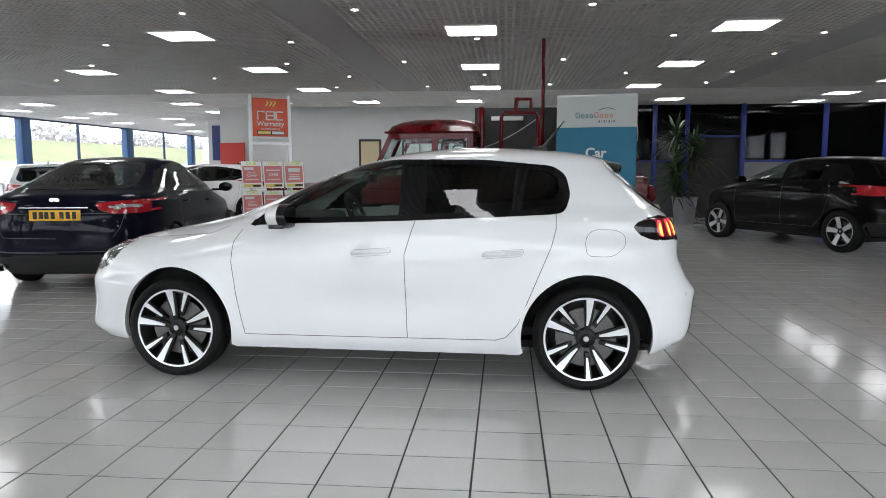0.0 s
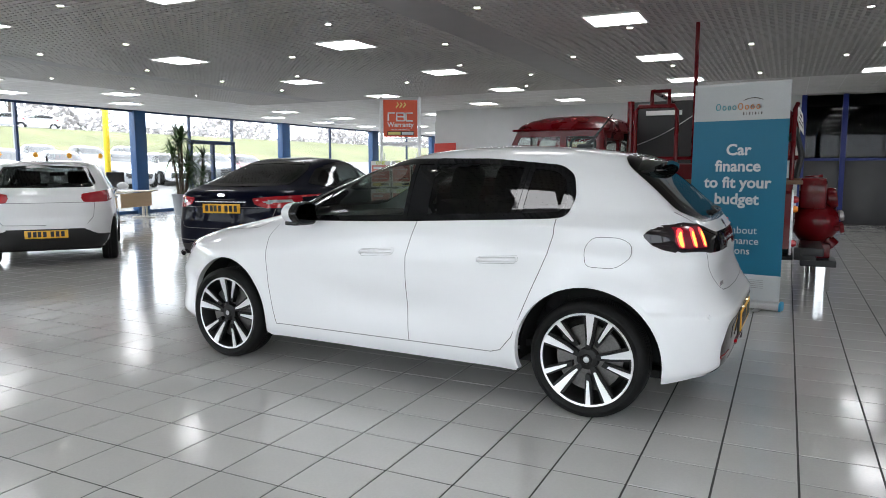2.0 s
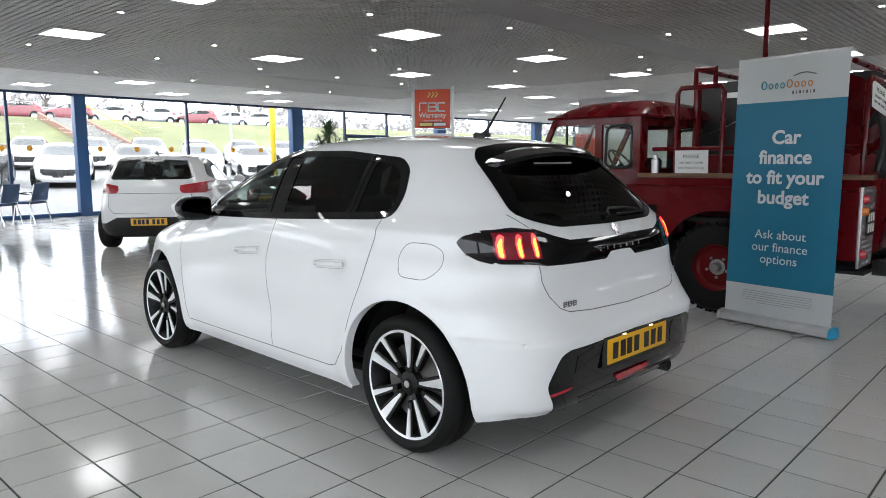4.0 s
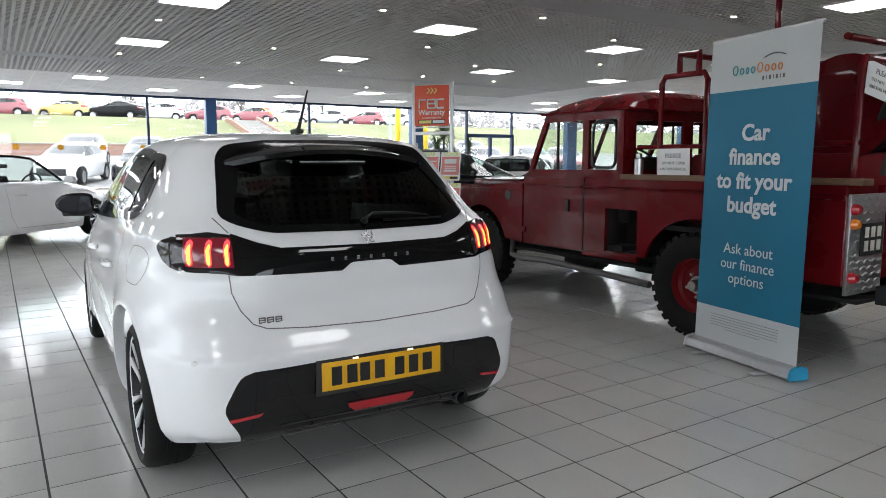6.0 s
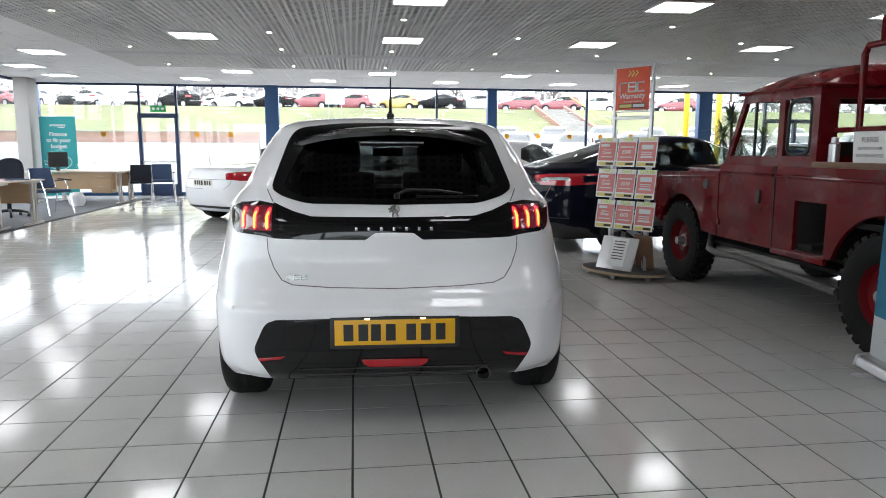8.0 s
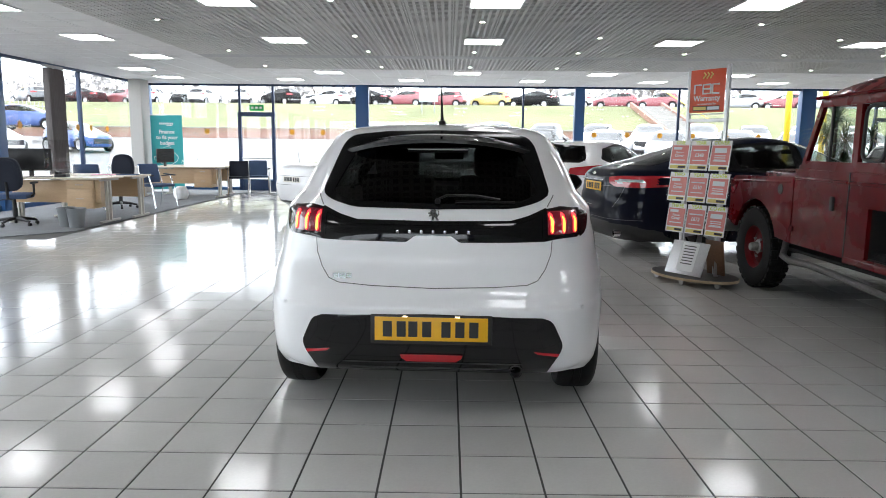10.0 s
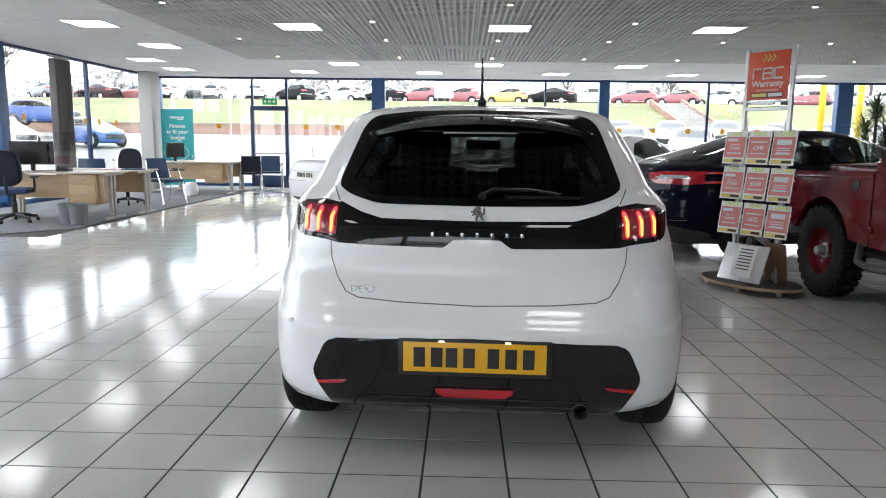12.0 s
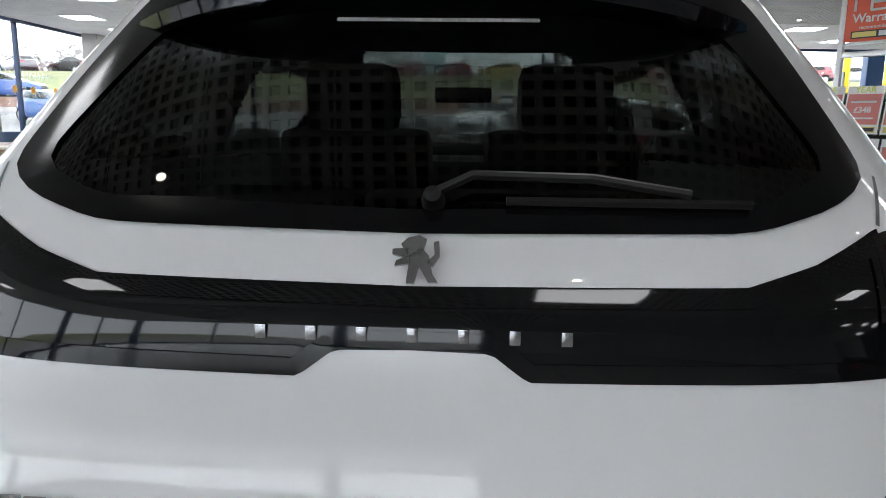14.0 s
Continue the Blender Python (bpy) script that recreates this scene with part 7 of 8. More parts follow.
def card_stand(m):
    st = thing("display_stand", m, "freestanding warranty price stand with red cards on a wheeled wooden base", "display stand")
    el = [(0.47 * math.cos(a), 0.31 * math.sin(a)) for a in np.linspace(0, 2 * math.pi, 40)[:-1]]
    part("base_board", Geo().prism(el, 0.055, 0.080, "z"), BOARD, st)
    part("base_top", Geo().prism([(a * 0.985, b * 0.985) for a, b in el], 0.080, 0.083, "z"), DARK_TOP, st)
    for x, y in ((-0.36, -0.12), (0.36, -0.12), (-0.2, 0.2), (0.2, 0.2), (0.05, -0.25)):
        part("castor", Geo().lathe([(0.0005, 0.012), (0.026, 0.012), (0.028, 0.0), (0.026, -0.012), (0.0005, -0.012)], pose(x, y, 0.028, 90), 16), GREY_PIPE, st)
    for s in (-1, 1):
        part("post", Geo().box((s * 0.215, 0.05, 1.10), (0.035, 0.035, 2.04), 0.008), ALU, st)
        part("inner_post", Geo().box((s * 0.18, 0.05, 0.80), (0.012, 0.012, 1.40), 0.003), ALU, st)
    part("cross_bar", Geo().box((0, 0.05, 1.60), (0.40, 0.03, 0.035), 0.006), ALU, st)
    part("cross_bar", Geo().box((0, 0.05, 1.66), (0.40, 0.02, 0.012), 0.003), ALU, st)
    head = part("header_sign", Geo().box((0, 0.03, 1.88), (0.385, 0.012, 0.41), 0.003), ORANGE_RED, st, "orange-red warranty sign")
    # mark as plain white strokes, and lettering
    for x, w in ((-0.10, 0.075), (0.0, 0.085), (0.10, 0.075)):
        g = Geo().tube([(x - w / 2, 0.022, 1.855), (x - w / 2, 0.022, 1.94), (x + w / 2, 0.022, 1.94)], 0.009, 6)
        if x == 0.0:
            g.tube([(x + w / 2, 0.022, 1.94), (x + w / 2, 0.022, 1.855), (x - w / 2, 0.022, 1.855), (x - w / 2, 0.022, 1.90), (x + w / 2, 0.022, 1.90)], 0.009, 6)
        elif x > 0:
            g.tube([(x - w / 2, 0.022, 1.855), (x + w / 2, 0.022, 1.855)], 0.009, 6)
        part("mark", g, LETTER, head)
    for k in range(3):
        part("mark", Geo().tube([(-0.05 + 0.04 * k, 0.022, 2.0), (-0.02 + 0.04 * k, 0.022, 2.035), (-0.04 + 0.04 * k, 0.022, 2.055)], 0.008, 5), YELLOW, head)
    words("Warranty", 0.075, pose(0, 0.0225, 1.81, 90), LETTER, head, 0.0012)
    words("recommended by", 0.030, pose(0, 0.0225, 1.757, 90), LETTER, head)
    part("mark", Geo().box((0, 0.0225, 1.715), (0.30, 0.003, 0.045)), INK, head, smooth=0)
    part("mark", Geo().box((-0.07, 0.0205, 1.715), (0.14, 0.003, 0.030)), YELLOW, head, smooth=0)
    part("mark", Geo().box((0.08, 0.0205, 1.715), (0.13, 0.003, 0.030)), LETTER, head, smooth=0)
    rows = ((1.26, ("ONE", "YEAR", "COVER"), "£348"), (0.945, ("TWO", "YEAR", "COVER"), "£510"), (0.63, ("THREE", "YEAR", "COVER"), "£672"))
    for z, top, price in rows:
        m2 = pose(0, -0.03, z, -9, 0, 0)
        holder = part("card_holder", Geo().box((0, 0.004, 0), (0.70, 0.004, 0.30), 0.001), ACRYLIC, st)
        holder.matrix_basis = m2
        for k in range(3):
            x = (k - 1) * 0.232
            card = part("price_card", Geo().box((x, 0, 0), (0.215, 0.002, 0.29)), PAPER, st, smooth=0)
            card.matrix_basis = m2
            part("heading", Geo().box((x, -0.002, 0.122), (0.205, 0.002, 0.040)), PAPER, card, smooth=0)
            words(top[k], 0.052, pose(x, -0.0035, 0.122, 90), LIME, card, 0.001)
            part("red_block", Geo().box((x, -0.002, 0.005), (0.195, 0.002, 0.185)), CARD_RED_GLARE, card, smooth=0)
            part("footer", Geo().box((x, -0.002, -0.118), (0.185, 0.002, 0.034)), YELLOW, card, smooth=0)
            part("footer", Geo().box((x + 0.045, -0.0035, -0.118), (0.085, 0.002, 0.022)), INK, card, smooth=0)
            if k == 0:
                part("mark", Geo().box((x - 0.03, -0.0035, 0.068), (0.10, 0.002, 0.026)), LETTER, card, smooth=0)
                words("Cover", 0.042, pose(x, -0.0035, -0.005, 90), LETTER, card, 0.001)
                words("Platinum", 0.026, pose(x, -0.0035, 0.026, 90), LETTER, card)
            elif k == 1:
                words(price, 0.050, pose(x, -0.0035, 0.0, 90), LETTER, card, 0.001)
                part("small_print", Geo().box((x, -0.0035, 0.05), (0.15, 0.002, 0.012)), LETTER, card, smooth=0)
            else:
                part("mark", Geo().box((x, -0.0035, 0.05), (0.13, 0.002, 0.045)), LETTER, card, smooth=0)
                for j in range(3):
                    part("small_print", Geo().box((x, -0.0035, 0.0 - 0.02 * j), (0.12, 0.002, 0.008)), LETTER, card, smooth=0)
            part("small_print", Geo().box((x, -0.0035, -0.05), (0.14, 0.002, 0.010)), LETTER, card, smooth=0)
    rack = part("brochure_rack", Geo().box((0, 0, 0), (0.42, 0.012, 0.34), 0.003), ALU, st)
    rack.matrix_basis = pose(0, -0.12, 0.25, -22)
    sheet = part("leaflet", Geo().box((0.01, -0.009, 0.01), (0.19, 0.003, 0.29)), PAPER, rack, smooth=0)
    for j in range(7):
        part("small_print", Geo().box((0.01, -0.012, 0.12 - 0.03 * j), (0.13, 0.002, 0.010)), PAPER_INK, sheet, smooth=0)
    part("back_board", Geo().box((0.20, 0.10, 0.26), (0.22, 0.014, 0.34), 0.003, pose(0, 0, 0, 8, 0, -8)), WOOD_PLANK, st)
    return st


card_stand(pose(-2.47, 7.36, 0, 0, 0, 34))

# ---- plants ----
LEAF = mat("palm_leaf", (0.035, 0.075, 0.020), 0.45, grain=0.2, grain_scale=8, blotch=0.3, blotch_scale=2)
BARK = mat("palm_bark", (0.10, 0.075, 0.05), 0.85, grain=0.4, grain_scale=60, bump=0.6)
POT = mat("grey_planter", (0.30, 0.31, 0.33), 0.4, blotch=0.06)
POT_WHITE = mat("white_planter", (0.60, 0.60, 0.60), 0.35)
SOIL = mat("potting_soil", (0.03, 0.022, 0.015), 0.95, grain=0.5, grain_scale=80, bump=0.8)


def palm(m, seed, height, pot, label, heads):
    """Yucca-like pot plant: canes with tufts of many narrow arching leaves."""
    r = random.Random(seed)
    pl = thing("potted_plant", m, label, "potted plant")
    part("pot", Geo().lathe([(0.15, 0.0), (0.155, 0.0), (0.21, 0.44), (0.225, 0.46), (0.20, 0.46), (0.19, 0.40), (0.0005, 0.40)], None, 28), pot, pl)
    part("soil", Geo().lathe([(0.0005, 0.41), (0.192, 0.405)], None, 20), SOIL, pl)
    leaves = Geo()
    for k in range(heads):
        h0 = height * (0.34 + 0.50 * k / max(1, heads - 1)) + r.uniform(-0.05, 0.05)
        a0 = r.uniform(0, 6.28)
        bx, by = 0.07 * math.cos(a0), 0.07 * math.sin(a0)
        tx, ty = bx * 2.4, by * 2.4
        part("stem", Geo().tube([(bx, by, 0.38), (bx * 1.5, by * 1.5, 0.38 + (h0 - 0.38) * 0.5), (tx, ty, h0)], [0.032, 0.027, 0.022], 8), BARK, pl)
        for i in range(72):
            a, up = r.uniform(0, 6.28), r.uniform(-0.25, 1.35)
            ln = r.uniform(0.36, 0.62)
            base = Vector((tx, ty, h0 - 0.10 + r.uniform(0, 0.26)))
            d = Vector((math.cos(a) * math.cos(up), math.sin(a) * math.cos(up), math.sin(up)))
            side = d.cross(Vector((0, 0, 1))).normalized()
            pts, wd = [], []
            for t in (0, 0.25, 0.5, 0.75, 1.0):
                pts.append(base + d * ln * t + Vector((0, 0, -0.30 * ln * t * t * (0.6 + math.cos(up)))))
                wd.append(0.020 * (0.5 + 1.6 * t) * (1 - t) + 0.0012)
            vs = []
            for p, w in zip(pts, wd):
                vs += [p - side * w, p + Vector((0, 0, -0.25 * w)), p + side * w]
            leaves.add(vs, [f for q in range(4) for f in ((3 * q, 3 * q + 1, 3 * q + 4, 3 * q + 3), (3 * q + 1, 3 * q + 2, 3 * q + 5, 3 * q + 4))])
    part("foliage", leaves, LEAF, pl, smooth=60)
    return pl


palm(pose(4.30, 16.8, 0) @ Matrix.Scale(1.38, 4), 3, 1.72, POT, "tall green yucca plant in a grey planter by the dark partition", 6)
palm(pose(-13.9, 14.9, 0, 0, 0, 30) @ Matrix.Scale(1.3, 4), 7, 1.95, POT, "tall green yucca plant in a grey planter beside the window", 6)
palm(pose(-14.3, 15.9, 0, 0, 0, 200), 9, 1.9, POT_WHITE, "green yucca plant in a pale planter beside the window", 3)

# ---- sales desks ----
BEECH = mat("beech_veneer", (0.50, 0.345, 0.20), 0.42, grain=0.12, grain_scale=30, blotch=0.05, stretch=(1, 1, 8))
BEECH_TOP = mat("pale_beech_top", (0.60, 0.52, 0.42), 0.4, grain=0.06, grain_scale=30, stretch=(8, 1, 1))
LEG_GREY = mat("cream_grey_steel", (0.48, 0.46, 0.42), 0.45)
CHAIR_BLUE = mat("blue_chair_fabric", (0.05, 0.085, 0.16), 0.9, grain=0.3, grain_scale=300, bump=0.3)
CHAIR_NAVY = mat("navy_chair_fabric", (0.014, 0.018, 0.030), 0.9, grain=0.3, grain_scale=300, bump=0.3)
MONITOR = mat("black_monitor", (0.01, 0.01, 0.011), 0.25)
BIN_GREY = mat("grey_bin_plastic", (0.20, 0.21, 0.22), 0.45)
MAGENTA = mat("magenta_folder", (0.55, 0.03, 0.20), 0.5)
CLEAR_PLASTIC = mat("white_carrier_bag", (0.75, 0.75, 0.75), 0.4, grain=0.1, grain_scale=20, bump=0.5)


def desk(m, w, d, drawers, label):
    """Office desk, its front modesty panel towards +x, long side along y."""
    dk = thing("desk", m, label, "desk", "sales desks")
    part("desktop", Geo().box((0, 0, 0.735), (d, w, 0.026), 0.006), BEECH_TOP, dk)
    part("modesty_panel", Geo().box((d * 0.32, 0, 0.52), (0.018, w - 0.16, 0.36), 0.003), BEECH, dk)
    for s in (-1, 1):
        part("leg_post", Geo().box((0, s * (w / 2 - 0.06), 0.38), (0.06, 0.045, 0.68), 0.008), LEG_GREY, dk)
        part("leg_post", Geo().box((0.10, s * (w / 2 - 0.06), 0.38), (0.05, 0.045, 0.68), 0.008), LEG_GREY, dk)
        part("foot_bar", Geo().box((0.02, s * (w / 2 - 0.06), 0.025), (d * 0.82, 0.055, 0.035), 0.01), LEG_GREY, dk)
        part("top_bar", Geo().box((0, s * (w / 2 - 0.06), 0.705), (d * 0.75, 0.045, 0.03), 0.006), LEG_GREY, dk)
    if drawers:
        y = w / 2 - 0.38
        part("drawer_unit", Geo().box((d * 0.16, y, 0.48), (d * 0.50, 0.44, 0.46), 0.005), BEECH, dk)
        for z, hh in ((0.635, 0.13), (0.41, 0.29)):
            dr = part("drawer", Geo().box((d * 0.42, y, z), (0.016, 0.41, hh), 0.004), BEECH, dk)
            part("handle", Geo().tube([(d * 0.43, y - 0.06, z), (d * 0.43 + 0.02, y - 0.045, z), (d * 0.43 + 0.02, y + 0.045, z), (d * 0.43, y + 0.06, z)], 0.005, 6), SILVER, dr)
    return dk


def office_chair(m, fabric, label):
    ch = thing("office_chair", m, label, "office chair")
    part("seat", Geo().box((0, 0, 0.47), (0.46, 0.48, 0.085), 0.035), CHAIR_BLUE, ch)
    back = Geo().prism(rounded([(-0.20, 0.0), (0.20, 0.0), (0.225, 0.30), (0.16, 0.52), (-0.16, 0.52), (-0.225, 0.30)], 0.15, 7), -0.03, 0.03, "x", pose(-0.24, 0, 0.56, 0, -8, 0))
    back.prism(rounded([(-0.17, 0.03), (0.17, 0.03), (0.19, 0.30), (0.13, 0.49), (-0.13, 0.49), (-0.19, 0.30)], 0.13, 7), -0.048, 0.048, "x", pose(-0.24, 0, 0.56, 0, -8, 0))
    part("backrest", back, fabric, ch, smooth=60)
    part("back_bar", Geo().tube([(-0.10, 0, 0.42), (-0.28, 0, 0.44), (-0.30, 0, 0.70)], 0.022, 8), INK, ch)
    part("gas_lift", Geo().cyl((0, 0, 0.10), (0, 0, 0.44), 0.028).cyl((0, 0, 0.10), (0, 0, 0.28), 0.038), INK, ch)
    for s in (-1, 1):
        part("armrest", Geo().tube([(0.0, s * 0.24, 0.46), (0.0, s * 0.29, 0.50), (0.0, s * 0.29, 0.66)], 0.018, 8).box((0.02, s * 0.29, 0.675), (0.24, 0.06, 0.03), 0.013), INK, ch)
    part("lever", Geo().tube([(0.05, 0.1, 0.41), (0.08, 0.28, 0.39)], 0.008, 6), INK, ch)
    for k in range(5):
        a = k * 2 * math.pi / 5 + 0.3
        leg = part("base_leg", Geo().tube([(0.03 * math.cos(a), 0.03 * math.sin(a), 0.115), (0.18 * math.cos(a), 0.18 * math.sin(a), 0.10), (0.31 * math.cos(a), 0.31 * math.sin(a), 0.07)], [0.03, 0.024, 0.018], 8), INK, ch)
        part("castor", Geo().lathe([(0.0005, 0.022), (0.026, 0.020), (0.029, 0.0), (0.026, -0.020), (0.0005, -0.022)], pose(0.31 * math.cos(a), 0.31 * math.sin(a), 0.029, 90, 0, math.degrees(a)), 16), INK, leg)
    return ch


def visitor_chair(m, fabric, label):
    ch = thing("visitor_chair", m, label, "chair", "visitor chairs")
    part("seat", Geo().box((0.02, 0, 0.45), (0.45, 0.48, 0.06), 0.026), fabric, ch)
    part("backrest", Geo().box((0, 0, 0.19), (0.055, 0.46, 0.40), 0.026, pose(-0.23, 0, 0.50, 0, -12, 0)), fabric, ch)
    for s in (-1, 1):
        part("leg", Geo().tube([(0.25, s * 0.27, 0.0), (0.16, s * 0.26, 0.42), (0.06, s * 0.26, 0.66)], 0.0125, 8), CHROME, ch)
        part("leg", Geo().tube([(-0.30, s * 0.27, 0.0), (-0.18, s * 0.26, 0.40), (-0.24, s * 0.245, 0.62), (-0.30, s * 0.22, 0.85)], 0.0125, 8), CHROME, ch)
        part("armrest", Geo().box((0.0, s * 0.27, 0.665), (0.36, 0.045, 0.028), 0.012, pose(0, 0, 0, 0, 3, 0)), INK, ch)
        part("arm_bar", Geo().tube([(0.10, s * 0.265, 0.655), (-0.20, s * 0.25, 0.63)], 0.010, 6), INK, ch)
    return ch


def monitor(m, w, h, label):
    mo = thing("monitor", m, label, "monitor")
    part("stand_foot", Geo().lathe([(0.0005, 0.012), (0.11, 0.010), (0.12, 0.0)], None, 24), INK, mo)
    part("stand_neck", Geo().box((-0.02, 0, 0.12), (0.03, 0.07, 0.24), 0.008), INK, mo)
    part("case", Geo().box((0, 0, 0.10 + h / 2), (0.035, w, h), 0.008), MONITOR, mo)
    part("screen", Geo().box((0.0185, 0, 0.105 + h / 2), (0.002, w - 0.03, h - 0.035)), MONITOR, mo, smooth=0)
    return mo


desk(pose(-7.12, -1.5, 0.012), 1.60, 0.80, True, "beech office desk with drawers, papers and a monitor on it")
desk(pose(-8.02, -1.35, 0.012, 0, 0, 180), 1.50, 0.78, False, "beech office desk joined back to back")
desk(pose(-12.8, -1.7, 0.012), 2.0, 0.80, True, "long beech office desk by the glazed door")
desk(pose(-13.7, -1.6, 0.012, 0, 0, 180), 1.7, 0.78, False, "beech office desk beside the window")
desk(pose(-13.7, 12.9, 0.0, 0, 0, 20), 1.6, 0.80, False, "brown office desk near the entrance")
monitor(pose(-7.25, -2.12, 0.748, 0, 0, 25), 0.62, 0.37, "black computer monitor on a beech desk")
monitor(pose(-12.8, -2.1, 0.748, 0, 0, 60), 0.50, 0.34, "grey computer monitor on a far desk")
monitor(pose(-13.6, 12.5, 0.748, 0, 0, 10), 0.60, 0.38, "black computer monitor on the entrance desk")
office_chair(pose(-6.5, -1.98, 0.012, 0, 0, 195), CHAIR_NAVY, "dark swivel office chair with a blue seat")
office_chair(pose(-9.6, -1.75, 0.012, 0, 0, 10), CHAIR_NAVY, "dark swivel office chair behind the desk")
visitor_chair(pose(-10.0, -1.15, 0.012, 0, 0, 60), CHAIR_BLUE, "blue fabric visitor chair with chrome legs")
visitor_chair(pose(-9.2, -2.2, 0.012, 0, 0, 30), CHAIR_BLUE, "blue fabric visitor chair with chrome legs behind a desk")
visitor_chair(pose(-13.6, -0.55, 0.012, 0, 0, 200), CHAIR_NAVY, "black fabric visitor chair with chrome legs")
visitor_chair(pose(-14.3, -0.2, 0.012, 0, 0, 190), CHAIR_BLUE, "blue fabric visitor chair beside the glazed door")
visitor_chair(pose(-14.1, 6.3, 0, 0, 0, 215), CHAIR_BLUE, "blue fabric visitor chair by the window")
visitor_chair(pose(-14.5, 7.0, 0, 0, 0, 215), CHAIR_BLUE, "blue fabric visitor chair against the window")
table = thing("side_table", pose(-13.9, 5.65, 0), "small square pale wood side table", "side table")
part("tabletop", Geo().box((0, 0, 0.70), (0.6, 0.6, 0.03), 0.006), BEECH_TOP, table)
for sx in (-1, 1):
    for sy in (-1, 1):
        part("leg", Geo().box((sx * 0.26, sy * 0.26, 0.343), (0.05, 0.05, 0.685), 0.006), BEECH, table)


def bucket(m=None):
    b = thing("waste_bin", m, "grey plastic waste bin", "bin", "waste bins")
    part("bucket", Geo().lathe([(0.0005, 0.004), (0.105, 0.004), (0.140, 0.29), (0.148, 0.30), (0.146, 0.305), (0.134, 0.295), (0.100, 0.012), (0.0005, 0.012)], None, 28), BIN_GREY, b)
    return b


place_all(bucket, [pose(-6.30, -0.90, 0.012), pose(-6.42, -1.12, 0.012)])
bag = thing("carrier_bag", pose(-12.0, -1.45, 0.012), "crumpled white carrier bag on the carpet", "bag")
rb = random.Random(8)
prof = [(0.0005, 0.0), (0.14, 0.0), (0.17, 0.08), (0.16, 0.20), (0.11, 0.28), (0.05, 0.30)]
g = Geo().lathe(prof, None, 14)
g.v = [(x * rb.uniform(0.8, 1.15), y * rb.uniform(0.8, 1.15), max(0, z + rb.uniform(-0.02, 0.02))) for x, y, z in g.v]
part("bag", g, CLEAR_PLASTIC, bag, smooth=60)


def perspex(m, w, h, label):
    sc = thing("desk_screen", m, label, "desk screen")
    part("sheet", Geo().box((0, 0, h / 2), (0.006, w, h), 0.001), ACRYLIC, sc, smooth=0)
    part("foot", Geo().box((0, -w * 0.35, 0.006), (0.16, 0.02, 0.012), 0.003).box((0, w * 0.35, 0.006), (0.16, 0.02, 0.012), 0.003), ACRYLIC, sc, smooth=0)
    return sc


perspex(pose(-7.55, -1.30, 0.748), 0.75, 0.42, "clear acrylic screen on a desk")
perspex(pose(-7.55, -1.80, 0.748, 0, 0, 70), 0.60, 0.62, "tall clear acrylic screen on a desk")
for i, (x, y, a) in enumerate(((-7.05, -1.25, 10), (-7.0, -0.92, -20), (-7.97, -1.0, 5), (-12.7, -1.4, 12), (-12.9, -2.5, 30))):
    pp = thing("paper_stack", pose(x, y, 0.748, 0, 0, a), "loose white papers on a desk", "papers", "desk papers")
    part("sheet", Geo().box((0, 0, 0.004), (0.21, 0.30, 0.008), 0.001), PAPER, pp)
    part("sheet", Geo().box((0.02, 0.01, 0.011), (0.21, 0.30, 0.004), 0.0, pose(0, 0, 0, 0, 0, 14)), PAPER, pp)
fo = thing("folder", pose(-7.92, -1.2, 0.748, 0, 0, 25), "magenta card folder on a desk", "folder")
part("cover", Geo().box((0, 0, 0.008), (0.24, 0.46, 0.016), 0.003), MAGENTA, fo)
fo2 = thing("folder", pose(-7.9, -0.8, 0.748, 0, 0, 5), "dark blue folder on a desk", "folder")
part("cover", Geo().box((0, 0, 0.015), (0.24, 0.32, 0.03), 0.004), CHAIR_BLUE, fo2)
kb = thing("keyboard", pose(-6.88, -1.8, 0.748, 0, 0, 20), "black keyboard on a desk", "keyboard")
part("case", Geo().box((0, 0, 0.012), (0.15, 0.44, 0.022), 0.005), INK, kb)
ph = thing("telephone", pose(-6.97, -1.45, 0.748, 0, 0, 10), "black desk telephone on a beech desk", "telephone")
part("body", Geo().box((0, 0, 0.03), (0.20, 0.18, 0.06), 0.012), INK, ph)
part("handset", Geo().tube([(-0.08, -0.06, 0.08), (0, -0.06, 0.095), (0.08, -0.06, 0.08)], [0.025, 0.015, 0.025], 8), INK, ph)
for x, y, hgt in ((-7.2, -0.78, 0.20), (-12.9, -1.35, 0.22), (-12.6, -1.6, 0.16)):
    bt = thing("bottle", pose(x, y, 0.748), "clear hand-gel bottle on a desk", "bottle", "desk bottles")
    part("body", Geo().lathe([(0.0005, 0.0), (0.032, 0.0), (0.034, hgt * 0.6), (0.014, hgt * 0.8), (0.014, hgt * 0.86)], None, 16), ACRYLIC, bt)
    part("pump", Geo().cyl((0, 0, hgt * 0.86), (0, 0, hgt), 0.010).box((0.015, 0, hgt), (0.05, 0.014, 0.012), 0.003), PAPER, bt)

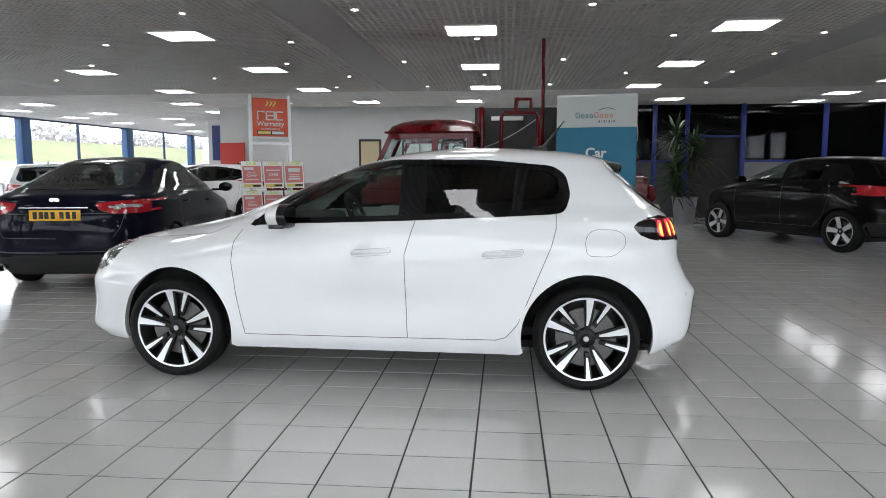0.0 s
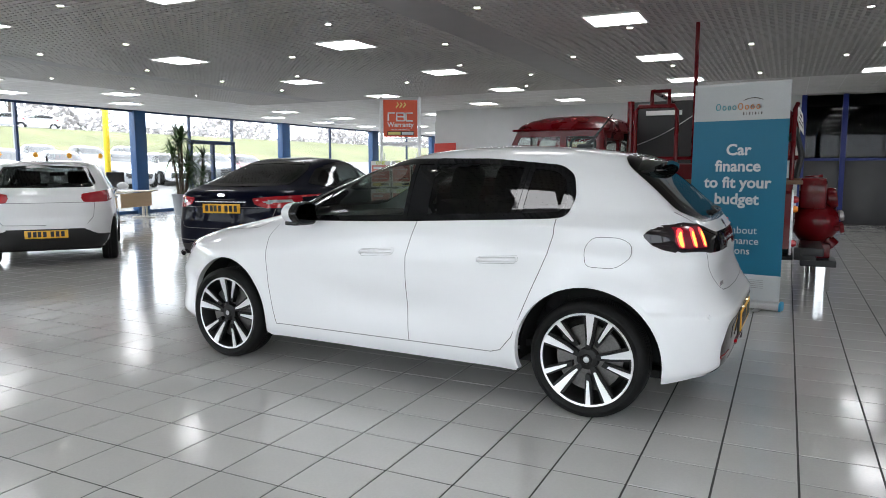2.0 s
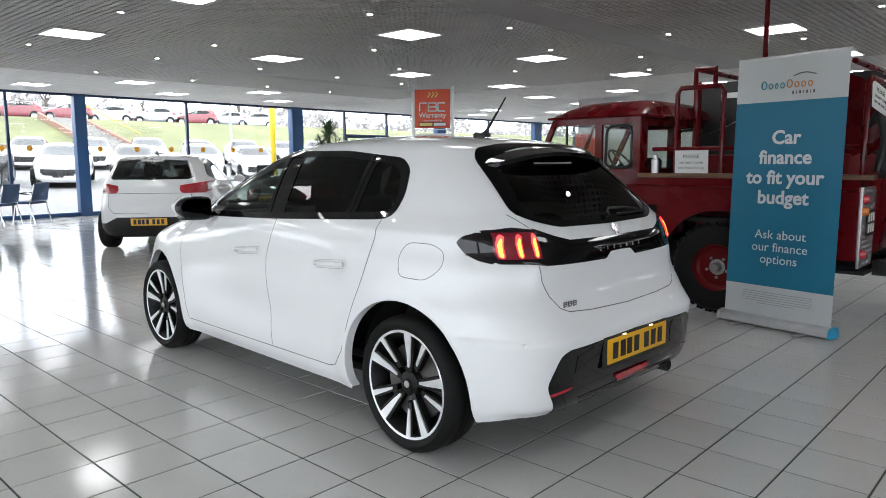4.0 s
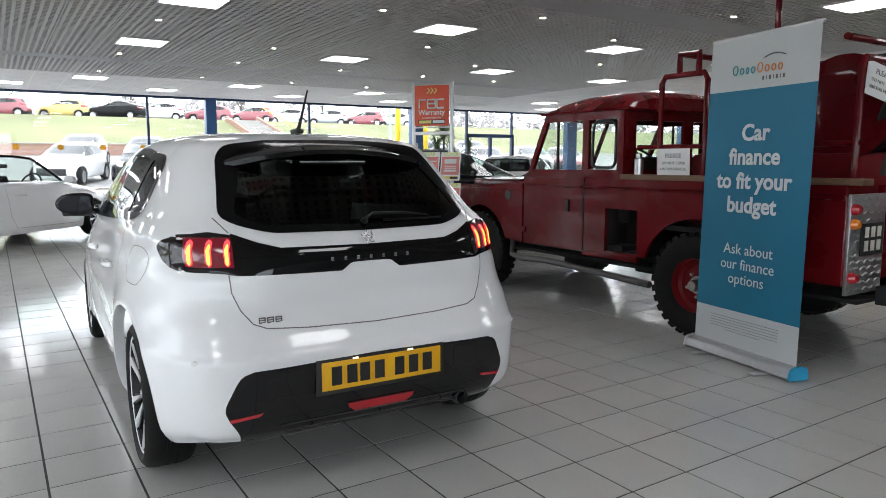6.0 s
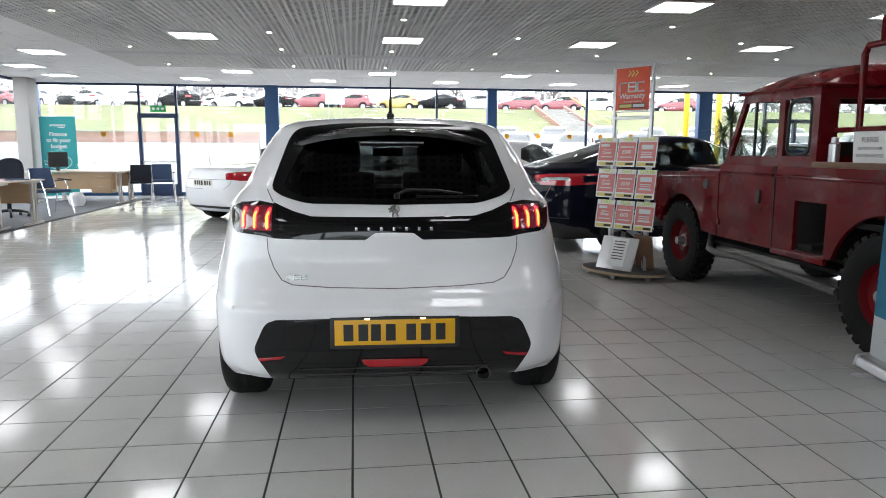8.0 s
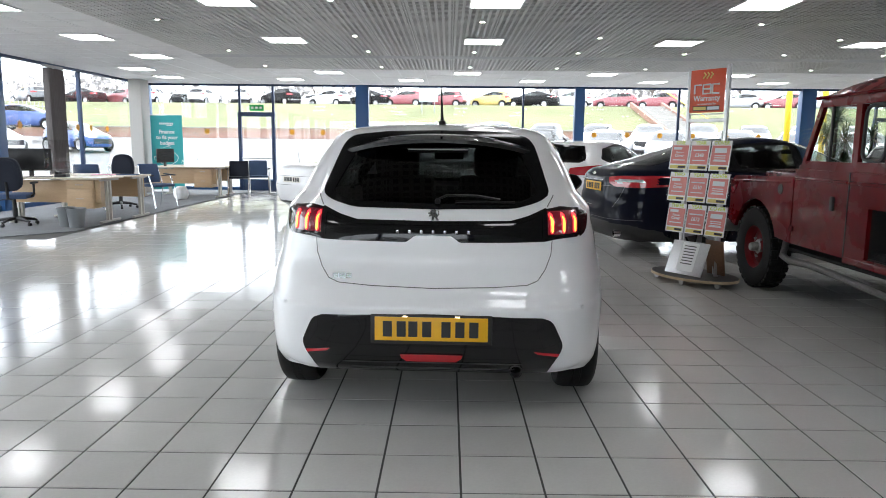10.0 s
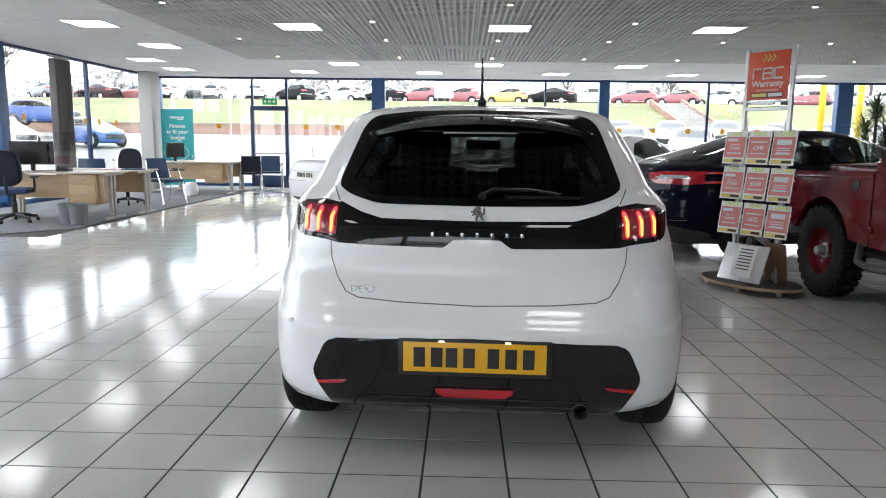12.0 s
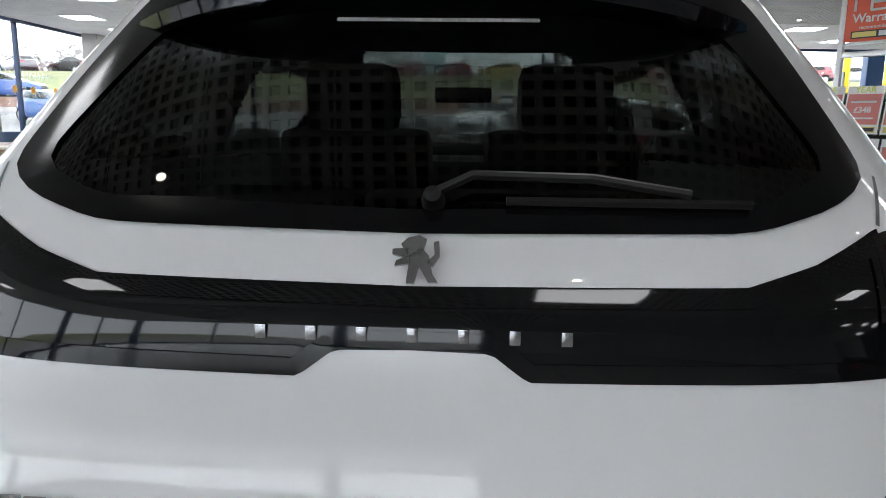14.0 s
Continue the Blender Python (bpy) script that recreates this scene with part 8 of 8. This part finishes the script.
# orange sun stickers on the glazing
STICKER = mat("orange_sticker", (0.80, 0.36, 0.02), 0.5)
star = []
for k in range(16):
    rr = 0.095 if k % 2 == 0 else 0.058
    star.append((rr * math.cos(k * math.pi / 8), rr * math.sin(k * math.pi / 8)))
star_mesh = Geo().prism(star, 0.0, 0.002, "x").mesh("sticker", 0)
star_mesh.materials.append(STICKER)
wall_w, wall_s = bpy.data.objects["window_1"], bpy.data.objects["window_2"]
for y in [-2.0, 0.42, 1.3, *[3.1 + 0.93 * k for k in range(5)], 7.4, *[9.0 + 0.93 * k for k in range(6)]]:
    ob = part("sticker", star_mesh, None, wall_w)
    ob.location = (X_WEST + 0.012, y, 1.66)
for x in [-13.2, -12.4, -11.8, -10.9, -9.6, -7.8, -6.9, -4.8, -3.9]:
    ob = part("sticker", star_mesh, None, wall_s)
    ob.matrix_basis = pose(x, Y_SOUTH + 0.012, 1.66, 0, 0, 90)

# entrance porch frames in the west wall and the blue poster on the pier
porch = tagged(new("door_2"), "glazed entrance doors in dark blue metal frames", "door", "", "structure")
for y in (16.9, 17.85, 18.8):
    part("jamb", Geo().box((X_WEST + 0.03, y, 1.06), (0.12, 0.10, 2.12), 0.006), NAVY_FRAME, porch)
part("head", Geo().box((X_WEST + 0.03, 17.85, 2.15), (0.12, 2.0, 0.12), 0.006), NAVY_FRAME, porch)
part("bottom_panel", Geo().box((X_WEST + 0.03, 17.85, 0.16), (0.08, 1.9, 0.30), 0.006), NAVY_FRAME, porch)
POSTER_BLUE, POSTER_RED = mat("blue_poster", (0.012, 0.03, 0.16), 0.45), mat("red_poster", (0.50, 0.03, 0.02), 0.45)
po = thing("poster", pose(-9.80, 23.51, 2.20), "dark blue poster on the painted pier", "poster")
part("sheet", Geo().box((0, 0, 0), (0.54, 0.01, 1.2), 0.002), POSTER_BLUE, po)
sc = thing("display_board", pose(-7.36, 18.5, 0, 0, 0, -20), "red exhibition board in front of the grey wall", "display board")
part("panel", Geo().box((0, 0, 1.57), (0.86, 0.03, 0.9), 0.006), POSTER_RED, sc)
for s in (-1, 1):
    part("leg", Geo().box((s * 0.38, 0, 0.62), (0.03, 0.03, 1.24), 0.004), ALU, sc)
    part("foot", Geo().box((s * 0.38, 0, 0.012), (0.04, 0.40, 0.02), 0.004), ALU, sc)
tv = thing("wall_screen", pose(-7.92, 20.6, 1.5, 0, 0, 180), "black flat screen on the painted wall", "screen")
part("case", Geo().box((0, 0, 0), (0.05, 1.0, 0.58), 0.01), MONITOR, tv)
pic = thing("picture_frame", pose(-3.62, 18.88, 1.68), "dark framed cream notice on the grey wall", "picture")
part("frame", Geo().box((0, 0, 0), (0.62, 0.03, 0.86), 0.008), INK, pic)
part("print", Geo().box((0, -0.017, 0), (0.50, 0.004, 0.74)), mat("cream_print", (0.60, 0.50, 0.32), 0.6), pic, smooth=0)


# ---- outside ----
ASPHALT = mat("wet_grey_asphalt", (0.20, 0.195, 0.19), 0.7, grain=0.2, grain_scale=30, blotch=0.2, blotch_scale=0.3)
GRASS = mat("winter_grass", (0.175, 0.185, 0.085), 0.9, grain=0.35, grain_scale=6, blotch=0.3, blotch_scale=0.25)
BRICK = mat("red_brick", (0.30, 0.17, 0.13), 0.8, grain=0.2, grain_scale=20, blotch=0.15)
CONCRETE = mat("weathered_concrete", (0.32, 0.31, 0.29), 0.85, grain=0.2, grain_scale=15, blotch=0.2, blotch_scale=1.5)
# pale grey carries the distance haze, not the twigs' own brown
HAZED_HEDGE = mat("haze_paled_hedge", (0.46, 0.44, 0.43), 0.9, grain=0.2, grain_scale=3, blotch=0.2, blotch_scale=0.4)
TWIG = mat("bare_branches", (0.10, 0.08, 0.065), 0.9, blotch=0.2)
YELLOW_POST = mat("yellow_painted_steel", (0.75, 0.52, 0.02), 0.4)
FENCE = mat("grey_palisade", (0.35, 0.37, 0.38), 0.5)


def slope(x):
    """Height of the forecourt, the bank and the upper car park."""
    d = -15.6 - x
    if d < 0:
        return -0.08
    if d < 28:
        return -0.06 + 0.062 * d
    if d < 29:
        return 1.68
    if d < 40:
        return 1.98 + (d - 29) / 11 * 2.7
    return 4.7


g = Geo()
xs = [-15.72, -16.1, -20, -25, -30, -35, -40, -43.6, -44.6, -47.0, -50.0, -53.0, -55.6, -57, -70, -100, -160, -400]
ys = [-400, -120, -60, -40, -25, -12, -3, 6, 15, 25, 40, 60, 120, 400]
g.add([(x, y, slope(x)) for x in xs for y in ys], [(i * len(ys) + j, i * len(ys) + j + 1, (i + 1) * len(ys) + j + 1, (i + 1) * len(ys) + j) for i in range(len(xs) - 1) for j in range(len(ys) - 1)])
me = g.mesh("ground", 0)
me.materials.append(ASPHALT)
me.materials.append(GRASS)
for p in me.polygons:
    cx = p.center.x
    p.material_index = 1 if -55.6 < cx < -44.6 else 0
tagged(new("ground", me), "pale wet asphalt forecourt rising to a grass bank", "ground", "", "structure")
structure("ground_side", Geo().box((92, -202.4, -0.14), (215, 397, 0.12)), ASPHALT, "pale asphalt beside the building", "ground")
structure("ground_east", Geo().box((106.5, 198, -0.14), (186, 403, 0.12)), ASPHALT, "pale asphalt behind the building", "ground")
structure("bank_side", Geo().prism([(-28, -0.1), (-31, 0.5), (-38, 2.3), (-120, 2.6), (-120, -0.1)], -44, 120, "x"), GRASS, "grass bank beside the car park", "bank")
wall_b = tagged(new("wall_brick"), "low red brick retaining wall below the grass bank", "retaining wall", "", "structure")
brick_me = Geo().box((0, 0, 0), (0.10, 0.215, 0.065), 0.0).mesh("brick", 0)
brick_me.materials.append(BRICK)
joined = Geo()
for r in range(9):
    for k in range(220):
        y = -30 + 0.225 * k + (0.11 if r % 2 else 0)
        joined.box((-43.55, y, 1.70 + 0.075 * r), (0.12, 0.215, 0.065))
tagged(part("brick_course", joined, BRICK, wall_b, "", 0), "weathered red bricks", "", "", "stuff")
part("coping", Geo().box((-43.55, -5, 2.38), (0.3, 52, 0.06), 0.01), CONCRETE, wall_b)
# steps and rails up the bank
steps = tagged(new("stairs"), "concrete steps with yellow rails up the grass bank", "steps", "", "structure")
for k in range(12):
    part("step", Geo().box((-44.6 - k * 0.9, 21.5, 2.05 + 0.225 * k), (0.95, 2.4, 0.25), 0.01), CONCRETE, steps)
for y in (20.2, 22.8):
    part("flank_wall", Geo().prism([(-44.2, 1.8), (-44.2, 2.3), (-55.4, 5.05), (-55.4, 4.2)], y - 0.12, y + 0.12, "y"), BRICK, steps)
part("handrail", Geo().tube([(-44.2, 22.8, 3.2), (-55.4, 22.8, 6.1)], 0.05, 6), YELLOW_POST, steps)

# parked cars, one model a colour, copied
FAR_PAINTS = {"white": WHITE_PAINT, "black": BLACK_PAINT, "red": mat("red_car_paint", (0.25, 0.05, 0.06), 0.3, coat=1.0), "silver": mat("silver_car_paint", (0.42, 0.43, 0.45), 0.3, metal=0.5, coat=1.0),
              "blue": mat("blue_car_paint", (0.02, 0.07, 0.26), 0.3, coat=1.0), "yellow": mat("yellow_car_paint", (0.48, 0.37, 0.10), 0.35, coat=1.0), "grey": mat("grey_car_paint", (0.10, 0.105, 0.115), 0.3, coat=1.0)}
SHAPES = {"hatch": HATCH, "suv": SUV, "saloon": SALOON}
BUILT = {}


def park(shape, colour, x, y, a, z=None):
    z = slope(x) if z is None else z
    tilt = -3.4 if -43 < x < -16 and y > -10 else 0
    m = pose(x, y, z + 0.01) @ Matrix.Rotation(radians(3.5 if tilt else 0), 4, "Y") @ pose(0, 0, 0, 0, 0, a)
    if (shape, colour) in BUILT:
        return copy_thing(BUILT[(shape, colour)], m)
    ob = make_car("parked_car", m, SHAPES[shape], FAR_PAINTS[colour], colour + " car parked in the open car park", "cars parked outside", 1)
    BUILT[(shape, colour)] = ob
    return ob


top_row = [("suv", "grey", 160), ("saloon", "black", 170), ("hatch", "red", 165), ("hatch", "white", 95), ("hatch", "white", 90), ("suv", "white", 100), ("suv", "black", 160), ("hatch", "white", 165), ("saloon", "black", 160), ("hatch", "red", 170),
           ("hatch", "red", 172), ("suv", "yellow", 165), ("saloon", "black", 165), ("suv", "white", 180), ("suv", "red", 175), ("hatch", "red", 170), ("hatch", "white", 178), ("suv", "silver", 170), ("hatch", "red", 160), ("hatch", "silver", 175), ("suv", "white", 170)]
for k, (s, c, a) in enumerate(top_row):
    park(s, c, -59.5 - (k % 3) * 0.6, -33 + 3.75 * k + (k * 37 % 10) * 0.08, a + 80 if c != "x" else a, 4.7)
for k, (s, c) in enumerate([("saloon", "blue"), ("suv", "black"), ("hatch", "white"), ("suv", "silver"), ("saloon", "white"), ("hatch", "black"), ("suv", "red"), ("hatch", "white"), ("saloon", "silver"), ("hatch", "red")]):
    park(s, c, -66 - (k % 2), -28 + 6.6 * k, 70 + 9 * (k % 4), 4.7)
# forecourt rows
park("suv", "white", -30.5, 1.2, 15)
for k, (s, c) in enumerate([("hatch", "white"), ("saloon", "black"), ("saloon", "white"), ("hatch", "silver"), ("suv", "white"), ("hatch", "white"), ("saloon", "silver"), ("hatch", "white"), ("suv", "grey"), ("hatch", "red")]):
    park(s, c, -25.5 - 0.3 * (k % 2), 6.0 + 2.75 * k, -24)
for k, (s, c) in enumerate([("suv", "white"), ("hatch", "blue"), ("hatch", "white"), ("saloon", "white"), ("suv", "grey"), ("hatch", "white"), ("saloon", "white"), ("hatch", "silver"), ("suv", "white")]):
    park(s, c, -34.0, 7.2 + 2.85 * k, -20)
park("hatch", "blue", -30.5, -13.6, 62)
park("hatch", "white", -29.0, -17.0, 62)
park("saloon", "white", -13.4, -11.2, 25, -0.08)
park("hatch", "white", -9.6, -11.3, 25, -0.08)
park("suv", "blue", -38.0, -20.5, 100, 2.0)

# yellow canopy posts, lamp columns
for x, y in ((-17.4, 15.3), (-17.4, 16.4)):
    po = thing("post", pose(x, y, slope(x)), "yellow painted steel post outside the entrance", "post", "entrance posts")
    part("tube", Geo().cyl((0, 0, 0), (0, 0, 4.2), 0.09, n=20), YELLOW_POST, po)
    part("base", Geo().cyl((0, 0, 0), (0, 0, 0.03), 0.16, n=20), YELLOW_POST, po)
for x, y in ((-64, -12), (-64, 14), (-64, 34), (-45, 30)):
    lc = thing("lamp_column", pose(x, y, slope(x)), "tall grey car park lamp column", "lamp column", "lamp columns")
    part("column", Geo().cyl((0, 0, 0), (0, 0, 9.0), 0.10, 0.06, n=12), FENCE, lc)
    part("lantern", Geo().box((0.4, 0, 9.0), (0.9, 0.3, 0.12), 0.03), FENCE, lc)
sg = thing("sign", pose(-52.5, 3.2, slope(-52.5)), "pale blue and white board sign on the grass bank", "sign")
part("board", Geo().box((0, 0, 1.6), (0.06, 1.5, 1.5), 0.01), mat("pale_blue_board", (0.45, 0.60, 0.66), 0.5), sg)
part("leg", Geo().box((0, -0.5, 0.5), (0.08, 0.08, 1.2)), FENCE, sg)
part("leg", Geo().box((0, 0.5, 0.5), (0.08, 0.08, 1.2)), FENCE, sg)


# bare winter trees and far hedge line, the hedge paled to imitate haze
def bare_tree(m, seed, hgt, label):
    r = random.Random(seed)
    tr = thing("tree", m, label, "tree", "bare trees")
    part("trunk", Geo().tube([(0, 0, 0), (0.05, 0.03, hgt * 0.2), (0.0, 0.08, hgt * 0.4)], [hgt * 0.022, hgt * 0.018, hgt * 0.014], 8), TWIG, tr)
    g = Geo()
    def grow(p, d, ln, rad, lev):
        q = p + d * ln
        mid = p + d * ln * 0.5 + Vector((r.uniform(-1, 1), r.uniform(-1, 1), r.uniform(-0.4, 1))) * ln * 0.06
        g.tube([p, mid, q], [rad, rad * 0.8, rad * 0.6], 4)
        if lev:
            for _ in range(4 if lev > 1 else 3):
                nd = (d + Vector((r.uniform(-1, 1), r.uniform(-1, 1), r.uniform(-0.15, 0.8))) * 0.75).normalized()
                grow(p + d * ln * r.uniform(0.45, 1.0), nd, ln * r.uniform(0.55, 0.75), rad * 0.55, lev - 1)
    for k in range(6):
        a = r.uniform(0, 6.28)
        grow(Vector((0, 0.05, hgt * r.uniform(0.25, 0.42))), Vector((0.6 * math.cos(a), 0.6 * math.sin(a), 1)).normalized(), hgt * 0.27, hgt * 0.009, 3)
    part("crown", g, TWIG, tr, smooth=60)
    return tr


t1 = bare_tree(pose(-36, -23, 1.5), 2, 9.0, "bare winter tree beyond the car park")
t2 = bare_tree(pose(-27, -24, 0.5), 6, 8.0, "bare winter tree on the grass bank")
for k, (x, y, a, s) in enumerate(((-48, -30, 40, 1.1), (-19, -27, 120, 0.9), (-41, -27, 200, 0.8), (-84, 30, 10, 1.2), (-84, 41, 80, 1.0), (-88, 18, 150, 1.1), (-80, 52, 220, 1.3), (-86, -12, 20, 0.9), (-30, -32, 77, 1.2), (-14, -30, 99, 1.0))):
    ob = copy_thing((t1, t2)[k % 2], pose(x, y, slope(x) if y > -20 else 2.0, 0, 0, a))
    ob.scale = (s, s, s)
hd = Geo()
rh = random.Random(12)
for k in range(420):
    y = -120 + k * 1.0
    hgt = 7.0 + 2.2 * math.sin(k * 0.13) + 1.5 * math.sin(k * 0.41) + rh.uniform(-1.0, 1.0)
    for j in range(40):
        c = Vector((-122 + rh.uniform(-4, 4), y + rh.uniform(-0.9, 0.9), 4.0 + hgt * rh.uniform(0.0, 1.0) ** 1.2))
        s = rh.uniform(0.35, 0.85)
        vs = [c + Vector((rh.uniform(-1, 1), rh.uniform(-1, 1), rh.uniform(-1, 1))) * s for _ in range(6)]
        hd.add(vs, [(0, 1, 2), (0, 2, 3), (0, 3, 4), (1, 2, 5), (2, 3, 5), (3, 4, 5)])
tagged(part("hedge_line", hd, HAZED_HEDGE, None, "", 0), "far line of bare hedges and trees, haze put into the pale colour", "hedge", "", "stuff")
fe = Geo()
for k in range(150):
    fe.box((-60 + 0.5 * k, -26.5, 3.3), (0.07, 0.02, 2.0))
for z in (2.6, 4.0):
    fe.box((-22.5, -26.45, z), (75, 0.04, 0.05))
tagged(part("palisade_fence", fe, FENCE, None, "", 0), "grey steel palisade fence on the bank", "fence", "", "structure")

# ---- floor tiles ----
TP, TG = 0.32775, 0.0055
TX0, TY0 = -0.066 - 55 * TP, 0.02575 - 25 * TP
h = (TP - TG) / 2


def tile_shape(cx, cy, z=0.0):
    b = 0.0022
    o, i = h, h - b
    vs = [(cx - o, cy - o, z - 0.012), (cx + o, cy - o, z - 0.012), (cx + o, cy + o, z - 0.012), (cx - o, cy + o, z - 0.012),
          (cx - i, cy - i, z), (cx + i, cy - i, z), (cx + i, cy + i, z), (cx - i, cy + i, z)]
    fs = [(4, 5, 6, 7), (0, 1, 5, 4), (1, 2, 6, 5), (2, 3, 7, 6), (3, 0, 4, 7)]
    return vs, fs


floor_ob = bpy.data.objects["floor"]
tile_mesh = Geo().add(*tile_shape(0, 0)).mesh("tile", 0)
tile_mesh.materials.append(TILE)
rest = Geo()
rng = random.Random(4)
count = 0
for i in range(140):
    for j in range(137):
        x, y = TX0 + (i + 0.5) * TP, TY0 + (j + 0.5) * TP
        if x > X_EAST - 0.1 or y > 35.8 or y < Y_SOUTH or x < X_WEST:
            continue
        if x < -5.0 and y < -0.75:
            continue
        near = (-0.9 < x < 3.2 and 2.0 < y < 5.2) or (0.9 < x < 3.2 and 5.2 <= y < 6.4)
        if near and count < 300:
            ob = new("tile", tile_mesh)
            ob.location, ob.rotation_euler = (x, y, rng.uniform(-0.0006, 0.0006)), (rng.gauss(0, 0.0012), rng.gauss(0, 0.0012), 0)
            ob.parent = floor_ob
            count += 1
        else:
            vs, fs = tile_shape(x, y, rng.uniform(-0.0006, 0.0006))
            ta, tb = rng.gauss(0, 0.0012), rng.gauss(0, 0.0012)
            rest.add([(a, b, c + ta * (a - x) + tb * (b - y)) for a, b, c in vs], fs)
tagged(part("tile_field", rest, TILE, floor_ob, "", 0), "glossy pale grey ceramic floor tiles", "", "", "stuff")
